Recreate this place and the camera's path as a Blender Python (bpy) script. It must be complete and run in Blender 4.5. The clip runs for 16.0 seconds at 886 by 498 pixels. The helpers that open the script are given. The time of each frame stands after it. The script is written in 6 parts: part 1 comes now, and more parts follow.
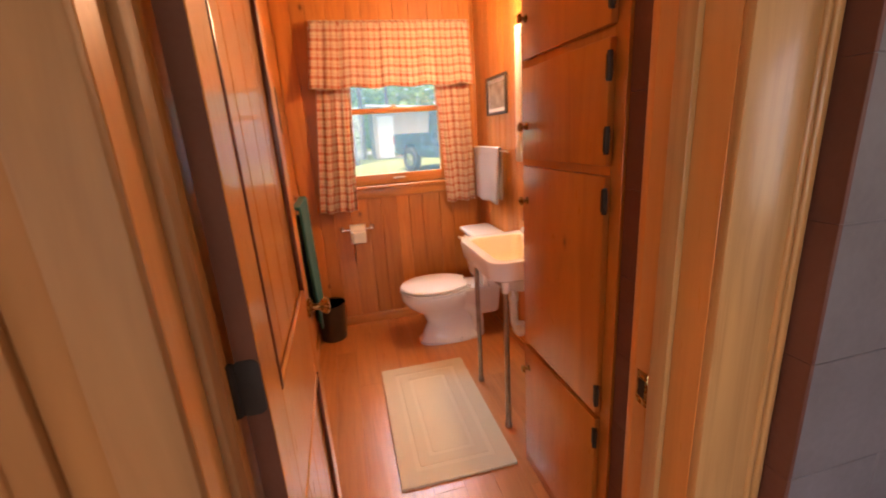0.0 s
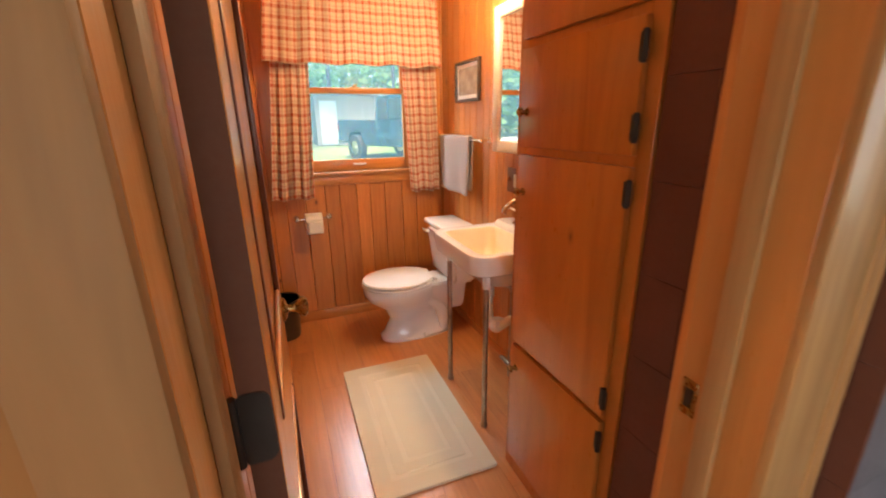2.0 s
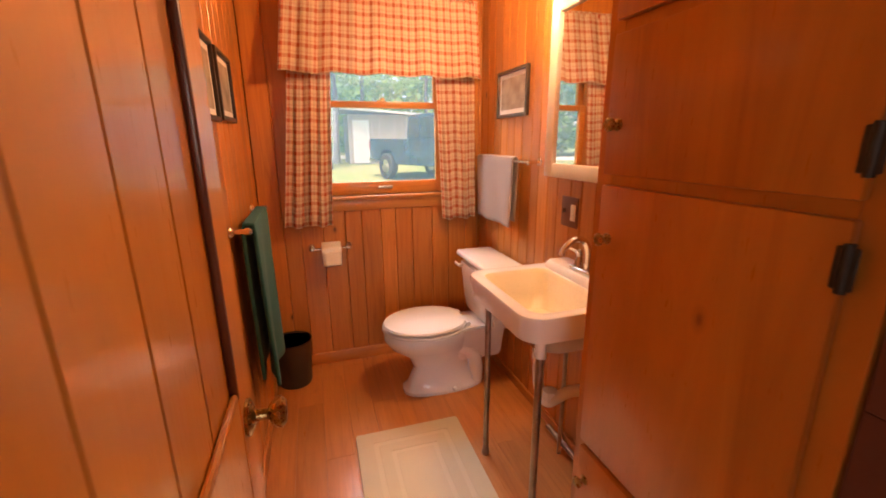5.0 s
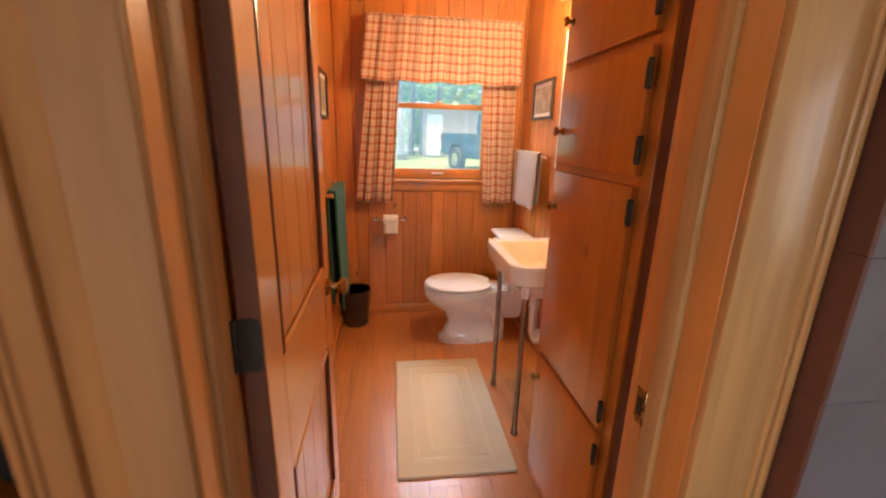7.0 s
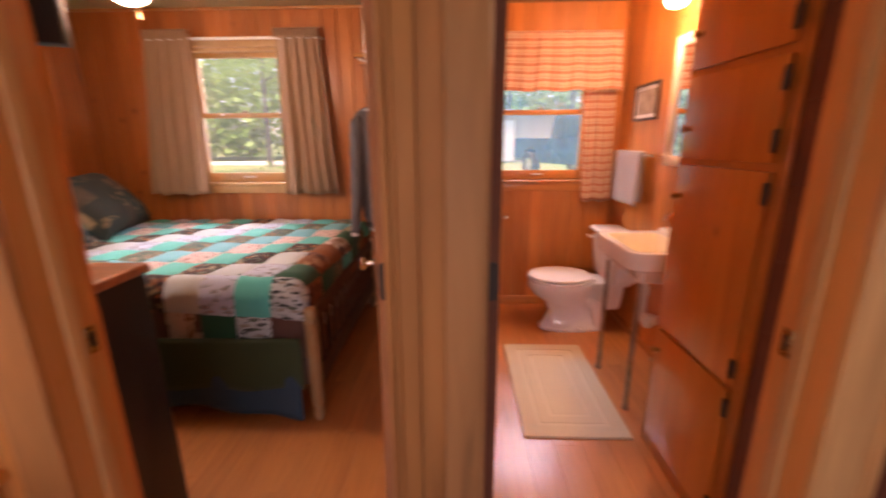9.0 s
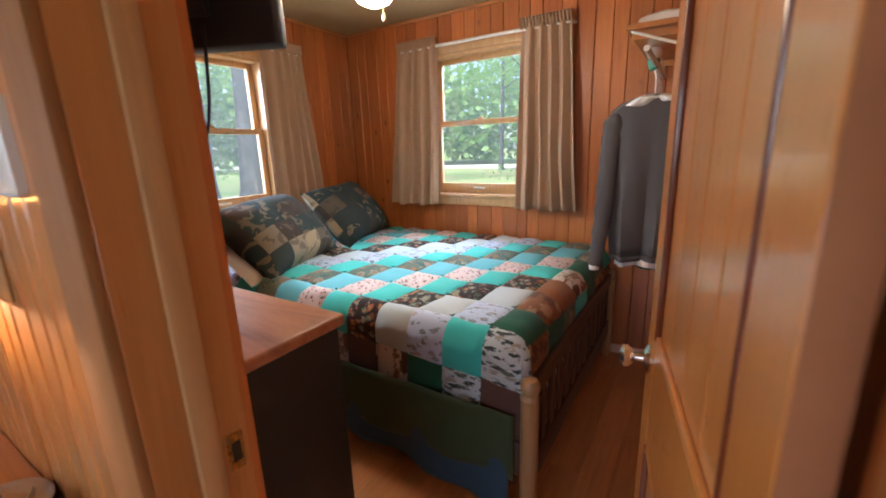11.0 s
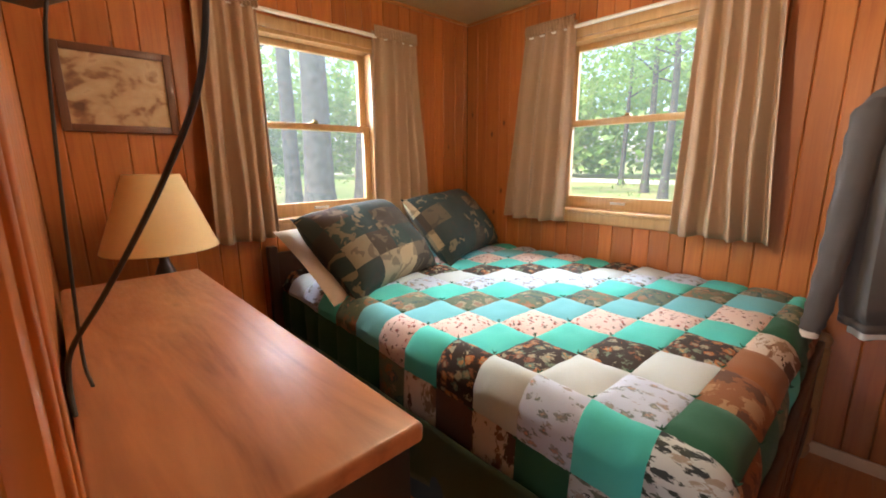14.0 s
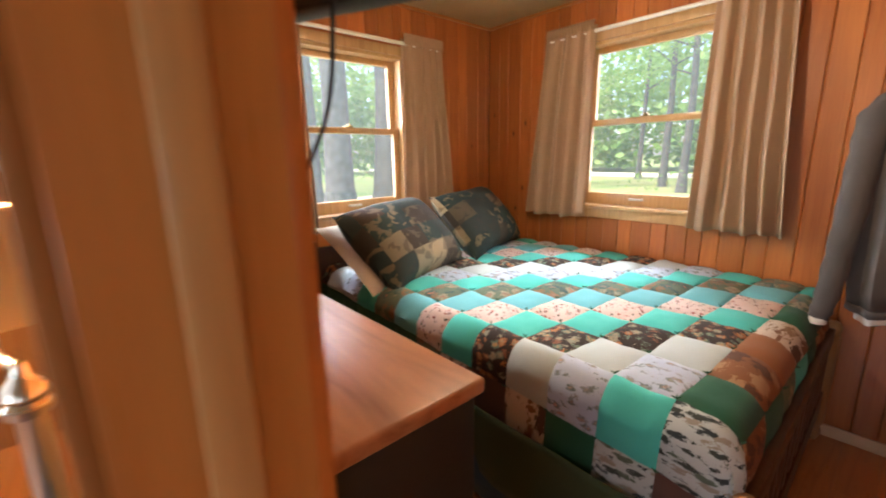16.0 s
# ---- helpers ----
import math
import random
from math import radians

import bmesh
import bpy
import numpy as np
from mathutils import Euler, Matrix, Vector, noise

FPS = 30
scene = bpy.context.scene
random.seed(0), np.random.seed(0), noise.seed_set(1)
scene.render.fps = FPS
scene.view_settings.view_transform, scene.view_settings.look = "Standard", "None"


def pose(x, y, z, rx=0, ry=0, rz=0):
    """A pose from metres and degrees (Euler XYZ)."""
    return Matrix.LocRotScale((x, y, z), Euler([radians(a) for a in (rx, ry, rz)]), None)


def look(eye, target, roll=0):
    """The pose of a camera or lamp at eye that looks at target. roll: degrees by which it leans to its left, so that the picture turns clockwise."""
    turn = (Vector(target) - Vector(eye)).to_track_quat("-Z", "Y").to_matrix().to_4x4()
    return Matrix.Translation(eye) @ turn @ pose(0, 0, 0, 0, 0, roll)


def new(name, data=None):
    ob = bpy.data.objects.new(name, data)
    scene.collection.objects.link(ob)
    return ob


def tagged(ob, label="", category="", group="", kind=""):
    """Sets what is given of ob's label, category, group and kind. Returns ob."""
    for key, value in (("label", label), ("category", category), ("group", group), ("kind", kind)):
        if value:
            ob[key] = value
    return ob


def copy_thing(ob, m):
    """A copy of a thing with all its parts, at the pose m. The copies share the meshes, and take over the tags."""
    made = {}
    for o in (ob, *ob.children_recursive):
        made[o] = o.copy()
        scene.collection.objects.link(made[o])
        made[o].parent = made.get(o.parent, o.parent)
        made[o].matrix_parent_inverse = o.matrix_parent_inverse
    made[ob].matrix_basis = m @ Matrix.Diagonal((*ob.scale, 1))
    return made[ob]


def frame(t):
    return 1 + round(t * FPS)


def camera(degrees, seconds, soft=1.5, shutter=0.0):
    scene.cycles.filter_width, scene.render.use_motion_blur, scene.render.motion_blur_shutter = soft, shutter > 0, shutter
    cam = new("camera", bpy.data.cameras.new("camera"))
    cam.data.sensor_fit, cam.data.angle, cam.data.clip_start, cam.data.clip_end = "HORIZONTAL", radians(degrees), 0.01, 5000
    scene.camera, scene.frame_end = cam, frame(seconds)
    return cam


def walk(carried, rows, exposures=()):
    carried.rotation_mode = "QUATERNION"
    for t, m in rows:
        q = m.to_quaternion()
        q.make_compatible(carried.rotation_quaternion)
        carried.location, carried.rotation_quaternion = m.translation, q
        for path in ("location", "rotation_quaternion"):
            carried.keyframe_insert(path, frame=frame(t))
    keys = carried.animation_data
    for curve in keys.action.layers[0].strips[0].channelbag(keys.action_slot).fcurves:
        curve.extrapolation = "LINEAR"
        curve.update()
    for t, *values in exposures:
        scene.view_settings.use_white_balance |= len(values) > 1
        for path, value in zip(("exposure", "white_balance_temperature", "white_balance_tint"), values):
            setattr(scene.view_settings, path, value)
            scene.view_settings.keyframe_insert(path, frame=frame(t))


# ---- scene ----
cam = camera(94.4, 16.0, soft=1.8, shutter=0.5)
PATH = [
    (0, (0.036, -0.113, 1.398), (0.468, 1.763, 0.855), -3.9),
    (0.5, (-0.033, -0.04, 1.388), (0.69, 1.731, 0.804), -2.8),
    (1, (-0.069, -0.014, 1.376), (0.742, 1.712, 0.773), -1.3),
    (1.5, (-0.081, 0.002, 1.373), (0.718, 1.731, 0.765), -1.1),
    (2, (-0.081, 0.051, 1.376), (0.616, 1.829, 0.782), -0.9),
    (2.5, (-0.029, 0.211, 1.391), (0.571, 2.052, 0.891), -0.8),
    (3, (0.013, 0.457, 1.403), (0.565, 2.327, 0.955), -2.0),
    (3.5, (0.022, 0.569, 1.366), (0.633, 2.399, 0.839), -1.1),
    (4, (0.031, 0.573, 1.349), (0.625, 2.394, 0.775), -0.4),
    (4.2, (0.035, 0.565, 1.35), (0.6, 2.398, 0.784), -0.6),
    (6.3, (0.011, 0.093, 1.4), (0.616, 1.946, 0.951), -0.1),
    (6.5, (0.015, 0.034, 1.396), (0.546, 1.907, 0.937), -0.0),
    (7, (0.081, -0.135, 1.377), (0.344, 1.775, 0.844), 1.5),
    (7.5, (0.097, -0.248, 1.356), (0.222, 1.659, 0.765), 1.4),
    (8, (0.014, -0.317, 1.346), (0.38, 1.563, 0.77), 0.4),
    (8.5, (-0.087, -0.388, 1.35), (0.306, 1.497, 0.811), 0.1),
    (9, (-0.227, -0.415, 1.36), (-0.277, 1.52, 0.855), -0.4),
    (9.5, (-0.293, -0.365, 1.375), (-0.85, 1.495, 0.894), -0.8),
    (9.6, (-0.314, -0.338, 1.389), (-0.945, 1.499, 0.912), -0.9),
    (10, (-0.343, -0.196, 1.4), (-1.242, 1.539, 0.975), -0.9),
    (10.2, (-0.356, -0.117, 1.41), (-1.357, 1.561, 0.982), -1.1),
    (12.3, (-0.728, 0.438, 1.346), (-1.787, 2.061, 0.85), -2.6),
    (12.5, (-0.756, 0.471, 1.355), (-1.885, 2.059, 0.904), -2.4),
    (13, (-0.791, 0.504, 1.361), (-2.107, 1.96, 0.98), -1.5),
    (13.5, (-0.822, 0.507, 1.365), (-2.253, 1.849, 0.978), -0.7),
    (14, (-0.827, 0.518, 1.342), (-2.25, 1.861, 0.929), -0.4),
    (14.5, (-0.806, 0.526, 1.344), (-2.167, 1.923, 0.9), -0.5),
    (15, (-0.807, 0.523, 1.34), (-2.139, 1.944, 0.886), -0.6),
    (15.5, (-0.814, 0.501, 1.341), (-2.166, 1.904, 0.891), -0.6),
    (16, (-0.765, 0.354, 1.372), (-2.232, 1.643, 0.938), -1.1),
]
SKY, SUN, BULBS = 0.15, 4.5, (12, 6.5, 48.0)
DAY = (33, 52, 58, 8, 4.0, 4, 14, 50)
TRUCK = (2.85, 15.1, -68)
EXPOSURES = [
    (0.0, 1.75, 7700, 30),
    (0.5, 1.8, 6900, 14),
    (2.0, 1.85, 6700, 11),
    (3.0, 1.65, 7000, 12),
    (3.6, 1.55, 8200, 28),
    (4.2, 1.55, 8200, 34),
    (6.4, 1.7, 8600, 34),
    (7.0, 1.75, 6900, 18),
    (7.6, 1.75, 7300, 28),
    (8.5, 1.65, 8300, 56),
    (9.2, 1.6, 7300, 42),
    (10.2, 1.5, 5400, 17),
    (12.3, 1.85, 6500, 15),
    (16.0, 1.85, 6600, 15),
]
walk(cam, [(t, look(eye, target, roll)) for t, eye, target, roll in PATH], EXPOSURES)

# world and lights -----------------------------------------------------------
world = bpy.data.worlds.new("sky")
scene.world = world
world.use_nodes = True
wn = world.node_tree.nodes
sky = wn.new("ShaderNodeTexSky")
sky.sky_type, sky.sun_disc = "NISHITA", False
sky.sun_elevation, sky.sun_rotation = radians(52), radians(200)
sky.air_density, sky.dust_density = 1.0, 2.0
wn["Background"].inputs[1].default_value = SKY
world.node_tree.links.new(sky.outputs[0], wn["Background"].inputs[0])
sun = new("sun", bpy.data.lights.new("sun", "SUN"))
sun.data.energy, sun.data.angle, sun.data.color = SUN, radians(12), (1.0, 0.95, 0.86)
sun.matrix_world = look((0, 0, 30), (5, 12, 0))


def lamp(name, kind, place, watts, colour, size=0.05):
    ob = new(name, bpy.data.lights.new(name, kind))
    ob.data.energy, ob.data.color, ob.location = watts, colour, place
    if kind == "POINT":
        ob.data.shadow_soft_size = size
    return ob


def sky_lamp(name, eye, target, watts, wide, high):
    """Area lamp standing in for soft sky light at one window or opening."""
    ob = new(name, bpy.data.lights.new(name, "AREA"))
    ob.data.shape, ob.data.size, ob.data.size_y = "RECTANGLE", wide, high
    ob.data.energy, ob.data.color = watts, (0.80, 0.91, 1.0)
    ob.matrix_world = look(eye, target)


sky_lamp("window_light_bath", (0.45, 4.3, 2.95), (0.45, 2.5, 1.2), DAY[0], 1.6, 0.9)
sky_lamp("window_light_bed", (-1.9, 4.3, 2.95), (-1.9, 2.4, 1.2), DAY[1], 1.8, 0.9)
sky_lamp("window_light_side", (-4.5, 1.7, 2.95), (-2.6, 1.7, 1.2), DAY[2], 1.8, 0.9)
# extra low lamps out of view, added to carry sky light deeper into the bedroom
sky_lamp("window_light_yard", (-1.4, 4.4, 1.65), (-1.5, 2.4, 1.3), DAY[6], 0.7, 1.3)
sky_lamp("window_light_yard_side", (-4.6, 0.75, 1.65), (-0.4, 2.3, 1.3), DAY[7], 1.3, 1.3)
# front room fill: three lamps added at unseen, assumed openings
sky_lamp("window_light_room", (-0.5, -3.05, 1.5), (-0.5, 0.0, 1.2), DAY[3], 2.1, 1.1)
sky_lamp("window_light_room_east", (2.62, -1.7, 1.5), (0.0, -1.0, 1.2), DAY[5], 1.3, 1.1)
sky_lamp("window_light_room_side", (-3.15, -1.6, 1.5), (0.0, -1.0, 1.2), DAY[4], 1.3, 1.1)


# materials ------------------------------------------------------------------
def material(name, base=(0.5, 0.5, 0.5), rough=0.5, metal=0.0, coat=0.0):
    m = bpy.data.materials.new(name)
    m.use_nodes = True
    p = m.node_tree.nodes["Principled BSDF"]
    p.inputs["Base Color"].default_value = (*base, 1)
    p.inputs["Roughness"].default_value = rough
    p.inputs["Metallic"].default_value = metal
    p.inputs["Coat Weight"].default_value = coat
    p.inputs["Coat Roughness"].default_value = 0.12
    return m


class Nodes:
    """Short ways to add and join nodes of one material."""

    def __init__(self, m):
        self.tree, self.p = m.node_tree, m.node_tree.nodes["Principled BSDF"]

    def add(self, kind, **values):
        n = self.tree.nodes.new(kind)
        for key, value in values.items():
            n.inputs[key.replace("_", " ")].default_value = value
        return n

    def link(self, a, b):
        self.tree.links.new(a, b)

    def math(self, op, a, b=None, c=None):
        n = self.tree.nodes.new("ShaderNodeMath")
        n.operation = op
        for k, v in enumerate((a, b, c)):
            if v is None:
                continue
            if isinstance(v, (int, float)):
                n.inputs[k].default_value = v
            else:
                self.link(v, n.inputs[k])
        return n.outputs[0]

    def ramp(self, fac, stops):
        n = self.tree.nodes.new("ShaderNodeValToRGB")
        while len(n.color_ramp.elements) < len(stops):
            n.color_ramp.elements.new(0.5)
        for e, (pos, col) in zip(n.color_ramp.elements, stops):
            e.position, e.color = pos, (*col, 1) if len(col) == 3 else col
        self.link(fac, n.inputs[0])
        return n.outputs[0]

    def mix(self, fac, a, b, kind="MIX"):
        n = self.tree.nodes.new("ShaderNodeMix")
        n.data_type, n.blend_type = "RGBA", kind
        for sock, v in ((n.inputs[0], fac), (n.inputs[6], a), (n.inputs[7], b)):
            if isinstance(v, (int, float)):
                sock.default_value = v
            elif isinstance(v, tuple):
                sock.default_value = (*v, 1)
            else:
                self.link(v, sock)
        return n.outputs[2]

    def coords(self, scale=(1, 1, 1), kind="Object", shift=True):
        c = self.tree.nodes.new("ShaderNodeTexCoord").outputs[kind]
        if shift:
            info = self.tree.nodes.new("ShaderNodeObjectInfo").outputs["Random"]
            v = self.tree.nodes.new("ShaderNodeVectorMath")
            v.operation = "MULTIPLY_ADD"
            self.link(info, v.inputs[0])
            v.inputs[1].default_value = (37.0, 23.0, 51.0)
            self.link(c, v.inputs[2])
            c = v.outputs[0]
        s = self.tree.nodes.new("ShaderNodeMapping")
        s.inputs["Scale"].default_value = scale
        self.link(c, s.inputs["Vector"])
        return s.outputs[0]

    def noise(self, vec, scale, detail=3.0, rough=0.5, distort=0.0):
        n = self.add("ShaderNodeTexNoise", Scale=scale, Detail=detail, Roughness=rough, Distortion=distort)
        self.link(vec, n.inputs["Vector"])
        return n.outputs["Fac"]

    def bump(self, height, strength=0.2, distance=0.002):
        b = self.add("ShaderNodeBump", Strength=strength, Distance=distance)
        self.link(height, b.inputs["Height"])
        self.link(b.outputs[0], self.p.inputs["Normal"])


def wood(name, dark, light, knot=(0.1, 0.03, 0.008), rough=0.35, along="z", knots=0.9, coat=0.25, tone=0.35, rings=38.0, swirl=1.2, streak=0.75, stretch=0.06, relief=0.12):
    """Knotty softwood with grain along one axis, its tone different from board to board."""
    m = material(name, light, rough, coat=coat)
    k = Nodes(m)
    long = {"x": (stretch, 1, 1), "y": (1, stretch, 1), "z": (1, 1, stretch)}[along]
    mid = {"x": (0.3, 1, 1), "y": (1, 0.3, 1), "z": (1, 1, 0.3)}[along]
    v = k.coords(long)
    grain = k.noise(v, rings, 4.0, 0.55, swirl)
    fine = k.noise(v, 160.0, 2.0, 0.6)
    patch = k.noise(k.coords(mid), 3.0, 2.0)
    fac = k.math("ADD", k.math("MULTIPLY", grain, streak), k.math("MULTIPLY", patch, 1.15 - streak))
    col = k.ramp(fac, [(0.32, light), (0.62, tuple((a + b) / 2 for a, b in zip(dark, light))), (0.8, dark)])
    info = k.tree.nodes.new("ShaderNodeObjectInfo").outputs["Random"]
    shade = k.math("ADD", k.math("MULTIPLY", info, tone), 1.0 - tone * 0.55)
    mul = k.tree.nodes.new("ShaderNodeVectorMath")
    mul.operation = "SCALE"
    k.link(col, mul.inputs[0])
    k.link(shade, mul.inputs["Scale"])
    vor = k.add("ShaderNodeTexVoronoi", Scale=5.2, Randomness=1.0)
    k.link(k.coords({"x": (0.55, 1, 1), "y": (1, 0.55, 1), "z": (1, 1, 0.55)}[along]), vor.inputs["Vector"])
    spot = k.ramp(vor.outputs["Distance"], [(0.0, (1, 1, 1)), (0.035, (0.9, 0.9, 0.9)), (0.06, (0.25, 0.25, 0.25)), (0.1, (0, 0, 0))])
    out = k.mix(k.math("MULTIPLY", spot, knots), mul.outputs[0], knot)
    k.link(out, k.p.inputs["Base Color"])
    k.link(k.math("ADD", k.math("MULTIPLY", fine, 0.25), rough - 0.1), k.p.inputs["Roughness"])
    k.bump(k.math("ADD", grain, k.math("MULTIPLY", fine, 0.4)), relief, 0.0015)
    return m


def cloth(name, base, rough=0.9, weave=900.0, vary=0.25):
    m = material(name, base, rough)
    k = Nodes(m)
    v = k.coords((1, 1, 1))
    n, f = k.noise(v, 9.0, 3.0), k.noise(v, weave, 1.0)
    col = k.mix(k.math("MULTIPLY", n, vary * 2), tuple(min(1, c * (1 + vary / 2)) for c in base), tuple(c * (1 - vary) for c in base))
    k.link(col, k.p.inputs["Base Color"])
    k.p.inputs["Sheen Weight"].default_value = 0.06
    k.bump(f, 0.35, 0.001)
    return m


def mottled(name, base, other, rough=0.5, scale=6.0, metal=0.0, bump=0.1, fine=120.0, coat=0.0):
    m = material(name, base, rough, metal, coat)
    k = Nodes(m)
    v = k.coords((1, 1, 1))
    n, f = k.noise(v, scale, 4.0), k.noise(v, fine, 2.0)
    k.link(k.mix(k.ramp(n, [(0.35, (0, 0, 0)), (0.7, (1, 1, 1))]), base, other), k.p.inputs["Base Color"])
    k.link(k.math("ADD", k.math("MULTIPLY", f, 0.2), rough - 0.1), k.p.inputs["Roughness"])
    k.bump(f, bump, 0.002)
    return m


def checked(name, cream, red, cell=0.056):
    """Woven check: two sets of stripes crossing over cream cotton, laid out on the cloth itself."""
    m = material(name, cream, 0.92)
    k = Nodes(m)
    uv = k.tree.nodes.new("ShaderNodeUVMap").outputs[0]
    sep = k.tree.nodes.new("ShaderNodeSeparateXYZ")
    k.link(uv, sep.inputs[0])
    bands = []
    for axis in (0, 1):
        f = k.math("FRACT", k.math("MULTIPLY", sep.outputs[axis], 1.0 / cell))
        wide = k.math("LESS_THAN", k.math("ABSOLUTE", k.math("SUBTRACT", f, 0.3)), 0.17)
        thin = k.math("LESS_THAN", k.math("ABSOLUTE", k.math("SUBTRACT", f, 0.72)), 0.05)
        bands.append(k.math("MAXIMUM", wide, k.math("MULTIPLY", thin, 0.55)))
    s = k.math("MULTIPLY", k.math("ADD", bands[0], bands[1]), 0.5)
    grain = k.noise(k.coords((1, 1, 1)), 700.0, 1.0)
    col = k.mix(k.math("MULTIPLY", s, k.math("ADD", k.math("MULTIPLY", grain, 0.4), 0.72)), cream, red)
    k.link(col, k.p.inputs["Base Color"])
    # thin cotton lets some window light through
    t = k.add("ShaderNodeBsdfTranslucent")
    k.link(col, t.inputs["Color"])
    mixer = k.add("ShaderNodeMixShader", Fac=0.35)
    k.link(k.p.outputs[0], mixer.inputs[1])
    k.link(t.outputs[0], mixer.inputs[2])
    k.link(mixer.outputs[0], k.tree.nodes["Material Output"].inputs["Surface"])
    k.bump(grain, 0.3, 0.001)
    return m


def printed(name, ground, inks, scale=26.0, amount=0.42, long=1.0, core=None):
    """Cotton print: small motifs of a few inks on one ground, with a lighter core where one is given."""
    m = material(name, ground, 0.9)
    k = Nodes(m)
    v = k.coords((1, long, long))
    vor = k.add("ShaderNodeTexVoronoi", Scale=scale, Randomness=0.9)
    k.link(v, vor.inputs["Vector"])
    wob = k.noise(v, scale * 3.2, 4.0, 0.65, 0.6)
    d = k.math("ADD", vor.outputs["Distance"], k.math("MULTIPLY", k.math("SUBTRACT", wob, 0.5), 1.5))
    mask = k.math("LESS_THAN", d, amount)
    sep = k.tree.nodes.new("ShaderNodeSeparateColor")
    k.link(vor.outputs["Color"], sep.inputs[0])
    ramp = k.tree.nodes.new("ShaderNodeValToRGB")
    ramp.color_ramp.interpolation = "CONSTANT"
    while len(ramp.color_ramp.elements) < len(inks):
        ramp.color_ramp.elements.new(0.5)
    for e, (n, col) in zip(ramp.color_ramp.elements, enumerate(inks)):
        e.position, e.color = n / len(inks), (*col, 1)
    k.link(sep.outputs[0], ramp.inputs[0])
    col = k.mix(mask, ground, ramp.outputs[0])
    if core:
        lit = k.math("LESS_THAN", k.math("ADD", d, k.math("MULTIPLY", k.noise(v, scale * 5.0, 2.0), 0.25)), amount * 0.78)
        col = k.mix(lit, col, k.mix(sep.outputs[1], core[0], core[1]))
    k.link(col, k.p.inputs["Base Color"])
    k.bump(k.noise(v, 700.0, 1.0), 0.3, 0.001)
    return m


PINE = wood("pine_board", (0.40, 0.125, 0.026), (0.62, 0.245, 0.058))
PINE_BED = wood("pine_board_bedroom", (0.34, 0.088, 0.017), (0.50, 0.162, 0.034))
PINE_X = wood("pine_rail", (0.40, 0.14, 0.03), (0.58, 0.24, 0.06), along="x", knots=0.4)
PINE_Y = wood("pine_rail_deep", (0.40, 0.14, 0.03), (0.58, 0.24, 0.06), along="y", knots=0.4)
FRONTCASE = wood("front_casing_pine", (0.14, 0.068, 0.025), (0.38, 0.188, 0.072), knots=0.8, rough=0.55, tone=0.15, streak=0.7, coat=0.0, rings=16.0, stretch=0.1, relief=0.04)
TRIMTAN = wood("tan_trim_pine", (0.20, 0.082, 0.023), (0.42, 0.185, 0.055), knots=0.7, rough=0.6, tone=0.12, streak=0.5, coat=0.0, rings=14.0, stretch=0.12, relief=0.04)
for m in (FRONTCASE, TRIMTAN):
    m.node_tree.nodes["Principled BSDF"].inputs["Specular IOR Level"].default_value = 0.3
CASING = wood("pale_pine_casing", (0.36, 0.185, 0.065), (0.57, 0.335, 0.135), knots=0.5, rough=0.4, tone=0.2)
DOOR = wood("varnished_pine_door", (0.54, 0.20, 0.04), (0.68, 0.285, 0.062), rough=0.3, coat=0.55, tone=0.12, streak=0.25, rings=14.0, relief=0.01, knots=0.5)
CABINET = wood("varnished_cabinet_pine", (0.33, 0.10, 0.016), (0.62, 0.24, 0.044), rough=0.3, coat=0.35, tone=0.12, knots=1.0, streak=0.5, rings=9.0, swirl=2.0, stretch=0.12, relief=0.03)
FRONTPINE = wood("front_room_pine", (0.44, 0.165, 0.04), (0.64, 0.28, 0.075), rough=0.3, coat=0.6, tone=0.2, relief=0.05)
LAMINATE = wood("floor_plank", (0.40, 0.145, 0.04), (0.66, 0.27, 0.08), along="y", rough=0.3, knots=0.15, coat=0.3, tone=0.16, streak=0.6, relief=0.05)
TOPWOOD = wood("dresser_top_laminate", (0.22, 0.075, 0.032), (0.55, 0.25, 0.112), along="x", rough=0.34, knots=0.9, coat=0.1, rings=9.0, swirl=2.2, streak=0.95, stretch=0.16, relief=0.04)
OAK = wood("bed_post_wood", (0.22, 0.12, 0.045), (0.36, 0.21, 0.09), rough=0.45, knots=0.2)
DARKWOOD = wood("dark_bed_wood", (0.045, 0.018, 0.008), (0.085, 0.035, 0.015), rough=0.5, knots=0.2)
MOULD = wood("red_brown_moulding", (0.11, 0.02, 0.006), (0.18, 0.04, 0.012), rough=0.3, knots=0.0, coat=0.4)
GROOVE = mottled("groove_shadow_wood", (0.16, 0.05, 0.012), (0.12, 0.04, 0.01), 0.7)
CEIL = mottled("ceiling_board", (0.42, 0.30, 0.14), (0.36, 0.25, 0.11), 0.7, 2.5)
WHITE = mottled("white_vitreous_china", (0.80, 0.79, 0.76), (0.77, 0.76, 0.73), 0.14, 3.0, bump=0.01, coat=0.5)
CREAM = mottled("cream_enamel", (0.80, 0.74, 0.56), (0.78, 0.71, 0.52), 0.3, 3.0, bump=0.01, coat=0.2)
PLASTIC = mottled("white_plastic", (0.78, 0.77, 0.73), (0.74, 0.73, 0.69), 0.4, 5.0, bump=0.02)
WPAINT = mottled("white_painted_wood", (0.80, 0.77, 0.68), (0.74, 0.70, 0.60), 0.4, 8.0, bump=0.05)
CHROME = mottled("chrome", (0.75, 0.73, 0.70), (0.70, 0.68, 0.66), 0.16, 10.0, 1.0, 0.01)
NICKEL = mottled("brushed_nickel", (0.62, 0.58, 0.50), (0.58, 0.53, 0.45), 0.3, 3.0, 1.0, 0.0, fine=5.0)
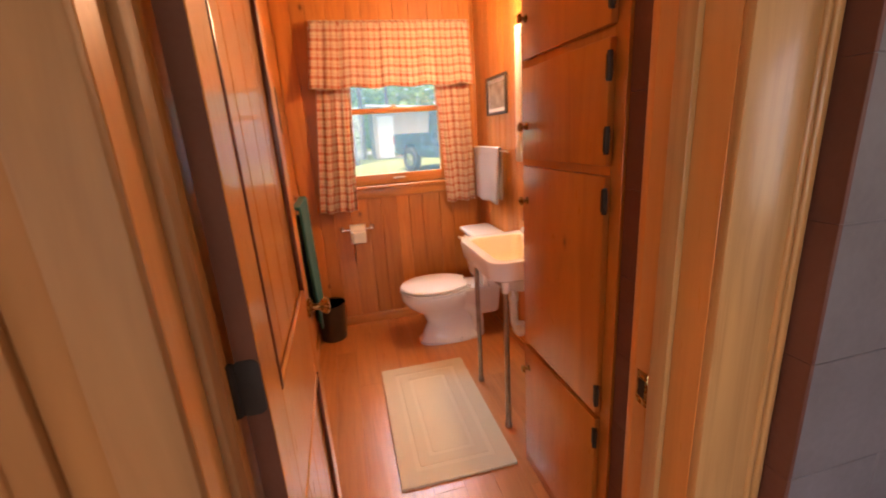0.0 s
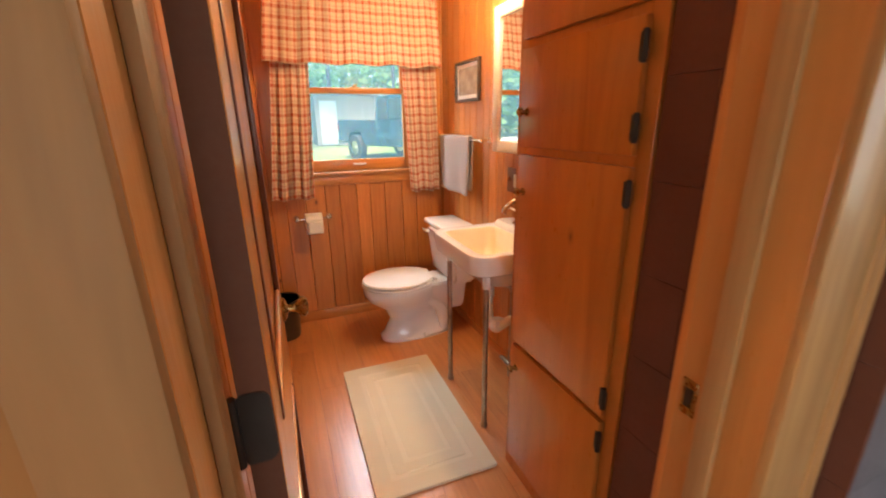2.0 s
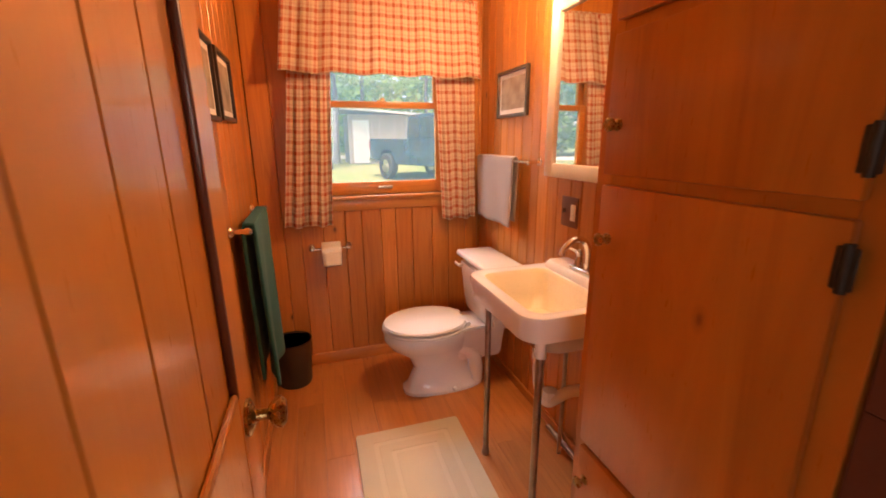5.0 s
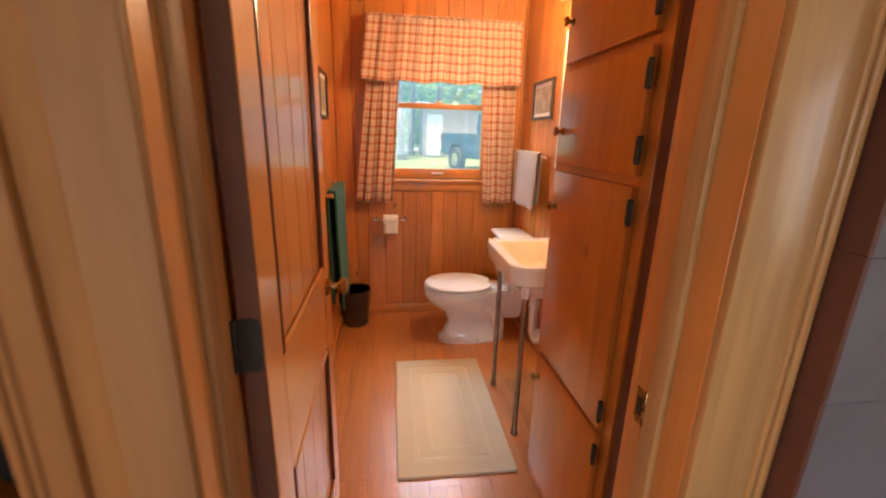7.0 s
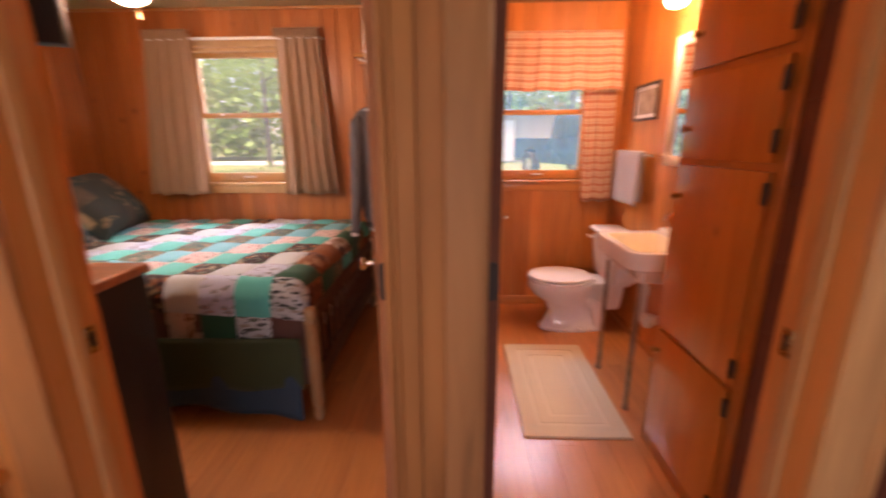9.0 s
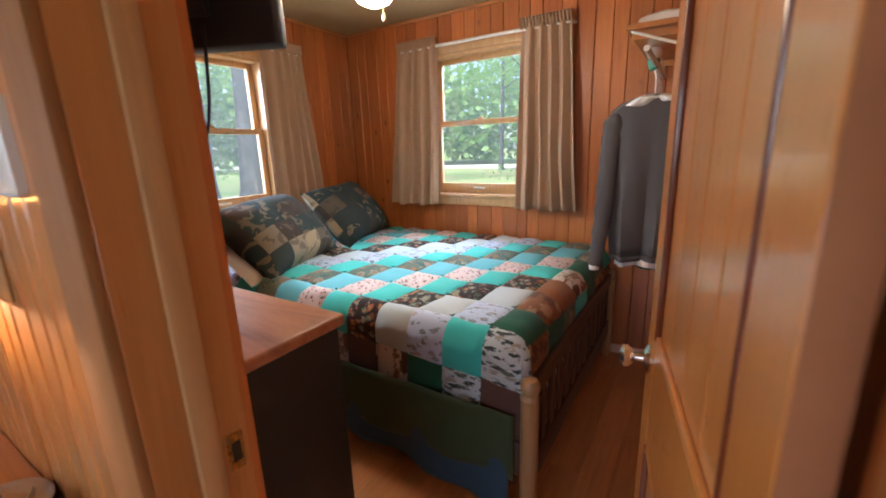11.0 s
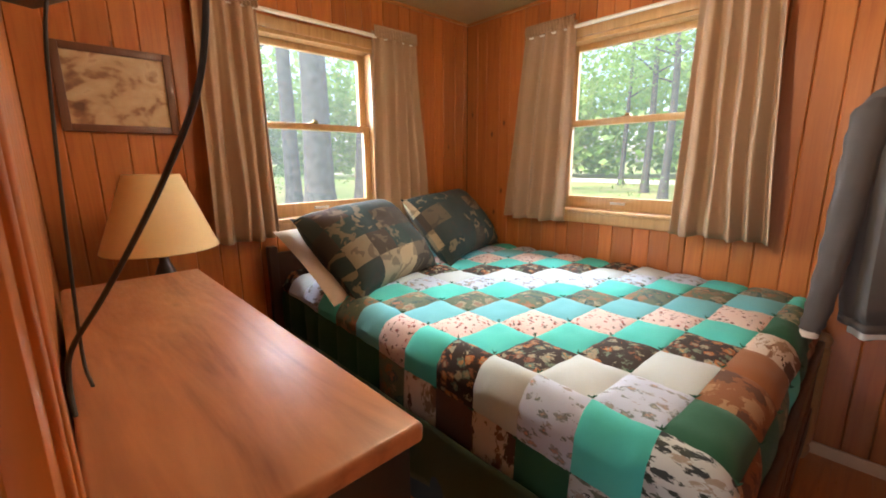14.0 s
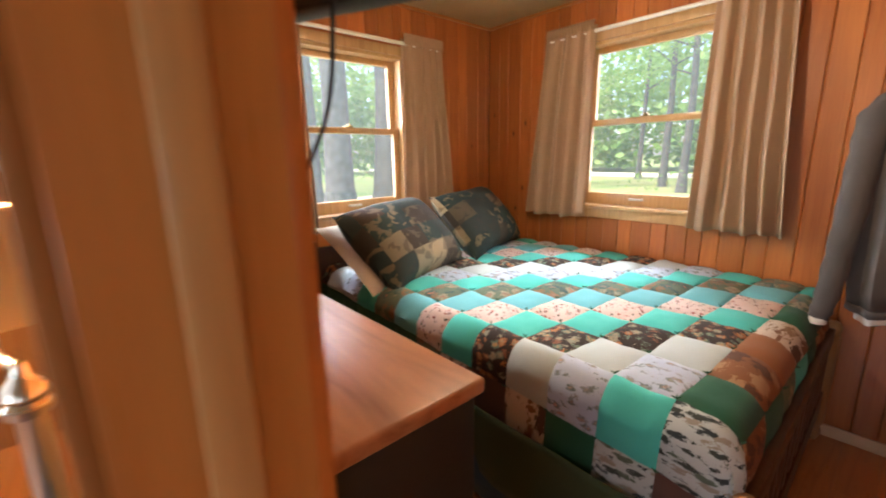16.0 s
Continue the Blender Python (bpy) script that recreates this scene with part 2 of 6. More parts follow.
BRASS = mottled("aged_brass", (0.42, 0.30, 0.13), (0.30, 0.20, 0.08), 0.28, 15.0, 1.0, 0.03)
STEEL = mottled("dull_steel_tube", (0.40, 0.34, 0.28), (0.28, 0.22, 0.17), 0.35, 20.0, 1.0, 0.05)
BLACKIRON = mottled("black_iron", (0.02, 0.018, 0.016), (0.035, 0.03, 0.025), 0.45, 20.0, 0.3, 0.1)
BLACK = mottled("black_lacquer", (0.012, 0.012, 0.012), (0.02, 0.018, 0.016), 0.45, 4.0, bump=0.03)
SCREEN = mottled("dark_screen_glass", (0.008, 0.008, 0.01), (0.01, 0.01, 0.012), 0.12, 4.0, bump=0.0)
CANMETAL = mottled("dark_bronze_can", (0.075, 0.06, 0.04), (0.055, 0.045, 0.03), 0.38, 8.0, 0.35, 0.04)
BROWNBLOCK = mottled("brown_painted_block", (0.105, 0.034, 0.02), (0.13, 0.044, 0.027), 0.6, 7.0, bump=0.25, fine=90.0)
GREYBLOCK = mottled("grey_painted_block", (0.155, 0.147, 0.16), (0.115, 0.108, 0.117), 0.65, 5.0, bump=0.4, fine=80.0)
# near-black block colour that holds the shade low on the chimney
SHADEBLOCK = mottled("shade_dark_block", (0.045, 0.03, 0.025), (0.03, 0.022, 0.018), 0.7, 6.0, bump=0.3)
SLATE = mottled("dark_hearth_slab", (0.05, 0.045, 0.035), (0.03, 0.028, 0.022), 0.7, 6.0, bump=0.3)
RUG = cloth("cream_cotton_rug", (0.62, 0.53, 0.36), weave=420.0, vary=0.12)
RUGDARK = cloth("beige_rug_border", (0.66, 0.57, 0.40), weave=420.0, vary=0.12)
GREEN = cloth("dark_green_terry", (0.012, 0.105, 0.085), weave=500.0)
WTOWEL = cloth("white_terry", (0.37, 0.31, 0.28), weave=500.0, vary=0.1)
PAPER = cloth("tissue_paper", (0.80, 0.77, 0.70), weave=600.0, vary=0.05)
LINEN = cloth("taupe_linen_curtain", (0.38, 0.24, 0.145), weave=700.0, vary=0.15)
GREYKNIT = cloth("charcoal_knit", (0.08, 0.07, 0.067), weave=450.0, vary=0.2)
WCOTTON = cloth("white_cotton", (0.75, 0.72, 0.66), vary=0.08)
DGREEN = cloth("dark_green_cotton", (0.01, 0.085, 0.04))
BLUESKIRT = cloth("dusty_blue_cotton", (0.024, 0.06, 0.09))
MOSS = cloth("moss_green_cotton", (0.034, 0.055, 0.02))
CHECK = checked("red_check_cotton", (0.80, 0.68, 0.50), (0.56, 0.11, 0.045))
SHADE = cloth("parchment_lampshade", (0.66, 0.46, 0.22), vary=0.1, weave=300.0)
TANPAPER = material("sepia_print", (0.6, 0.38, 0.2), 0.45)
k = Nodes(TANPAPER)
v = k.coords((1, 1, 1.25))
forms = k.math("ADD", k.math("MULTIPLY", k.noise(v, 7.5, 2.0, 0.45, 0.9), 0.8), k.math("MULTIPLY", k.noise(v, 26.0, 3.0), 0.22))
k.link(k.ramp(forms, [(0.36, (0.13, 0.05, 0.018)), (0.44, (0.28, 0.13, 0.05)), (0.5, (0.48, 0.30, 0.14)), (0.62, (0.56, 0.38, 0.2)), (0.7, (0.32, 0.16, 0.065))]), k.p.inputs["Base Color"])
GREYPRINT = mottled("faded_print", (0.42, 0.36, 0.27), (0.22, 0.17, 0.12), 0.6, 14.0, bump=0.02)

QUILT = {
    "teal": cloth("teal_cotton", (0.06, 0.50, 0.43)),
    "blue": cloth("sky_blue_cotton", (0.13, 0.44, 0.49)),
    "white": cloth("cream_white_cotton", (0.47, 0.53, 0.52), vary=0.1),
    "green": DGREEN,
    "brown": cloth("chocolate_cotton", (0.10, 0.045, 0.03)),
    "rust": printed("rust_print", (0.22, 0.085, 0.03), [(0.10, 0.04, 0.02), (0.35, 0.2, 0.1)], 16.0, 0.5),
    "plain_rust": cloth("rust_brown_cotton", (0.24, 0.085, 0.02)),
    "pink": printed("pink_berry_print", (0.66, 0.50, 0.44), [(0.16, 0.05, 0.05), (0.07, 0.06, 0.05), (0.3, 0.05, 0.04)], 42.0, 0.27),
    "dark": printed("dark_tackle_print", (0.035, 0.022, 0.016), [(0.45, 0.16, 0.05), (0.14, 0.19, 0.13), (0.30, 0.27, 0.18), (0.22, 0.08, 0.04)], 27.0, 0.42, 1.0, ((0.50, 0.24, 0.09), (0.22, 0.24, 0.17))),
    "fish": printed("pale_fish_print", (0.46, 0.52, 0.62), [(0.15, 0.18, 0.17), (0.26, 0.24, 0.22), (0.20, 0.22, 0.22)], 21.0, 0.34, 1.6, ((0.55, 0.28, 0.22), (0.30, 0.32, 0.28))),
    "trout": printed("trout_print", (0.46, 0.50, 0.48), [(0.03, 0.04, 0.04), (0.10, 0.13, 0.09), (0.30, 0.26, 0.20), (0.04, 0.05, 0.04)], 15.0, 0.42, 3.2),
    "camo": printed("woodland_print", (0.12, 0.15, 0.10), [(0.25, 0.14, 0.07), (0.05, 0.10, 0.09), (0.30, 0.26, 0.17)], 17.0, 0.5, 1.0, ((0.38, 0.17, 0.10), (0.08, 0.16, 0.13))),
    "horse": printed("pale_brown_print", (0.55, 0.46, 0.38), [(0.09, 0.045, 0.03), (0.2, 0.1, 0.06), (0.26, 0.17, 0.11)], 18.0, 0.42, 0.45),
}

# patchwork pillow cloth: dark green and brown squares with tan ones among them
PILLOW = material("patchwork_pillow_cloth", (0.05, 0.06, 0.04), 0.85)
k = Nodes(PILLOW)
uv = k.tree.nodes.new("ShaderNodeUVMap").outputs[0]
cells = k.tree.nodes.new("ShaderNodeVectorMath")
cells.operation = "SNAP"
cells.inputs[1].default_value = (0.13, 0.125, 1)
k.link(uv, cells.inputs[0])
pick = k.tree.nodes.new("ShaderNodeTexWhiteNoise")
pick.noise_dimensions = "2D"
k.link(cells.outputs[0], pick.inputs["Vector"])
patches = k.ramp(pick.outputs["Value"], [(0.0, (0.012, 0.024, 0.02)), (0.3, (0.016, 0.034, 0.026)), (0.32, (0.05, 0.028, 0.014)), (0.6, (0.035, 0.026, 0.016)), (0.62, (0.30, 0.20, 0.10)), (0.82, (0.40, 0.29, 0.17)), (0.84, (0.02, 0.03, 0.024))])
motif = k.noise(uv, 17.0, 2.0, 0.5, 0.8)
mask = k.ramp(motif, [(0.55, (0, 0, 0)), (0.58, (1, 1, 1))])
motif2 = k.ramp(pick.outputs["Value"], [(0.0, (0.30, 0.20, 0.10)), (0.45, (0.16, 0.12, 0.07)), (0.57, (0.03, 0.022, 0.014)), (1.0, (0.04, 0.03, 0.02))])
k.link(k.mix(k.math("MULTIPLY", mask, 0.5), patches, motif2), k.p.inputs["Base Color"])
k.bump(k.noise(uv, 700.0, 1.0), 0.3, 0.001)

GLASS = material("window_glass", (1, 1, 1), 0.0)
GLASS.node_tree.nodes["Principled BSDF"].inputs["Transmission Weight"].default_value = 1.0
GLASS.node_tree.nodes["Principled BSDF"].inputs["IOR"].default_value = 1.45
# fine insect mesh: mostly open, its threads catch the daylight
MESH = material("insect_mesh", (0.5, 0.52, 0.52), 0.8)
k = Nodes(MESH)
thread = k.add("ShaderNodeBsdfTranslucent", Color=(0.62, 0.66, 0.66, 1))
hole = k.add("ShaderNodeBsdfTransparent")
mx = k.add("ShaderNodeMixShader", Fac=0.03)
k.link(hole.outputs[0], mx.inputs[1])
k.link(thread.outputs[0], mx.inputs[2])
k.link(mx.outputs[0], k.tree.nodes["Material Output"].inputs["Surface"])
# bathroom mesh tinted blue, which lays a hazy daylight tint over the view
HAZE_BLUE = material("blue_haze_insect_mesh", (0.5, 0.52, 0.52), 0.8)
k = Nodes(HAZE_BLUE)
thread = k.add("ShaderNodeBsdfTranslucent", Color=(0.30, 0.62, 0.80, 1))
hole = k.add("ShaderNodeBsdfTransparent")
mx = k.add("ShaderNodeMixShader", Fac=0.09)
k.link(hole.outputs[0], mx.inputs[1])
k.link(thread.outputs[0], mx.inputs[2])
k.link(mx.outputs[0], k.tree.nodes["Material Output"].inputs["Surface"])
MIRROR = material("mirror_glass", (0.86, 0.87, 0.86), 0.02, 1.0)


def glowing(name, colour, strength):
    m = material(name, colour, 0.4)
    p = m.node_tree.nodes["Principled BSDF"]
    p.inputs["Emission Color"].default_value = (*colour, 1)
    p.inputs["Emission Strength"].default_value = strength
    return m


GLOBE = glowing("lit_opal_glass", (1.0, 0.86, 0.62), 9.0)


# mesh helpers ---------------------------------------------------------------
def box(bm, x0, x1, y0, y1, z0, z1, bevel=0.0, seg=1):
    r = bmesh.ops.create_cube(bm, size=1.0, matrix=Matrix.LocRotScale(((x0 + x1) / 2, (y0 + y1) / 2, (z0 + z1) / 2), None, (x1 - x0, y1 - y0, z1 - z0)))
    if bevel:
        edges = {e for v in r["verts"] for e in v.link_edges}
        bmesh.ops.bevel(bm, geom=list(edges), offset=bevel, segments=seg, affect="EDGES", profile=0.5)
    return bm


def cyl(bm, a, b, r0, r1=None, seg=14):
    a, b = Vector(a), Vector(b)
    turn = (b - a).to_track_quat("Z", "Y").to_matrix().to_4x4()
    bmesh.ops.create_cone(bm, cap_ends=True, segments=seg, radius1=r0, radius2=r0 if r1 is None else r1, depth=(b - a).length, matrix=Matrix.Translation((a + b) / 2) @ turn)
    return bm


def ball(bm, c, r, seg=16, flat=(1, 1, 1)):
    bmesh.ops.create_uvsphere(bm, u_segments=seg, v_segments=max(6, seg // 2), radius=r, matrix=Matrix.LocRotScale(c, None, flat))
    return bm


def lathe(bm, profile, m=Matrix(), seg=24):
    """Turns (radius, height) pairs about the z axis of m."""
    rings = []
    for r, h in profile:
        rings.append([bm.verts.new(m @ Vector((r * math.cos(a), r * math.sin(a), h))) for a in (2 * math.pi * n / seg for n in range(seg))])
    for p, q in zip(rings, rings[1:]):
        for n in range(seg):
            bm.faces.new((p[n], p[(n + 1) % seg], q[(n + 1) % seg], q[n]))
    for ring, flip in ((rings[0], True), (rings[-1], False)):
        if profile[0 if flip else -1][0] > 1e-4:
            bm.faces.new(ring[::-1] if flip else ring)
    return bm


def tube(bm, points, r, seg=10, caps=True):
    points = [Vector(p) for p in points]
    rings, side = [], None
    for n, p in enumerate(points):
        d = (points[min(n + 1, len(points) - 1)] - points[max(n - 1, 0)]).normalized()
        side = d.orthogonal().normalized() if side is None else (side - d * side.dot(d)).normalized()
        up = d.cross(side)
        rr = r[n] if isinstance(r, (list, tuple)) else r
        rings.append([bm.verts.new(p + rr * (math.cos(a) * side + math.sin(a) * up)) for a in (2 * math.pi * i / seg for i in range(seg))])
    for p, q in zip(rings, rings[1:]):
        for n in range(seg):
            bm.faces.new((p[n], p[(n + 1) % seg], q[(n + 1) % seg], q[n]))
    if caps:
        bm.faces.new(rings[0][::-1])
        bm.faces.new(rings[-1])
    return bm


def spline(points, steps=6):
    """A smooth line through the points (Catmull-Rom)."""
    p = [Vector(q) for q in points]
    p = [2 * p[0] - p[1], *p, 2 * p[-1] - p[-2]]
    out = []
    for a, b, c, d in zip(p, p[1:], p[2:], p[3:]):
        for n in range(steps):
            t = n / steps
            out.append(0.5 * (2 * b + (c - a) * t + (2 * a - 5 * b + 4 * c - d) * t * t + (3 * b - a - 3 * c + d) * t**3))
    return [*out, p[-2]]


def sheet(bm, f, nu, nv, uv=None):
    """A grid of f(u, v), u and v from 0 to 1; uv gives the cloth's own coordinates in metres."""
    grid = [[bm.verts.new(f(i / nu, j / nv)) for j in range(nv + 1)] for i in range(nu + 1)]
    layer = bm.loops.layers.uv.verify() if uv else None
    for i in range(nu):
        for j in range(nv):
            face = bm.faces.new((grid[i][j], grid[i + 1][j], grid[i + 1][j + 1], grid[i][j + 1]))
            if uv:
                for loop, (a, b) in zip(face.loops, ((i, j), (i + 1, j), (i + 1, j + 1), (i, j + 1))):
                    loop[layer].uv = uv(a / nu, b / nv)
    return bm


def part(name, bm, mat, parent=None, label="", smooth=True, thick=0.0):
    me = bpy.data.meshes.new(name)
    bmesh.ops.recalc_face_normals(bm, faces=bm.faces[:])
    bm.to_mesh(me)
    bm.free()
    me.materials.append(mat)
    if smooth:
        me.shade_smooth()
        me.set_sharp_from_angle(angle=radians(38))
    ob = new(name, me)
    if parent is not None:
        ob.parent = parent
        ob.matrix_parent_inverse = parent.matrix_basis.inverted()
    if label:
        ob["label"] = label
    if thick:
        s = ob.modifiers.new("thickness", "SOLIDIFY")
        s.thickness, s.offset = thick, 0.0
    return ob


def thing(name, place, label, category, group="", kind=""):
    ob = new(name)
    ob.empty_display_size = 0.1
    ob.matrix_basis = Matrix.Translation(place)
    return tagged(ob, label, category, group, kind)


def B():
    return bmesh.new()


def structure(name, bm, mat, label, smooth=False):
    return tagged(part(name, bm, mat, smooth=smooth), label, name.split("_")[0], kind="structure")


# plan -----------------------------------------------------------------------
FRONT, BACK, FAR = 0.34, 0.48, 2.93          # door wall faces, window wall
BATH_L, BATH_R = -0.275, 1.055
BED_L, BED_R = -3.10, -0.352
CEILING = 2.335
BATH_DOOR, BED_DOOR, DOOR_TOP = (-0.165, 0.535), (-1.09, -0.358), 2.03
BATH_WIN = (0.06, 0.84, 1.06, 2.06)
BED_WIN = (-2.29, -1.50, 1.05, 2.06)
SIDE_WIN = (1.30, 2.08, 1.04, 2.02)


def wall_body(name, axis, f0, f1, a0, a1, z0, z1, holes, label, mat=None):
    """A wall along one axis with openings cut through it; holes are (start, end, bottom, top)."""
    bm = B()

    def piece(p, q, lo, hi):
        if q - p > 1e-4 and hi - lo > 1e-4:
            box(bm, *((p, q, f0, f1) if axis == "x" else (f0, f1, p, q)), lo, hi)

    at = a0
    for s, e, lo, hi in sorted(holes):
        piece(at, s, z0, z1)
        piece(s, e, z0, lo)
        piece(s, e, hi, z1)
        at = e
    piece(at, a1, z0, z1)
    return structure(name, bm, mat or GROOVE, label)


def boards(parent, axis, face, sign, a0, a1, z0, z1, holes, mat, widths, thick=0.016, groove=0.005):
    """Upright tongue-and-groove boards, each its own piece, on a wall's face; sign is the way they look."""
    cuts = sorted({a0, a1, *(v for h in holes for v in h[:2] if a0 < v < a1)})
    n = 0
    for p, q in zip(cuts, cuts[1:]):
        at = p
        while at < q - 1e-4:
            w = widths[n % len(widths)]
            n += 1
            end = q if q - (at + w) < 0.035 else at + w
            mid = (at + end) / 2
            spans = [(z0, z1)]
            for s, e, lo, hi in holes:
                if s < mid < e:
                    spans = [(z0, lo), (hi, z1)]
            for lo, hi in spans:
                if hi - lo < 0.02:
                    continue
                w2, c = end - at, groove
                cs = [(0.0004, 0), (w2 - 0.0004, 0), (w2 - 0.0004, thick - c), (w2 - c, thick), (c, thick), (0.0004, thick - c)]
                verts = []
                for z in (0, hi - lo):
                    verts += [((u, sign * d, z) if axis == "x" else (sign * d, u, z)) for u, d in cs]
                faces = [(i, (i + 1) % 6, 6 + (i + 1) % 6, 6 + i) for i in range(6)] + [tuple(range(5, -1, -1)), tuple(range(6, 12))]
                if (sign > 0) == (axis == "y"):
                    faces = [f[::-1] for f in faces]
                me = bpy.data.meshes.new("board")
                me.from_pydata(verts, [], faces)
                me.materials.append(mat)
                ob = new("board", me)
                base = face - sign * thick
                ob.matrix_basis = Matrix.Translation((at, base, lo) if axis == "x" else (base, at, lo))
                ob.parent = parent
                ob.matrix_parent_inverse = parent.matrix_basis.inverted()
            at = end


T = 0.016

# the shell ------------------------------------------------------------------
ROOM_L, ROOM_R, ROOM_BACK = -3.10, 2.6, -3.0
bath_hole = (BATH_DOOR[0] - 0.019, BATH_DOOR[1] + 0.019, 0.0, DOOR_TOP + 0.001)
bed_hole = (BED_DOOR[0] - 0.019, BED_DOOR[1] + 0.019, 0.0, DOOR_TOP + 0.001)
wall_door = wall_body("wall_south", "x", FRONT + T, BACK - T, ROOM_L, 0.66, 0, CEILING, [bed_hole, bath_hole], "knotty pine panelled wall with two doorways")
wall_far = wall_body("wall_north", "x", FAR + T, FAR + 0.14, ROOM_L - 0.14, BATH_R + 0.12, -0.4, CEILING + 0.1, [BATH_WIN, BED_WIN], "knotty pine panelled outside wall with two windows")
# the opening from y -2.3 to -0.9 is added for fill light, unseen
wall_side = wall_body("wall_west", "y", BED_L - 0.14, BED_L - T, ROOM_BACK - 0.14, FAR + T, -0.4, CEILING + 0.1, [SIDE_WIN, (-2.3, -0.9, 0.9, 2.05)], "knotty pine panelled outside wall with a window and an added opening")
wall_mid = wall_body("wall_partition", "y", BED_R + T, BATH_L - T, BACK - T, FAR + T, 0, CEILING, [], "knotty pine partition between bedroom and bathroom")
wall_east = wall_body("wall_east", "y", BATH_R + T, BATH_R + 0.12, 0.72, FAR + T, -0.4, CEILING + 0.1, [], "knotty pine panelled bathroom wall")
# unseen closing walls, with openings added to let the fill light in
wall_back = wall_body("wall_back", "x", ROOM_BACK - 0.14, ROOM_BACK, ROOM_L, ROOM_R, -0.4, CEILING + 0.1, [(-1.6, 0.6, 0.9, 2.05)], "plain unseen pine wall with an added opening for fill light", PINE)
wall_room = wall_body("wall_room", "y", ROOM_R, ROOM_R + 0.14, ROOM_BACK - 0.14, 0.86, -0.4, CEILING + 0.1, [(-2.4, -1.0, 0.9, 2.05)], "plain unseen pine wall with an added opening for fill light", PINE)
W1, W2, W3 = (0.118, 0.092, 0.105, 0.13, 0.098), (0.105, 0.085, 0.12, 0.092, 0.11), (0.115, 0.115, 0.12, 0.11)
W4 = (0.09, 0.07, 0.1, 0.095, 0.075, 0.105)
boards(wall_door, "x", FRONT, -1, ROOM_L, 0.66, 0, CEILING, [bed_hole, bath_hole], FRONTPINE, W4, groove=0.009)
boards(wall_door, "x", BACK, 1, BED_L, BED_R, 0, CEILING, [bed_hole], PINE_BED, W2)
boards(wall_door, "x", BACK, 1, BATH_L, 0.66, 0, CEILING, [bath_hole], PINE, W1)
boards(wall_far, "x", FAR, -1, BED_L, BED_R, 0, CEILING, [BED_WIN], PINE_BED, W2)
boards(wall_far, "x", FAR, -1, BATH_L, BATH_R, 0, CEILING, [BATH_WIN], PINE, W1)
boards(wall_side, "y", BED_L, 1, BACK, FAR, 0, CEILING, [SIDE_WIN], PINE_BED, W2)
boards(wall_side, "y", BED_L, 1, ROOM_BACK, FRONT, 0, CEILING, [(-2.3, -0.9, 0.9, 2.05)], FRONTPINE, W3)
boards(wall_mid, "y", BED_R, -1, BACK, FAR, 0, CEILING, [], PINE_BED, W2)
boards(wall_mid, "y", BATH_L, 1, BACK, FAR, 0, CEILING, [], PINE, W1)
boards(wall_east, "y", BATH_R, -1, 0.72, FAR, 0, CEILING, [], PINE, (0.09, 0.075, 0.1, 0.082))

bm = box(B(), ROOM_L - 0.14, ROOM_R + 0.14, ROOM_BACK - 0.14, FAR + 0.14, CEILING + 0.1, CEILING + 0.14)
box(bm, ROOM_L, ROOM_R, ROOM_BACK, FAR + T, CEILING, CEILING + 0.1)
structure("ceiling", bm, CEIL, "tan fibreboard ceiling")
bm = B()
verts = [bm.verts.new(p) for p in ((-3.6, -3.7, 2.5), (3.1, -3.7, 2.5), (3.1, -0.1, 3.5), (-3.6, -0.1, 3.5), (-3.6, 3.45, 2.5), (3.1, 3.45, 2.5))]
bm.faces.new(verts[:4])
bm.faces.new((verts[3], verts[2], verts[5], verts[4]))
roof = structure("roof", bm, mottled("brown_shingle", (0.09, 0.07, 0.055), (0.06, 0.05, 0.04), 0.8, 8.0, bump=0.4), "brown shingled gable roof")
s = roof.modifiers.new("thickness", "SOLIDIFY")
s.thickness = 0.08

floor = structure("floor", box(B(), ROOM_L - 0.14, ROOM_R + 0.14, ROOM_BACK - 0.14, FAR + 0.14, -0.4, -0.009), GROOVE, "laminate plank floor in warm red-brown")


def casing(name, axis, face, sign, opening, z1, wide, mat, label, thick=0.018, narrow=None, beads=("out", "out"), second=None):
    """Trim round an opening: two legs and a head. A bead runs along a leg's outer or inner edge, or along none."""
    t = thing(name, (opening[0], face, 0) if axis == "x" else (face, opening[0], 0), label, "trim", kind="structure")
    a, b = opening
    far = b + (narrow or wide)
    for nm, p, q, lo, hi, bead, m in (("leg", a - wide, a, 0, z1, beads[0], mat), ("leg", b, far, 0, z1, beads[1], second or mat), ("head", a - wide, far, z1, z1 + wide, "", mat)):
        bm = B()
        f0, f1 = sorted((face, face + sign * thick))
        box(bm, *((p, q, f0, f1) if axis == "x" else (f0, f1, p, q)), lo, hi, 0.004, 2)
        if bead:
            low = (bead == "out") == (p < a)
            for n, (w, up) in enumerate(((0.014, 0.0075), (0.011, 0.005))):
                e0 = p + 0.002 + n * 0.0155 if low else q - 0.002 - n * 0.0155 - w
                g0, g1 = sorted((face, face + sign * (thick + up)))
                box(bm, *((e0, e0 + w, g0, g1) if axis == "x" else (g0, g1, e0, e0 + w)), lo, hi, 0.0045, 3)
        part(nm, bm, m, t)
    return t


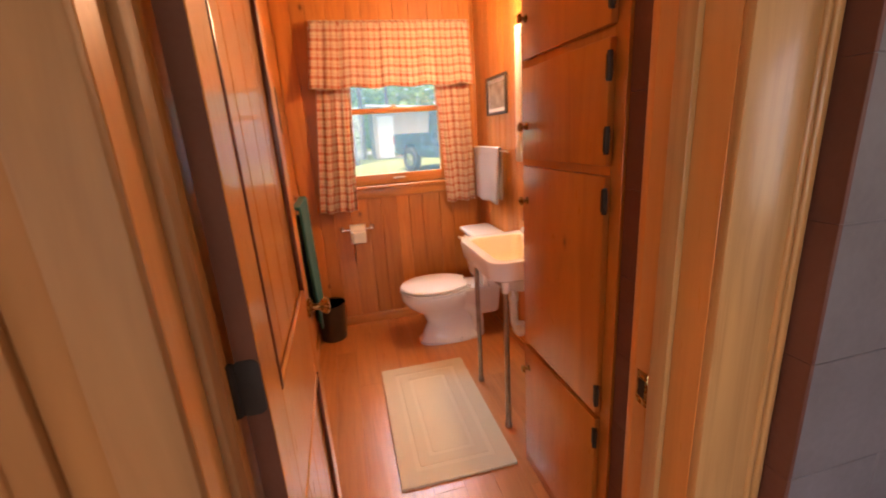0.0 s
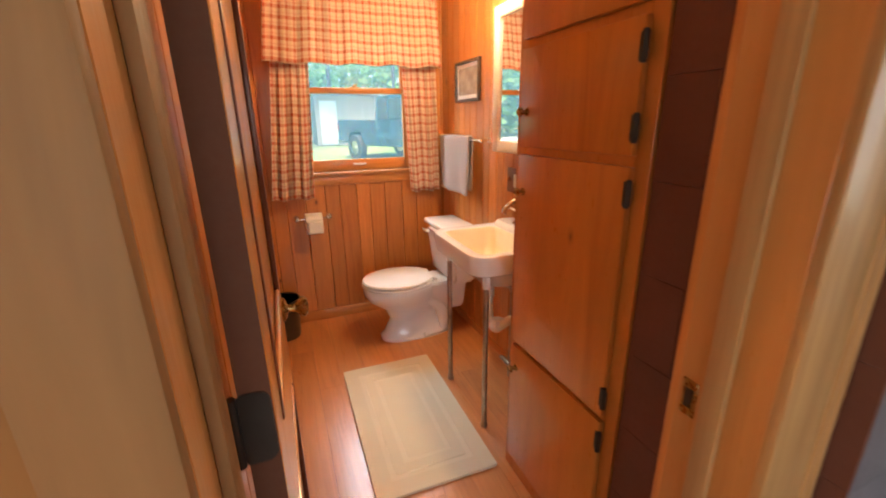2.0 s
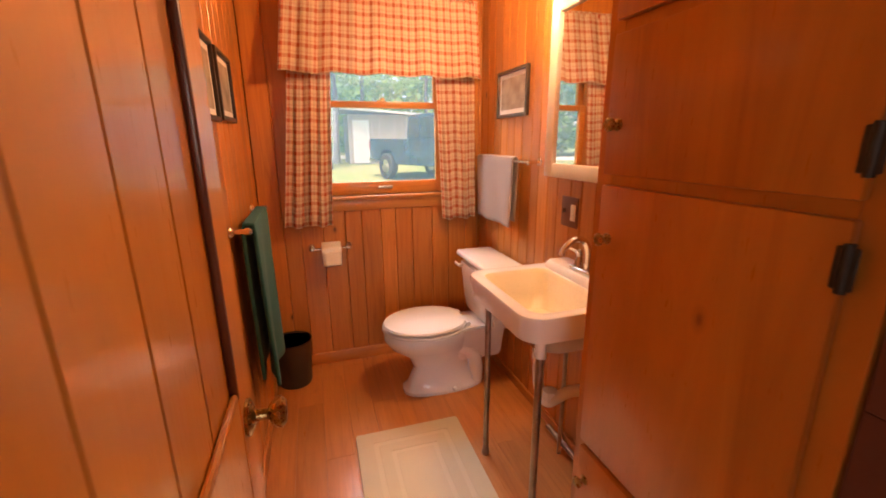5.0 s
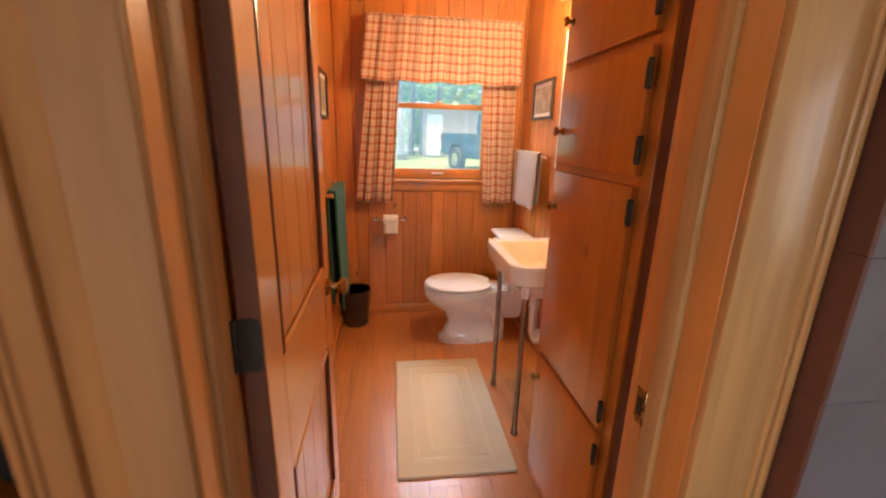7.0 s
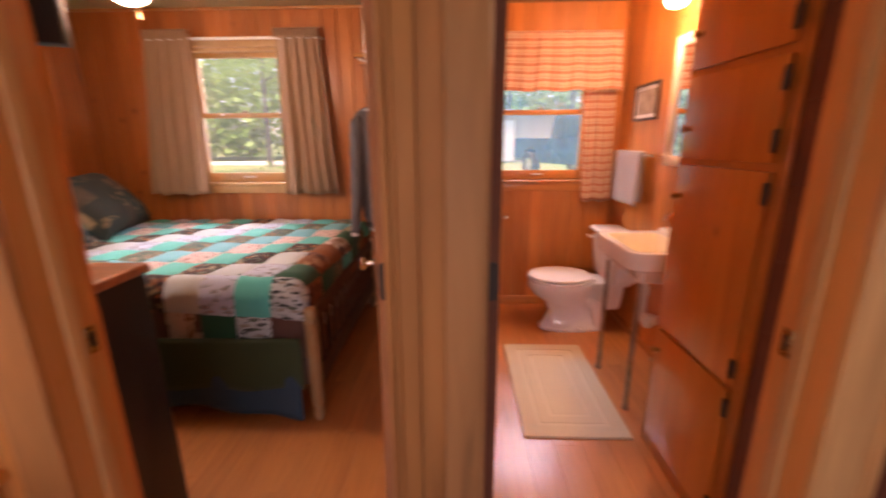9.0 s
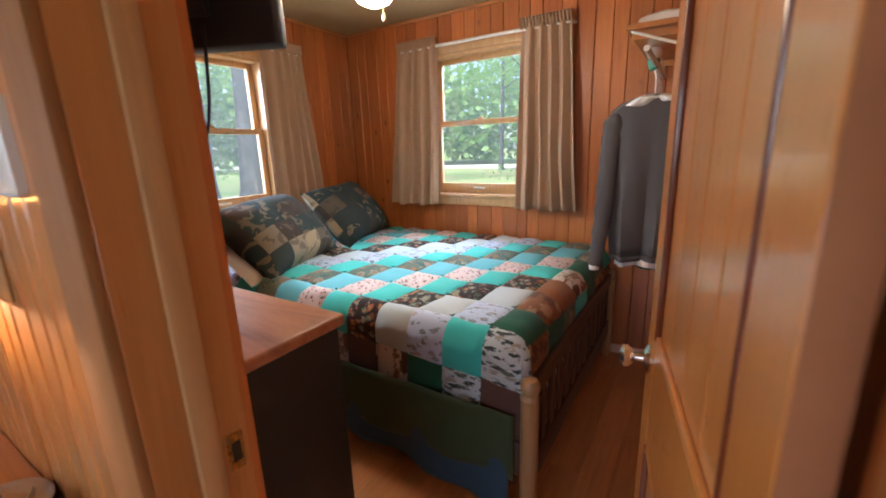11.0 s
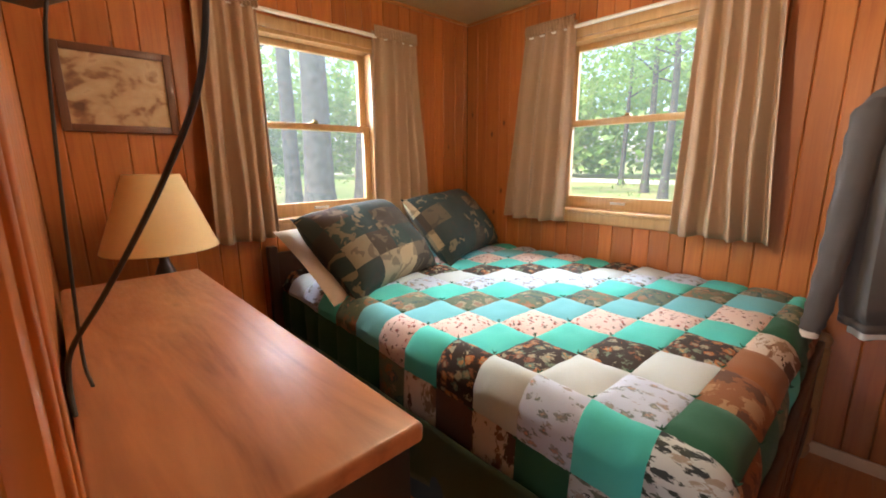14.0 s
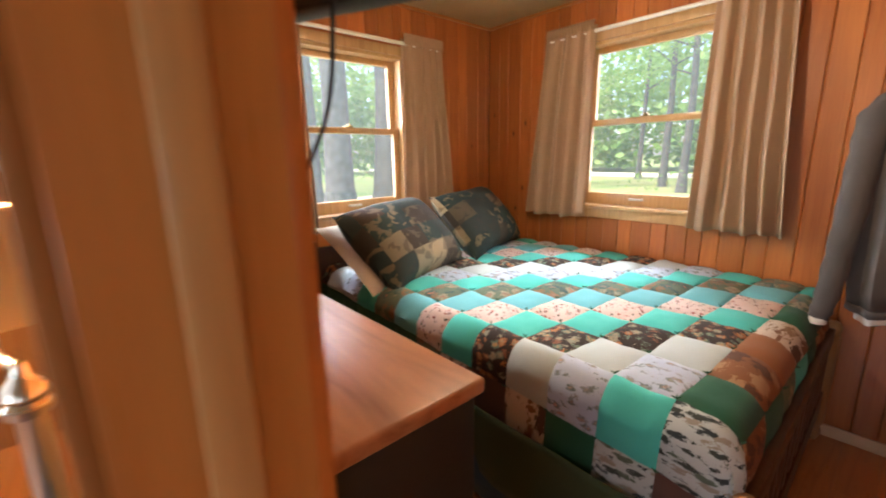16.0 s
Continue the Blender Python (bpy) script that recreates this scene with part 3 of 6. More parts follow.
def jamb(name, opening, label, mat, stops):
    a, b = opening
    t = thing(name, (a, FRONT, 0), label, "door frame", kind="structure")
    for p, q in ((a - 0.018, a), (b, b + 0.018)):
        part("side_jamb", box(B(), p, q, FRONT - 0.002, BACK + 0.002, 0, DOOR_TOP, 0.002), mat, t)
    part("head_jamb", box(B(), a, b, FRONT - 0.002, BACK + 0.002, DOOR_TOP - 0.018, DOOR_TOP, 0.002), mat, t)
    # pale CASING stops: unfinished wood, with the daylight on it in the colour
    for p, q, stop_wood in ((a, a + 0.012, stops[0]), (b - 0.012, b, stops[1])):
        part("door_stop", box(B(), p, q, BACK - 0.085, BACK - 0.048, 0, DOOR_TOP - 0.018, 0.003, 2), stop_wood, t)
    return t


JAMB = wood("orange_pine_jamb", (0.46, 0.18, 0.045), (0.62, 0.28, 0.085), knots=0.4, rough=0.3, streak=0.5)
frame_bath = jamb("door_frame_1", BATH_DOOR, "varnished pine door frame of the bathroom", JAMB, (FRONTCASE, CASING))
frame_bed = jamb("door_frame_2", BED_DOOR, "varnished pine door frame of the bedroom", JAMB, (CASING, JAMB))
# right leg in paler wood: the daylight on it is put into the colour
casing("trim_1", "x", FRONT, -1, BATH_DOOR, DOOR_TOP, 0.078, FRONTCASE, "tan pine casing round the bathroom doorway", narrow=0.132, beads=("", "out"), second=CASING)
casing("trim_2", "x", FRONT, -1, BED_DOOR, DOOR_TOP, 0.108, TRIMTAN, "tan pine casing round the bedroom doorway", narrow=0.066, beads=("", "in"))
casing("trim_3", "x", BACK, 1, BED_DOOR, DOOR_TOP, 0.06, PINE_BED, "pine casing inside the bedroom", narrow=0.005, beads=("out", ""))
casing("trim_4", "x", BACK, 1, BATH_DOOR, DOOR_TOP, 0.07, PINE, "pine casing inside the bathroom")
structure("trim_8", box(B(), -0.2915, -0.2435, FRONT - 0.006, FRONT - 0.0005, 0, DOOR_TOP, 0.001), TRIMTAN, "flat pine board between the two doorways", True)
for par, x, sgn in ((frame_bath, BATH_DOOR[1], -1), (frame_bed, BED_DOOR[0], 1)):
    bm = box(B(), *sorted((x, x + sgn * 0.002)), BACK - 0.036, BACK - 0.008, 0.875, 0.945, 0.001)
    plate = part("strike_plate", bm, BRASS, par, "aged brass strike plate")
    part("latch_hole", box(B(), *sorted((x + sgn * 0.002, x + sgn * 0.003)), BACK - 0.029, BACK - 0.014, 0.892, 0.928), BLACKIRON, plate)


def baseboard(name, axis, face, sign, a0, a1, mat, high=0.075):
    bm = B()
    f0, f1 = sorted((face, face + sign * 0.014))
    box(bm, *((a0, a1, f0, f1) if axis == "x" else (f0, f1, a0, a1)), 0, high, 0.004, 2)
    return structure(name, bm, mat, "narrow pine baseboard", True)


baseboard("baseboard_1", "x", FAR, -1, BATH_L, BATH_R - 0.014, PINE_X)
baseboard("baseboard_2", "y", BATH_L, 1, 1.3, FAR - 0.014, PINE_Y)
baseboard("baseboard_3", "y", BATH_R, -1, 1.26, FAR, PINE_Y, 0.05)
baseboard("baseboard_4", "x", FAR, -1, BED_L, BED_R - 0.014, mottled("cream_painted_wood", (0.60, 0.42, 0.25), (0.52, 0.35, 0.20), 0.4, 8.0, bump=0.04), 0.06)
baseboard("baseboard_5", "y", BED_R, -1, 1.25, FAR, PINE_Y, 0.06)
baseboard("baseboard_6", "y", BED_L, 1, BACK, FAR - 0.014, PINE_Y, 0.06)
structure("trim_5", box(B(), BED_L, BED_R, FAR - 0.02, FAR, CEILING - 0.02, CEILING, 0.006, 2), PINE_X, "narrow pine cove at the ceiling", True)
structure("trim_6", box(B(), BED_L, BED_L + 0.02, BACK, FAR - 0.02, CEILING - 0.02, CEILING, 0.006, 2), PINE_Y, "narrow pine cove at the ceiling", True)
structure("trim_7", box(B(), BATH_R - 0.018, BATH_R, FAR - 0.018, FAR, 0.08, CEILING, 0.005, 2), PINE, "pine corner bead", True)


def window(name, axis, face, sign, hole, mat, label, wide=0.055, screen=MESH):
    """A double-hung wooden window. Local u runs along the wall, d outward from the room's face."""
    a, b, z0, z1 = hole
    t = thing(name, (a, face, z0) if axis == "x" else (face, a, z0), label, "window", kind="structure")

    def bx(bm, u0, u1, d0, d1, lo, hi, bev=0.0):
        f = sorted((face - sign * d0, face - sign * d1))
        return box(bm, *((u0, u1, *f) if axis == "x" else (*f, u0, u1)), lo, hi, bev, 2)

    fr = part("window_frame", bx(bx(bx(B(), a, a + 0.02, 0.0, 0.13, z0, z1), b - 0.02, b, 0.0, 0.13, z0, z1), a + 0.02, b - 0.02, 0.0, 0.13, z1 - 0.02, z1), mat, t)
    for u0, u1, lo, hi in ((a - wide, a, z0 - 0.02, z1 + wide), (b, b + wide, z0 - 0.02, z1 + wide)):
        part("side_casing", bx(B(), u0, u1, 0, -0.018, lo, hi, 0.004), mat, t)
    part("head_casing", bx(B(), a, b, 0, -0.018, z1, z1 + wide, 0.004), mat, t)
    part("window_sill", bx(B(), a - wide - 0.02, b + wide + 0.02, 0.11, -0.035, z0 - 0.022, z0, 0.005), mat, t)
    part("apron", bx(B(), a - wide, b + wide, 0, -0.014, z0 - 0.085, z0 - 0.022, 0.004), mat, t)
    mid = z0 + (z1 - z0) * 0.52
    for nm, d, lo, hi, low in (("lower_sash", 0.045, z0, mid + 0.018, 0.075), ("upper_sash", 0.082, mid - 0.018, z1 - 0.02, 0.036)):
        bm = B()
        st = 0.042
        bx(bm, a + 0.02, a + 0.02 + st, d, d + 0.034, lo, hi, 0.003)
        bx(bm, b - 0.02 - st, b - 0.02, d, d + 0.034, lo, hi, 0.003)
        bx(bm, a + 0.02 + st, b - 0.02 - st, d, d + 0.034, lo, lo + low, 0.003)
        bx(bm, a + 0.02 + st, b - 0.02 - st, d, d + 0.034, hi - 0.036, hi, 0.003)
        sash = part(nm, bm, mat, t)
        pane = part("pane", bx(B(), a + 0.02 + st - 0.006, b - 0.02 - st + 0.006, d + 0.014, d + 0.018, lo + low - 0.006, hi - 0.03), GLASS, sash, smooth=False)
        pane.visible_shadow = False
    mesh = part("insect_screen", bx(B(), a + 0.02, b - 0.02, 0.124, 0.125, z0, z1 - 0.02), screen, t, smooth=False)
    mesh.visible_shadow = False
    u = (a + b) / 2
    bm = B()
    for s in (-0.036, 0.036):
        bx(bm, u + s - 0.005, u + s + 0.005, 0.045, 0.028, z0 + 0.035, z0 + 0.05, 0.002)
    bx(bm, u - 0.045, u + 0.045, 0.034, 0.024, z0 + 0.035, z0 + 0.05, 0.004)
    part("sash_pull", bm, NICKEL, t, "bright metal sash pull")
    bm = bx(B(), u - 0.028, u + 0.028, 0.075, 0.048, mid + 0.018, mid + 0.026, 0.003)
    bx(bm, u - 0.008, u + 0.02, 0.07, 0.05, mid + 0.026, mid + 0.04, 0.004)
    part("sash_lock", bm, BRASS, t, "small brass sash lock")
    return t


window("window_1", "x", FAR, -1, BATH_WIN, PINE_X, "double-hung wooden window above the toilet", screen=HAZE_BLUE)
window("window_2", "x", FAR, -1, BED_WIN, CASING, "double-hung wooden window above the bed")
window("window_3", "y", BED_L, 1, SIDE_WIN, CASING, "double-hung wooden window at the head of the bed")

# lights that the rooms have -------------------------------------------------
lamp("bath_bulb", "POINT", (0.86, 1.92, 2.06), BULBS[0], (1.0, 0.66, 0.36), 0.05)
lamp("fan_bulb", "POINT", (-1.66, 1.58, 1.93), BULBS[1], (1.0, 0.76, 0.48), 0.09)
lamp("room_bulb", "POINT", (-1.842, 0.188, 1.135), BULBS[2], (1.0, 0.62, 0.30), 0.04)


# bathroom -------------------------------------------------------------------
def loft(bm, rings, caps=True):
    made = [[bm.verts.new(p) for p in ring] for ring in rings]
    for p, q in zip(made, made[1:]):
        for i in range(len(p)):
            bm.faces.new((p[i], p[(i + 1) % len(p)], q[(i + 1) % len(p)], q[i]))
    if caps:
        bm.faces.new(made[0][::-1])
        bm.faces.new(made[-1])
    return bm


def rounded(x0, x1, y0, y1, z, r, n=5, bow=0.0):
    pts = []
    for cx, cy, a0 in ((x1 - r, y1 - r, 0), (x0 + r, y1 - r, 90), (x0 + r, y0 + r, 180), (x1 - r, y0 + r, 270)):
        for i in range(n + 1):
            a = radians(a0 + 90 * i / n)
            pts.append(Vector((cx + r * math.cos(a), cy + r * math.sin(a), z)))
    if bow:
        my = (y0 + y1) / 2
        for p in pts:
            if p.x < (x0 + x1) / 2:
                p.x -= bow * (1 - ((p.y - my) / (y1 - my)) ** 2)
    return pts


def plank_door(name, hinge, turn, label, knob_metal, knuckle):
    """A boarded two-panel door. Local: hinge edge at x=0, leaf along +x, thickness along +y."""
    t = thing(name, (0, 0, 0), label, "door", kind="structure")
    W, H, D, st = 0.72, 2.0, 0.036, 0.105
    z = 0.012
    for x0, x1 in ((0, st), (W - st, W)):
        part("stile", box(B(), x0, x1, 0, D, z, H, 0.003), DOOR, t)
    for z0, z1 in ((z, 0.17), (0.70, 0.965), (H - 0.12, H)):
        part("rail", box(B(), st, W - st, 0.0006, D - 0.0006, z0, z1, 0.003), DOOR, t)
    n = 4
    for z0, z1 in ((0.17, 0.70), (0.965, H - 0.12)):
        for i in range(n):
            a, b = st + (W - 2 * st) * i / n, st + (W - 2 * st) * (i + 1) / n
            part("panel_board", box(B(), a + 0.0005, b - 0.0005, 0.010, D - 0.010, z0, z1, 0.003), DOOR, t)
        for f0, f1 in ((D - 0.011, D + 0.003), (-0.003, 0.011)):
            bm = B()
            box(bm, st, st + 0.010, f0, f1, z0, z1, 0.004, 2)
            box(bm, W - st - 0.010, W - st, f0, f1, z0, z1, 0.004, 2)
            part("panel_moulding", bm, MOULD, t, "dark red-brown moulding")
            bm = box(B(), st + 0.010, W - st - 0.010, f0, f1 - 0.002, z0, z0 + 0.016, 0.006, 2)
            box(bm, st + 0.010, W - st - 0.010, f0, f1 - 0.002, z1 - 0.016, z1, 0.006, 2)
            part("panel_bevel", bm, DOOR, t)
    # hinge edge: darker brown on the bathroom door than on the bedroom door
    part("hinge_edge", box(B(), -0.0015, 0, 0.001, D - 0.001, z, H), mottled(name + "_edge_brown", *(((0.13, 0.042, 0.018), (0.10, 0.033, 0.015)) if knuckle > 0 else ((0.40, 0.17, 0.07), (0.32, 0.13, 0.05))), 0.75), t)
    for hz in (0.22, 1.045, 1.78):
        bm = loft(B(), [[Vector((x, p.x, p.y)) for p in rounded(*((0.002, D + 0.006) if knuckle > 0 else (-0.004, D - 0.004)), hz - 0.047, hz + 0.047, 0, 0.013)] for x in (-0.0035, -0.0015)])
        ky = D + 0.007 if knuckle > 0 else -0.005
        part("hinge", cyl(bm, (-0.004, ky, hz - 0.045), (-0.004, ky, hz + 0.045), 0.006), BLACKIRON, t, "black iron butt hinge")
    for s, y in ((1, D), (-1, 0)):
        m = Matrix.Translation((W - 0.065, y, 0.90)) @ Matrix.Rotation(-s * math.pi / 2, 4, "X")
        k2 = part("door_knob", lathe(B(), [(0.0001, 0), (0.032, 0), (0.033, 0.006), (0.022, 0.012), (0.011, 0.016), (0.010, 0.034), (0.018, 0.04), (0.027, 0.050), (0.028, 0.058), (0.020, 0.066), (0.0001, 0.068)], m), knob_metal, t)
    t.matrix_basis = Matrix.Translation(hinge) @ Matrix.Rotation(radians(turn), 4, "Z")
    for c in t.children:
        c.matrix_parent_inverse = Matrix()
    return t


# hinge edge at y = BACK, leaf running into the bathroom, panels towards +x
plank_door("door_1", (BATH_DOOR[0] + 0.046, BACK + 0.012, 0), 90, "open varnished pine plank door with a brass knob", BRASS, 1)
plank_door("door_2", (BED_DOOR[1] - 0.012, BACK + 0.016, 0), 101, "open varnished pine plank door near the partition", CHROME, -1)

# block chimney, seen on both sides of the door wall
chimney = thing("chimney", (0.67, 0.25, 0), "painted concrete block chimney beside the doorway", "chimney", kind="structure")
part("mortar_core", box(B(), 0.676, 1.30, 0.2863, 0.714, 0, CEILING - 0.002), BROWNBLOCK, chimney)
part("mortar_face", box(B(), 0.674, 1.30, 0.2818, 0.2865, 0.612, CEILING - 0.002), GREYBLOCK, chimney)
for c in range(12):
    z0, z1 = max(0.004, c * 0.2117 - 0.0205), min(c * 0.2117 + 0.1837, CEILING - 0.002)
    if z1 - z0 < 0.03:
        continue
    cuts = [0.676, 0.87, 1.28] if c % 2 else [0.676, 1.08, 1.30]
    for a, b in zip(cuts, cuts[1:]):
        # the three lowest courses have their shade put into a darker colour
        part("block", box(B(), a + 0.0005, b - 0.001, 0.28, 0.287, z0 - 0.004, z1 + 0.001, 0.0012), GREYBLOCK if c > 2 else SHADEBLOCK, chimney)
    cuts = [0.28, 0.44, 0.716] if c % 2 else [0.28, 0.60, 0.716]
    for a, b in zip(cuts, cuts[1:]):
        part("block", box(B(), 0.67, 0.678, a + 0.0002, b - 0.0004, z0 - 0.004, z1 + 0.0028, 0.0008), BROWNBLOCK, chimney)

# linen cabinet built in beside the chimney
CY0, CY1, CX = 0.72, 1.262, 0.664
cab = thing("cabinet", (0.86, 0.98, 0), "tall varnished pine cabinet with slab doors and black hinges", "cabinet")
bm = B()
box(bm, CX + 0.018, BATH_R - 0.001, CY0, CY0 + 0.018, 0, CEILING - 0.003)
box(bm, CX + 0.018, BATH_R - 0.001, CY1 - 0.018, CY1, 0, CEILING - 0.003)
for z in (0.07, 0.59, 1.285, 1.59, 2.26):
    box(bm, CX + 0.018, BATH_R - 0.001, CY0 + 0.018, CY1 - 0.018, z - 0.009, z + 0.009)
part("body", bm, CABINET, cab)
bm = B()
box(bm, CX, CX + 0.018, CY0 - 0.001, CY0 + 0.045, 0, CEILING - 0.003, 0.002)
box(bm, CX, CX + 0.018, CY1 - 0.05, CY1 + 0.001, 0, CEILING - 0.003, 0.002)
for z0, z1 in ((0, 0.1), (0.57, 0.62), (1.26, 1.31), (1.565, 1.62), (2.2, CEILING - 0.003)):
    box(bm, CX + 0.0004, CX + 0.0176, CY0 + 0.045, CY1 - 0.05, z0, z1)
part("face_frame", bm, CABINET, cab)
for z0, z1, knob_z in ((0.085, 0.585, 0.50), (0.605, 1.272, 1.155), (1.296, 1.578, 1.40), (1.604, 2.22, 1.72)):
    d = part("cabinet_door", box(B(), CX - 0.019, CX - 0.0005, CY0 + 0.038, CY1 - 0.042, z0, z1, 0.003, 2), CABINET, cab)
    m = Matrix.Translation((CX - 0.019, CY1 - 0.075, knob_z)) @ Matrix.Rotation(-math.pi / 2, 4, "Y")
    part("knob", lathe(B(), [(0.0001, 0), (0.013, 0), (0.013, 0.002), (0.006, 0.006), (0.006, 0.014), (0.014, 0.019), (0.015, 0.024), (0.010, 0.029), (0.0001, 0.030)], m, 16), BRASS, d, "aged brass knob")
    for hz in (z0 + 0.06, z1 - 0.06):
        bm = box(B(), CX - 0.021, CX - 0.017, CY0 + 0.024, CY0 + 0.05, hz - 0.028, hz + 0.028, 0.002)
        cyl(bm, (CX - 0.019, CY0 + 0.036, hz - 0.032), (CX - 0.019, CY0 + 0.036, hz + 0.032), 0.0065, seg=10)
        part("hinge", bm, BLACKIRON, d, "black iron cabinet hinge")

# toilet: bowl towards -x, tank against the right-hand wall
TY = 2.47
toilet = thing("toilet", (0.62, TY, 0), "white china toilet with closed lid", "toilet")


def oval(cx, cy, rx, ry, z, n=28, square=0.0, back=None):
    pts = []
    for i in range(n):
        a = 2 * math.pi * i / n
        c, s2 = math.cos(a), math.sin(a)
        x, y = rx * c, ry * math.copysign(abs(s2) ** (1 - square), s2)
        if back is not None and cx + x > back:
            x = back - cx
        pts.append(Vector((cx + x, cy + y, z)))
    return pts


rings = [oval(0.655, TY, 0.235, 0.105, 0.0, square=0.35), oval(0.655, TY, 0.238, 0.107, 0.02, square=0.35), oval(0.66, TY, 0.215, 0.088, 0.05, square=0.2),
         oval(0.665, TY, 0.18, 0.078, 0.14, square=0.1), oval(0.64, TY, 0.185, 0.09, 0.21), oval(0.585, TY, 0.222, 0.14, 0.275), oval(0.565, TY, 0.24, 0.175, 0.33), oval(0.565, TY, 0.242, 0.182, 0.365), oval(0.565, TY, 0.236, 0.178, 0.378)]
part("bowl", loft(B(), rings), WHITE, toilet)
bm = loft(B(), [[Vector((x, y, z)) for x, y in ((0.70, TY - w), (0.99, TY - w * 0.95), (0.99, TY + w * 0.95), (0.70, TY + w))] for z, w in ((0.16, 0.07), (0.27, 0.10), (0.36, 0.125), (0.385, 0.13))])
bmesh.ops.bevel(bm, geom=bm.edges[:], offset=0.018, segments=3, affect="EDGES")
part("bowl_neck", bm, WHITE, toilet)
for s in (-1, 1):
    way = spline([(0.60, TY + s * 0.04, 0.13), (0.66, TY + s * 0.052, 0.22), (0.74, TY + s * 0.055, 0.255), (0.81, TY + s * 0.055, 0.20), (0.835, TY + s * 0.055, 0.12), (0.84, TY + s * 0.052, 0.03)], 5)
    part("trapway", tube(B(), way, [0.034 + 0.012 * math.sin(math.pi * n / (len(way) - 1)) for n in range(len(way))], 14), WHITE, toilet)
for y in (TY - 0.112, TY + 0.112):
    part("bolt_cap", ball(B(), (0.69, y, 0.028), 0.014, 12), WHITE, toilet)
part("seat", loft(B(), [oval(0.555, TY, 0.232, 0.185, 0.381, back=0.76), oval(0.555, TY, 0.24, 0.192, 0.388, back=0.765), oval(0.555, TY, 0.238, 0.19, 0.397, back=0.765), oval(0.555, TY, 0.225, 0.178, 0.400, back=0.76)]), WHITE, toilet)
part("lid", loft(B(), [oval(0.555, TY, 0.230, 0.183, 0.406, back=0.76), oval(0.555, TY, 0.236, 0.190, 0.412, back=0.765), oval(0.555, TY, 0.228, 0.182, 0.422, back=0.76), oval(0.56, TY, 0.14, 0.11, 0.427, back=0.75)]), WHITE, toilet)
for y in (TY - 0.075, TY + 0.075):
    part("seat_hinge", cyl(B(), (0.775, y - 0.02, 0.40), (0.775, y + 0.02, 0.40), 0.013), WHITE, toilet)
bm = loft(B(), [[Vector((x, y, z)) for x, y in ((x0, TY - w), (1.035, TY - w), (1.035, TY + w), (x0, TY + w))] for z, x0, w in ((0.37, 0.865, 0.175), (0.45, 0.85, 0.195), (0.71, 0.825, 0.21))])
bmesh.ops.bevel(bm, geom=bm.edges[:], offset=0.028, segments=4, affect="EDGES")
part("tank", bm, WHITE, toilet)
part("tank_lid", box(B(), 0.812, 1.038, TY - 0.222, TY + 0.222, 0.708, 0.745, 0.014, 3), WHITE, toilet)
bm = cyl(B(), (0.826, TY + 0.15, 0.665), (0.808, TY + 0.15, 0.665), 0.012)
box(bm, 0.800, 0.809, TY + 0.13, TY + 0.215, 0.657, 0.673, 0.003, 2)
part("flush_lever", bm, WPAINT, toilet)

# wall sink on two legs
SX0, SX1, SY0, SY1, SZ = 0.598, 1.05, 1.425, 1.955, 0.855
sink = thing("sink", (0.83, 1.69, 0), "white enamel sink on two metal legs with a cream basin", "sink")


bow = 0.012
outer = [rounded(SX0 + 0.10, SX1, SY0 + 0.08, SY1 - 0.08, SZ - 0.175, 0.09), rounded(SX0 + 0.035, SX1, SY0 + 0.035, SY1 - 0.035, SZ - 0.105, 0.07, bow=bow), rounded(SX0 + 0.012, SX1, SY0 + 0.012, SY1 - 0.012, SZ - 0.09, 0.07, bow=bow),
         rounded(SX0, SX1, SY0, SY1, SZ - 0.016, 0.07, bow=bow), rounded(SX0 + 0.004, SX1 - 0.002, SY0 + 0.004, SY1 - 0.004, SZ - 0.003, 0.068, bow=bow), rounded(SX0 + 0.014, SX1 - 0.005, SY0 + 0.014, SY1 - 0.014, SZ, 0.062, bow=bow), rounded(SX0 + 0.045, SX1 - 0.115, SY0 + 0.05, SY1 - 0.05, SZ - 0.006, 0.05)]
bm = loft(B(), outer, caps=False)
part("basin_rim", bm, WHITE, sink)
inner = [rounded(SX0 + 0.045, SX1 - 0.115, SY0 + 0.05, SY1 - 0.05, SZ - 0.006, 0.05), rounded(SX0 + 0.058, SX1 - 0.125, SY0 + 0.062, SY1 - 0.062, SZ - 0.02, 0.05), rounded(SX0 + 0.085, SX1 - 0.14, SY0 + 0.09, SY1 - 0.09, SZ - 0.10, 0.06), rounded(SX0 + 0.13, SX1 - 0.17, SY0 + 0.14, SY1 - 0.14, SZ - 0.145, 0.06)]
bm = B()
made = [[bm.verts.new(p) for p in ring] for ring in inner]
for p, q in zip(made, made[1:]):
    for i in range(len(p)):
        bm.faces.new((p[i], q[i], q[(i + 1) % len(p)], p[(i + 1) % len(p)]))
bm.faces.new(made[-1])
part("bowl", bm, CREAM, sink, "cream enamel bowl")
part("drain", lathe(B(), [(0.0001, 0.001), (0.022, 0.001), (0.022, 0.004), (0.014, 0.002), (0.0001, 0.002)], Matrix.Translation((0.80, 1.69, SZ - 0.145))), CHROME, sink)
bm = loft(B(), [rounded(SX1 - 0.115, SX1, SY0 + 0.03, SY1 - 0.03, SZ - 0.02, 0.02), rounded(SX1 - 0.110, SX1, SY0 + 0.034, SY1 - 0.034, SZ + 0.012, 0.02), rounded(SX1 - 0.098, SX1, SY0 + 0.042, SY1 - 0.042, SZ + 0.026, 0.02)])
part("back_ledge", bm, WHITE, sink)
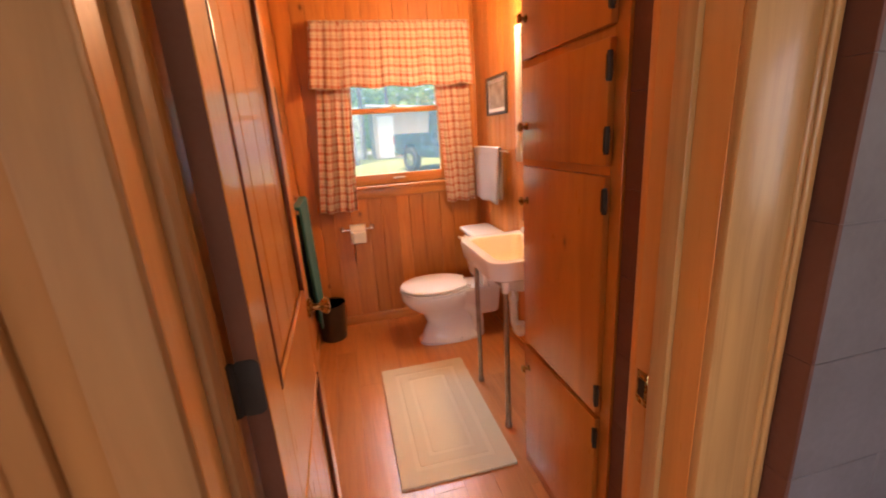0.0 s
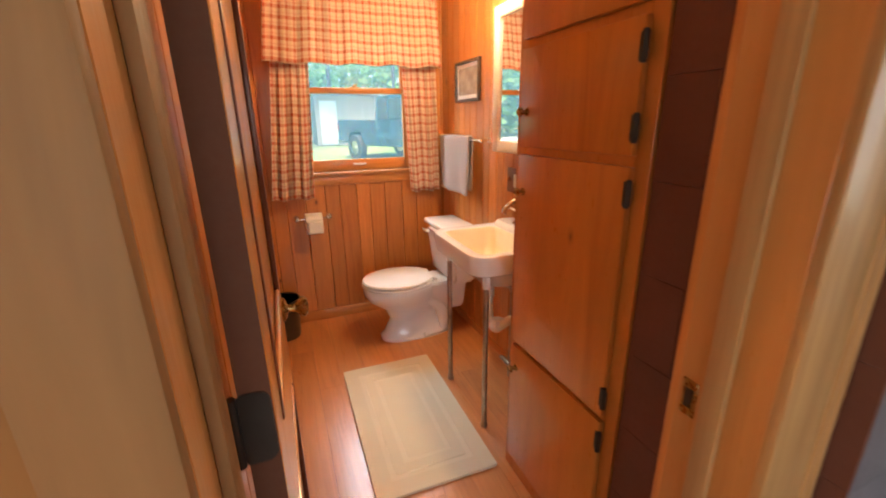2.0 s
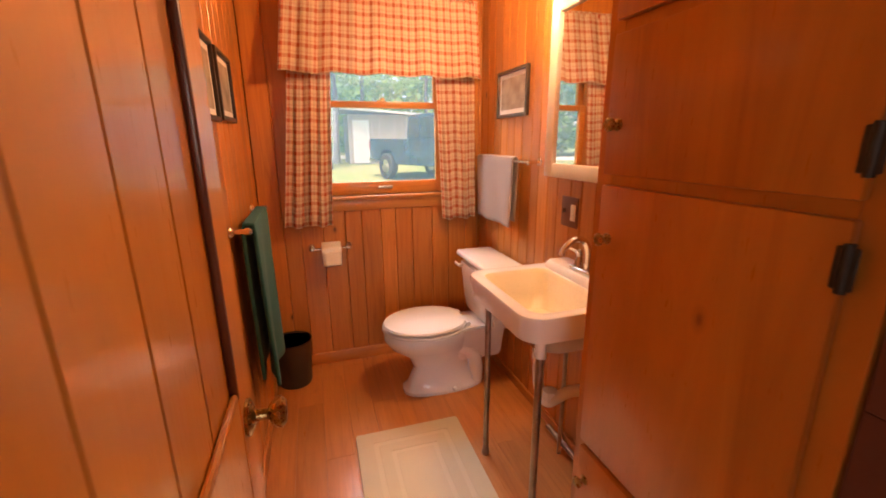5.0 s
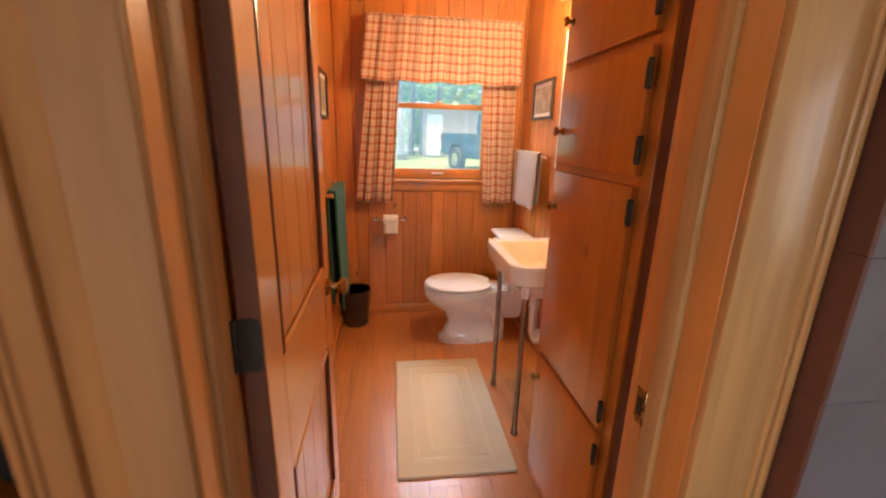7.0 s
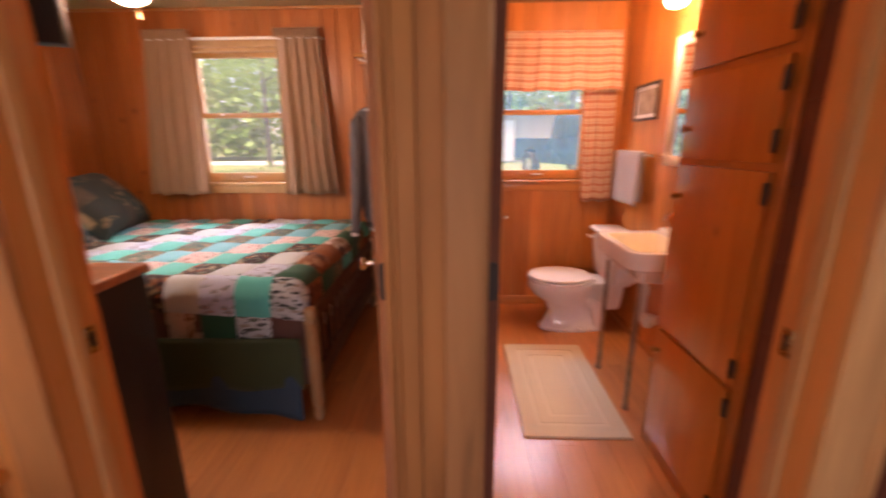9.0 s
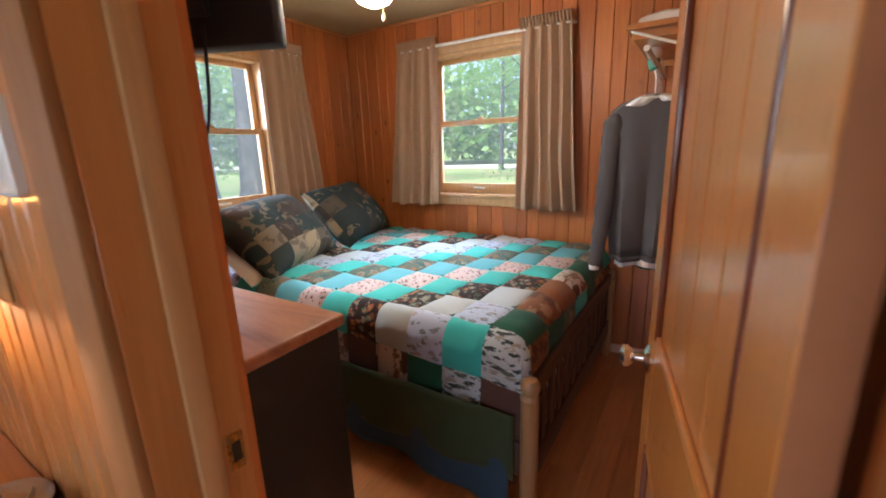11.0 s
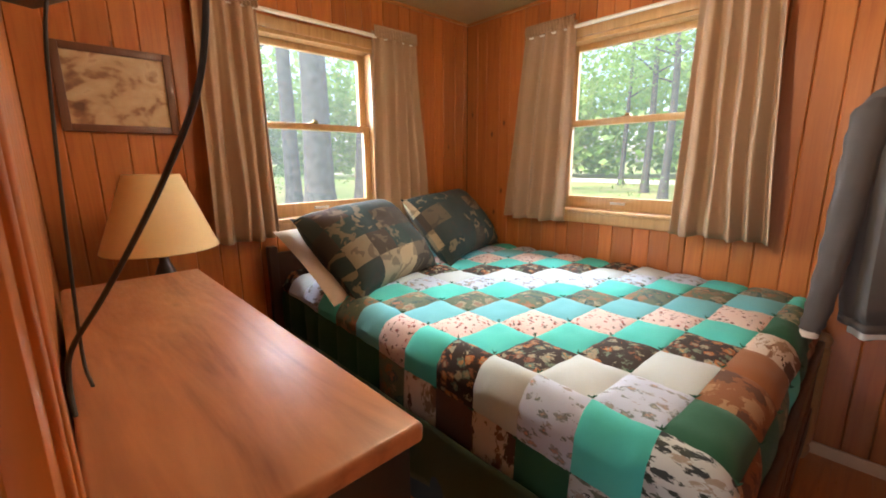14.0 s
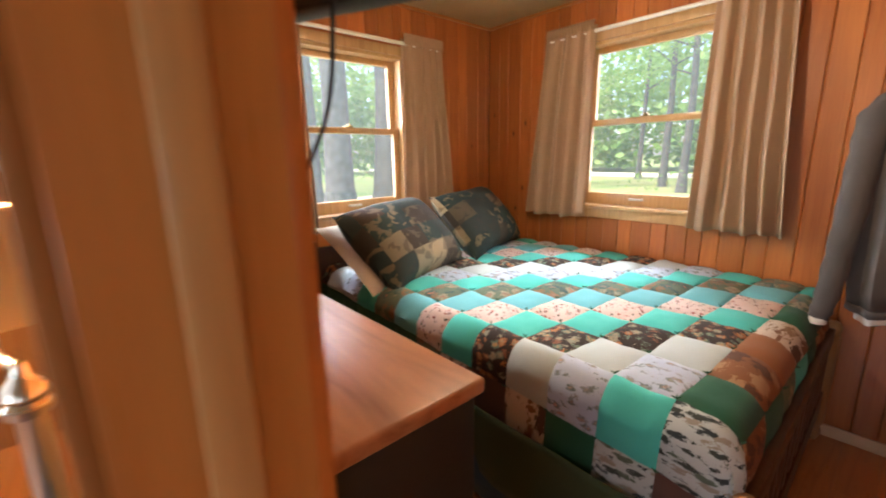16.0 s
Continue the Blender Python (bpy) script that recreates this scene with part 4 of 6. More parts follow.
for y in (1.478, 1.885):
    leg = part("leg", cyl(B(), (0.672, y, 0.012), (0.672, y, SZ - 0.1), 0.0125), STEEL, sink, "dull metal tube leg")
    part("leg_foot", lathe(B(), [(0.0001, 0), (0.017, 0), (0.017, 0.012), (0.013, 0.03)], Matrix.Translation((0.672, y, 0))), STEEL, leg)
    part("leg_collar", cyl(B(), (0.672, y, SZ - 0.155), (0.672, y, SZ - 0.095), 0.018), WHITE, leg)
# centre-set faucet
FX, FY, FZ = 0.985, 1.69, SZ + 0.026
faucet = thing("faucet", (FX, FY, FZ), "chrome arched faucet with two lever handles on the sink ledge", "faucet")
part("base_plate", box(B(), FX - 0.026, FX + 0.026, FY - 0.08, FY + 0.08, FZ, FZ + 0.018, 0.008, 3), CHROME, faucet)
part("spout", tube(B(), spline([(FX, FY, FZ + 0.015), (FX, FY, FZ + 0.08), (FX - 0.02, FY, FZ + 0.125), (FX - 0.065, FY, FZ + 0.135), (FX - 0.105, FY, FZ + 0.105), (FX - 0.118, FY, FZ + 0.08)]), 0.0115, 12), CHROME, faucet)
for s in (-0.052, 0.052):
    h = part("handle", lathe(B(), [(0.0001, 0), (0.019, 0), (0.016, 0.02), (0.011, 0.035), (0.013, 0.048), (0.015, 0.055), (0.008, 0.064), (0.0001, 0.067)], Matrix.Translation((FX, FY + s, FZ + 0.017)), 16), CHROME, faucet)
    part("lever", tube(B(), [(FX, FY + s, FZ + 0.068), (FX - 0.012, FY + s * 1.5, FZ + 0.075), (FX - 0.02, FY + s * 2.0, FZ + 0.078)], [0.006, 0.0055, 0.004], 8), WPAINT, h)
part("lift_rod", ball(cyl(B(), (FX + 0.022, FY, FZ + 0.015), (FX + 0.022, FY, FZ + 0.10), 0.003, seg=8), (FX + 0.022, FY, FZ + 0.105), 0.008, 10), CHROME, faucet)

# pipes below the sink
pipes = thing("drain_pipe", (0.85, 1.69, 0.3), "white plastic drain trap and dull supply pipes under the sink", "pipe")
part("trap", tube(B(), spline([(0.80, 1.69, SZ - 0.17), (0.80, 1.69, 0.50), (0.80, 1.67, 0.43), (0.80, 1.62, 0.415), (0.81, 1.58, 0.45), (0.86, 1.57, 0.475), (0.94, 1.565, 0.47), (1.045, 1.56, 0.468)]), 0.021, 14), PLASTIC, pipes, "white plastic trap")
for y, z in ((1.69, 0.56), (1.60, 0.44)):
    part("slip_nut", cyl(B(), (0.80, y, z), (0.80, y + 0.001, z + 0.035), 0.028, seg=8), PLASTIC, pipes)
for y, x in ((1.60, 0.99), (1.78, 0.985)):
    pp = part("supply_pipe", tube(B(), [(x, y, 0.0), (x, y, 0.55), (x - 0.005, y + 0.01, 0.70)], 0.009, 8), STEEL, pipes)
    part("shutoff_valve", ball(cyl(B(), (x, y, 0.52), (x, y, 0.58), 0.017, seg=10), (x - 0.028, y, 0.55), 0.018, 10, (0.5, 1, 1)), CHROME, pp)
part("wall_pipe", tube(B(), [(1.00, 1.45, 0.05), (1.00, 1.9, 0.05)], 0.012, 8), STEEL, pipes)

# bath rug with raised borders
rug = thing("bath_rug", (0.37, 1.70, 0), "cream cotton bath rug with sunken border lines on the floor", "rug")
rug_turn = Matrix.Translation((0.37, 1.703, 0)) @ Matrix.Rotation(radians(-0.6), 4, "Z") @ Matrix.Translation((-0.37, -1.703, 0))


def rug_ring(x0, x1, y0, y1, w, z, mat, name):
    bm = B()
    loft_in = [rounded(x0 + w, x1 - w, y0 + w, y1 - w, 0.001, 0.004, 2), rounded(x0 + w, x1 - w, y0 + w, y1 - w, z - 0.002, 0.004, 2), rounded(x0 + w + 0.0, x1 - w - 0.0, y0 + w, y1 - w, z, 0.004, 2)]
    loft_out = [rounded(x0 + 0.002, x1 - 0.002, y0 + 0.002, y1 - 0.002, z, 0.01, 2), rounded(x0, x1, y0, y1, z - 0.003, 0.01, 2), rounded(x0, x1, y0, y1, 0.001, 0.01, 2)]
    loft(bm, loft_in + loft_out, caps=False)
    bm.transform(rug_turn)
    part(name, bm, mat, rug)


rug_ring(0.114, 0.622, 1.246, 2.16, 0.075, 0.012, RUG, "outer_border")
rug_ring(0.187, 0.549, 1.319, 2.087, 0.026, 0.0105, RUGDARK, "sunken_line")
rug_ring(0.211, 0.525, 1.343, 2.063, 0.05, 0.012, RUG, "inner_border")
rug_ring(0.259, 0.477, 1.391, 2.015, 0.022, 0.0105, RUGDARK, "sunken_line")
bm = box(B(), 0.279, 0.457, 1.411, 1.995, 0.001, 0.011, 0.003)
bm.transform(rug_turn)
part("centre", bm, RUG, rug)

# waste can
can = thing("waste_can", (-0.165, 2.765, 0), "dark bronze metal waste can in the corner", "waste can")
part("can_wall", lathe(B(), [(0.0001, 0.002), (0.088, 0.0), (0.090, 0.004), (0.106, 0.262), (0.109, 0.268), (0.106, 0.272), (0.102, 0.266), (0.086, 0.01), (0.0001, 0.008)], Matrix.Translation((-0.165, 2.765, 0)), 36), CANMETAL, can)
part("rim", lathe(B(), [(0.104, 0.266), (0.108, 0.264), (0.110, 0.269), (0.108, 0.274), (0.104, 0.273), (0.104, 0.266)], Matrix.Translation((-0.165, 2.765, 0)), 36), BLACKIRON, can)


def wall_post(bm, base, out, length, r=0.02):
    base, out = Vector(base), Vector(out).normalized()
    m = Matrix.Translation(base) @ out.to_track_quat("Z", "Y").to_matrix().to_4x4()
    lathe(bm, [(0.0001, 0), (r, 0), (r * 0.95, 0.006), (r * 0.45, 0.016), (r * 0.38, length * 0.6), (r * 0.62, length - 0.012), (r * 0.62, length), (r * 0.3, length + 0.008), (0.0001, length + 0.009)], m, 16)
    return bm


def drape(bm, y0, y1, x, top, front, back, sway=0.012, along="y", away=-1, gap=0.014, wave=26.0):
    """A towel folded over a bar: down to front on the room's side, to back on the wall's side."""
    L1, L2 = top - front, top - back
    rise = math.pi * gap

    def f(u, v):
        d = v * (L1 + rise + L2)
        if d < L1:
            off, z, hang = gap, front + d, (L1 - d) / L1
        elif d < L1 + rise:
            a = (d - L1) / gap
            off, z, hang = gap * math.cos(a), top + gap * math.sin(a), 0.0
        else:
            off, z, hang = -gap, top - (d - L1 - rise), (d - L1 - rise) / L2
        off += sway * hang * math.sin(u * wave + 1.2 * hang) * (1.0 if off > 0 else 0.3)
        w = y0 + u * (y1 - y0) + 0.01 * hang * (0.5 - u) * 2
        return (x + away * off, w, z) if along == "y" else (w, x + away * off, z)

    return sheet(bm, f, 26, 40)


# towel bar with a white hand towel on the right-hand wall
bar = thing("towel_bar", (BATH_R, 2.5, 1.27), "chrome towel bar on the pine wall", "towel bar", "bathroom bars")
for y in (2.19, 2.895):
    part("post", wall_post(B(), (BATH_R, y, 1.27), (-1, 0, 0), 0.06), CHROME, bar)
part("rod", cyl(B(), (BATH_R - 0.052, 2.19, 1.27), (BATH_R - 0.052, 2.895, 1.27), 0.0065), CHROME, bar)
towel = tagged(part("hand_towel", drape(B(), 2.335, 2.80, BATH_R - 0.052, 1.278, 0.93, 0.96, 0.008, wave=11.0), WTOWEL, thick=0.006), "white terry hand towel folded over the chrome bar", "towel")
# towel bar with a green bath towel on the left-hand wall
bar = thing("towel_bar", (BATH_L, 2.3, 1.06), "chrome towel bar on the pine wall", "towel bar", "bathroom bars")
for y in (2.04, 2.63):
    part("post", wall_post(B(), (BATH_L, y, 1.06), (1, 0, 0), 0.07, 0.022), CHROME, bar)
part("rod", cyl(B(), (BATH_L + 0.062, 2.04, 1.06), (BATH_L + 0.062, 2.63, 1.06), 0.0065), CHROME, bar)
tagged(part("bath_towel", drape(B(), 2.06, 2.50, BATH_L + 0.062, 1.068, 0.40, 0.44, 0.02, away=1, gap=0.02, wave=9.0), GREEN, thick=0.012), "dark green terry bath towel over the chrome bar", "towel")
# roll holder under the window
hold = thing("paper_holder", (0.10, FAR, 0.765), "chrome toilet paper holder on the pine wall", "paper holder")
for x in (-0.012, 0.205):
    part("post", wall_post(B(), (x, FAR, 0.765), (0, -1, 0), 0.06, 0.023), CHROME, hold)
part("rod", cyl(B(), (-0.012, FAR - 0.055, 0.765), (0.205, FAR - 0.055, 0.765), 0.006), CHROME, hold)
roll = thing("toilet_roll", (0.097, FAR - 0.055, 0.765), "white toilet paper roll with a hanging end", "toilet paper")
m = Matrix.Translation((0.043, FAR - 0.055, 0.755)) @ Matrix.Rotation(math.pi / 2, 4, "Y")
part("paper", lathe(B(), [(0.02, 0), (0.047, 0), (0.049, 0.002), (0.049, 0.108), (0.047, 0.11), (0.02, 0.11), (0.02, 0)], m, 28), PAPER, roll)
part("loose_end", sheet(B(), lambda u, v: (0.045 + 0.106 * u, FAR - 0.105 - 0.002 * math.sin(v * 5), 0.755 - 0.085 * v), 4, 8), PAPER, roll, thick=0.001)


def picture(name, axis, face, sign, a0, a1, z0, z1, frame_mat, art, label, tilt=0.0, border=0.018, mat_w=0.022):
    t = thing(name, (face, (a0 + a1) / 2, z0) if axis == "y" else ((a0 + a1) / 2, face, z0), label, "picture")

    def bx(bm, u0, u1, d0, d1, lo, hi, bev=0.0):
        f = sorted((face + sign * d0, face + sign * d1))
        return box(bm, *((u0, u1, *f) if axis == "x" else (*f, u0, u1)), lo, hi, bev, 2)

    bm = B()
    bx(bm, a0, a0 + border, 0.001, 0.02, z0, z1, 0.003)
    bx(bm, a1 - border, a1, 0.001, 0.02, z0, z1, 0.003)
    bx(bm, a0 + border, a1 - border, 0.001, 0.02, z0, z0 + border, 0.003)
    bx(bm, a0 + border, a1 - border, 0.001, 0.02, z1 - border, z1, 0.003)
    part("picture_frame", bm, frame_mat, t)
    part("mount", bx(B(), a0 + border, a1 - border, 0.002, 0.008, z0 + border, z1 - border), PLASTIC if mat_w else art, t)
    if mat_w:
        e = border + mat_w
        part("print", bx(B(), a0 + e, a1 - e, 0.008, 0.0095, z0 + e, z1 - e), art, t)
    return t


BLACKWOOD = wood("black_frame_wood", (0.02, 0.012, 0.008), (0.045, 0.028, 0.018), knots=0, rough=0.4)
BROWNFRAME = wood("brown_frame_wood", (0.10, 0.035, 0.015), (0.17, 0.065, 0.026), knots=0, rough=0.45)
picture("picture", "y", BATH_R, -1, 2.31, 2.645, 1.488, 1.723, BLACKWOOD, GREYPRINT, "small framed faded print with a black frame")
picture("picture", "y", BATH_L, 1, 1.835, 2.10, 1.44, 1.70, BLACKWOOD, GREYPRINT, "small framed print in a black frame beside another")
picture("picture", "y", BATH_L, 1, 2.15, 2.44, 1.45, 1.70, BLACKWOOD, GREYPRINT, "small framed print in a black frame beside another")

# mirror cabinet and the lamp over it
mir = thing("mirror_cabinet", (1.0, 1.78, 1.21), "white framed mirror cabinet on the wall above the sink", "mirror")
MX = 0.975
part("body", box(B(), MX, BATH_R - 0.001, 1.345, 1.975, 1.235, 1.875), WPAINT, mir)
bm = B()
f = 0.055
for y0, y1, z0, z1 in ((1.335, 1.335 + f, 1.225, 1.885), (1.985 - f, 1.985, 1.225, 1.885), (1.335 + f, 1.985 - f, 1.225, 1.225 + f), (1.335 + f, 1.985 - f, 1.885 - f, 1.885)):
    box(bm, MX - 0.02, MX - 0.0005, y0, y1, z0, z1, 0.006, 2)
part("mirror_frame", bm, WPAINT, mir)
part("mirror_glass", box(B(), MX - 0.008, MX - 0.001, 1.335 + f - 0.004, 1.985 - f + 0.004, 1.225 + f - 0.004, 1.885 - f + 0.004), MIRROR, mir, smooth=False)
wl = thing("wall_lamp", (BATH_R, 1.92, 2.06), "lit opal globe wall lamp above the mirror", "lamp")
part("back_plate", box(B(), BATH_R - 0.02, BATH_R, 1.87, 1.97, 2.01, 2.11, 0.006, 2), WPAINT, wl)
part("arm", cyl(B(), (BATH_R - 0.02, 1.92, 2.06), (0.95, 1.92, 2.06), 0.014), CHROME, wl)
g = part("globe", ball(B(), (0.90, 1.92, 2.06), 0.058, 24), GLOBE, wl, "glowing opal glass globe")
g.visible_shadow = False

# switch plate with outlet
sw = thing("wall_switch", (BATH_R, 1.92, 1.075), "dark brown switch plate with a cream rocker beside the mirror", "switch")
part("plate", box(B(), BATH_R - 0.006, BATH_R, 1.862, 1.978, 1.012, 1.14, 0.003, 2), BROWNFRAME, sw)
part("rocker", box(B(), BATH_R - 0.011, BATH_R - 0.005, 1.876, 1.906, 1.042, 1.11, 0.002, 2), WPAINT, sw)
part("toggle", box(B(), BATH_R - 0.018, BATH_R - 0.005, 1.946, 1.956, 1.07, 1.09, 0.002), BROWNFRAME, sw)


# checked curtains of the bathroom window
def hung(bm, a0, a1, b0, b1, face, z0, z1, axis, sign, depth=0.018, folds=7, flare=0.0, nu=70, nv=26, phase=0.0, loose=0.0):
    """Gathered cloth from (a0, a1) at the top to (b0, b1) at the foot, with folds that open downward."""
    full = (b1 - b0) * 1.35

    def f(u, v):
        w = (a0 + u * (a1 - a0)) * v + (b0 + u * (b1 - b0)) * (1 - v)
        z = z0 + v * (z1 - z0)
        s = math.sin(2 * math.pi * folds * u + phase + 0.7 * math.sin(5 * u + phase)) + (0.16 if loose else 0.4) * math.sin(2 * math.pi * folds * 2.3 * u + 2 * phase)
        s += loose * noise.noise((u * folds * 0.9 + phase, v * 1.6, phase)) * 1.6
        d = depth * s * (0.45 + 0.55 * (1 - v)) + flare * (1 - v)
        w += loose * 0.03 * noise.noise((u * 2.1 + phase, v * 2.2, 3.0)) * (1 - v) * 4 * u * (1 - u)
        z += 0.006 * math.sin(2 * math.pi * folds * u * 0.5 + phase) * (1 - v)
        p = face + sign * (0.03 + d)
        return (w, p, z) if axis == "x" else (p, w, z)

    return sheet(bm, f, nu, nv, lambda u, v: (u * full, v * (z1 - z0)))


rod = thing("curtain_rod", (0.46, FAR - 0.05, 2.10), "white curtain rod above the bathroom window", "curtain rod")
part("rod", cyl(B(), (-0.05, FAR - 0.055, 2.085), (1.0, FAR - 0.055, 2.085), 0.008), WPAINT, rod)
for x in (-0.05, 1.0):
    part("bracket", box(B(), x - 0.006, x + 0.006, FAR - 0.06, FAR, 2.075, 2.1, 0.002), WPAINT, rod)
val = tagged(part("valance", hung(B(), -0.045, 0.99, -0.095, 1.0, FAR - 0.062, 1.715, 2.115, "x", -1, 0.011, 9, 0.045, 120, 24, 0.4), CHECK, thick=0.002), "red and cream checked cotton valance over the window", "curtain", "checked curtains")
tagged(part("curtain", hung(B(), -0.03, 0.175, -0.142, 0.118, FAR - 0.034, 0.905, 1.95, "x", -1, 0.014, 4, 0.01, 50, 30, 1.0), CHECK, thick=0.002), "red and cream checked cotton curtain panel hanging open", "curtain", "checked curtains")
tagged(part("curtain", hung(B(), 0.74, 0.985, 0.782, 0.998, FAR - 0.034, 0.90, 1.95, "x", -1, 0.014, 4, 0.01, 50, 30, 2.2), CHECK, thick=0.002), "red and cream checked cotton curtain panel hanging open", "curtain", "checked curtains")
part("rod_pocket", hung(B(), -0.05, 0.995, -0.047, 0.992, FAR - 0.055, 2.095, 2.128, "x", -1, 0.008, 30, 0.0, 160, 3, 0.4), CHECK, val, thick=0.002)

# bedroom --------------------------------------------------------------------
def linen_pair(name, axis, face, sign, left, right, z0, z1, rod_z, group):
    rod = thing(name, ((left[0] + right[1]) / 2, face, rod_z) if axis == "x" else (face, (left[0] + right[1]) / 2, rod_z), "flat white curtain rod above the window", "curtain rod", "curtain rods")

    def pt(u, d, z):
        return (u, face + sign * d, z) if axis == "x" else (face + sign * d, u, z)

    bm = B()
    tube(bm, [pt(left[0] - 0.005, 0.0, rod_z), pt(left[0] + 0.01, 0.046, rod_z), pt(right[1] - 0.01, 0.046, rod_z), pt(right[1] + 0.005, 0.0, rod_z)], 0.011, 8)
    part("rod", bm, WPAINT, rod)
    for n, (a0, a1, b0, b1) in enumerate((left, right)):
        bm = hung(B(), a0, a1, b0, b1, face + sign * 0.026, z0, z1, axis, sign, 0.032, 4.6, 0.02, 110, 34, 1.3 * n + len(name) + face, 0.9)
        c = tagged(part("curtain", bm, LINEN, thick=0.003), "taupe linen curtain hanging open beside the window", "curtain", group)
        head = B()

        def ruff(u, v, a0=a0, a1=a1):
            w = a0 + u * (a1 - a0)
            d = 0.074 + (v - 0.5) * 0.002 + 0.011 * math.sin(u * 95 + 3 * v)
            return pt(w, d, z1 - 0.04 + 0.065 * v)

        sheet(head, ruff, 80, 5)
        part("gathered_heading", head, LINEN, c, thick=0.003)


linen_pair("curtain_rod", "x", FAR, -1, (-2.52, -2.18, -2.64, -2.195), (-1.54, -1.215, -1.56, -1.14), 0.965, 2.15, 2.115, "linen curtains")
linen_pair("curtain_rod", "y", BED_L, 1, (1.085, 1.37, 1.06, 1.385), (2.045, 2.37, 2.00, 2.44), 0.95, 2.12, 2.09, "linen curtains")

# bed: head to the left-hand wall, foot towards the partition
BX0, BX1, BY0, BY1, BZ = -3.06, -0.93, 1.40, 2.84, 0.735
bed = thing("bed", (-1.98, 2.12, 0), "wooden double bed with a slatted footboard in the corner", "bed")
POST = [(0.0001, 0), (0.016, 0), (0.026, 0.025), (0.030, 0.05), (0.022, 0.075), (0.031, 0.095), (0.033, 0.12), (0.033, 0.52), (0.036, 0.535), (0.028, 0.55), (0.034, 0.57), (0.035, 0.585), (0.024, 0.605), (0.0001, 0.612)]
for x, y in ((-0.905, 1.375), (-0.905, 2.855)):
    part("bed_post", lathe(B(), POST, Matrix.Translation((x, y, 0)), 18), OAK, bed, "turned pale wood post")
fb = part("footboard", box(B(), -0.92, -0.892, 1.41, 2.82, 0.51, 0.585, 0.008, 2), DARKWOOD, bed)
part("foot_rail", box(B(), -0.92, -0.892, 1.41, 2.82, 0.16, 0.27, 0.005, 2), DARKWOOD, bed)
for i in range(12):
    y = 1.50 + i * 0.113
    part("slat", box(B(), -0.915, -0.898, y, y + 0.045, 0.265, 0.515, 0.003), DARKWOOD, bed)
part("side_rail", box(B(), -3.03, -0.93, 1.365, 1.392, 0.20, 0.34, 0.005, 2), DARKWOOD, bed)
part("side_rail", box(B(), -3.03, -0.93, 2.85, 2.877, 0.20, 0.34, 0.005, 2), DARKWOOD, bed)
part("headboard", box(B(), -3.085, -3.055, 1.36, 2.88, 0.1, 0.86, 0.01, 2), DARKWOOD, bed)
for y in (1.345, 2.895):
    part("head_post", box(B(), -3.095, -3.045, y - 0.025, y + 0.025, 0, 0.90, 0.008, 2), DARKWOOD, bed)
part("mattress", box(B(), BX0 + 0.01, BX1 - 0.01, BY0 + 0.01, BY1 - 0.005, 0.34, BZ - 0.022, 0.06, 4), WCOTTON, bed, "white mattress")

skirt = thing("bed_skirt", (-1.9, 1.37, 0.05), "moss green and dusty blue bed skirt hanging below the quilt", "bed skirt")


def skirt_fold(x0, x1, z0, z1, y, seed, n=60, rag=0.0):
    def f(u, v):
        x = x0 + u * (x1 - x0)
        z = z0 + v * (z1 - z0) + rag * (1 - v) * math.sin(u * 9 + seed) * (0.5 + u)
        return (x, y + 0.014 * math.sin(u * 34 + seed) * (1.1 - v), z)

    return sheet(B(), f, n, 8)


part("upper_band", skirt_fold(-2.95, -0.955, 0.185, 0.46, 1.345, 0.5), MOSS, skirt, "moss green band", thick=0.003)
part("lower_band", skirt_fold(-2.95, -0.975, 0.05, 0.30, 1.358, 2.0, rag=0.026), BLUESKIRT, skirt, "dusty blue cotton hanging unevenly", thick=0.003)

quilt = thing("quilt", (-1.9, 2.1, BZ), "patchwork quilt of teal, white, pink and printed squares on the bed", "quilt")
CELL_X, CELL_Y, QX0, QY0 = 0.171, 0.214, -3.125, 1.492
KINDS = {-6: "dark", -5: "camo", -4: "teal", -3: "fish", -2: "blue", -1: "pink", 0: "teal", 1: "dark", 2: "white", 3: "fish", 4: "teal", 5: "camo", 6: "blue", 7: "pink", 8: "teal", 9: "dark", 10: "white", 11: "fish", 12: "green", 13: "rust", 14: "horse", 15: "green", 16: "brown"}
LOW = {5: "green", 6: "camo", 7: "horse", 8: "brown", 9: "horse", 10: "green", 11: "trout", 12: "brown"}

FOOT = ("green", "rust", "plain_rust", "horse", "green", "camo", "teal")


def bend(d, r):
    """How far over and how far down cloth lies that runs d past an edge with a round of radius r."""
    if d <= 0:
        return d, 0.0
    if d < r * math.pi / 2:
        return r * math.sin(d / r), r * (1 - math.cos(d / r))
    return r, r + d - r * math.pi / 2


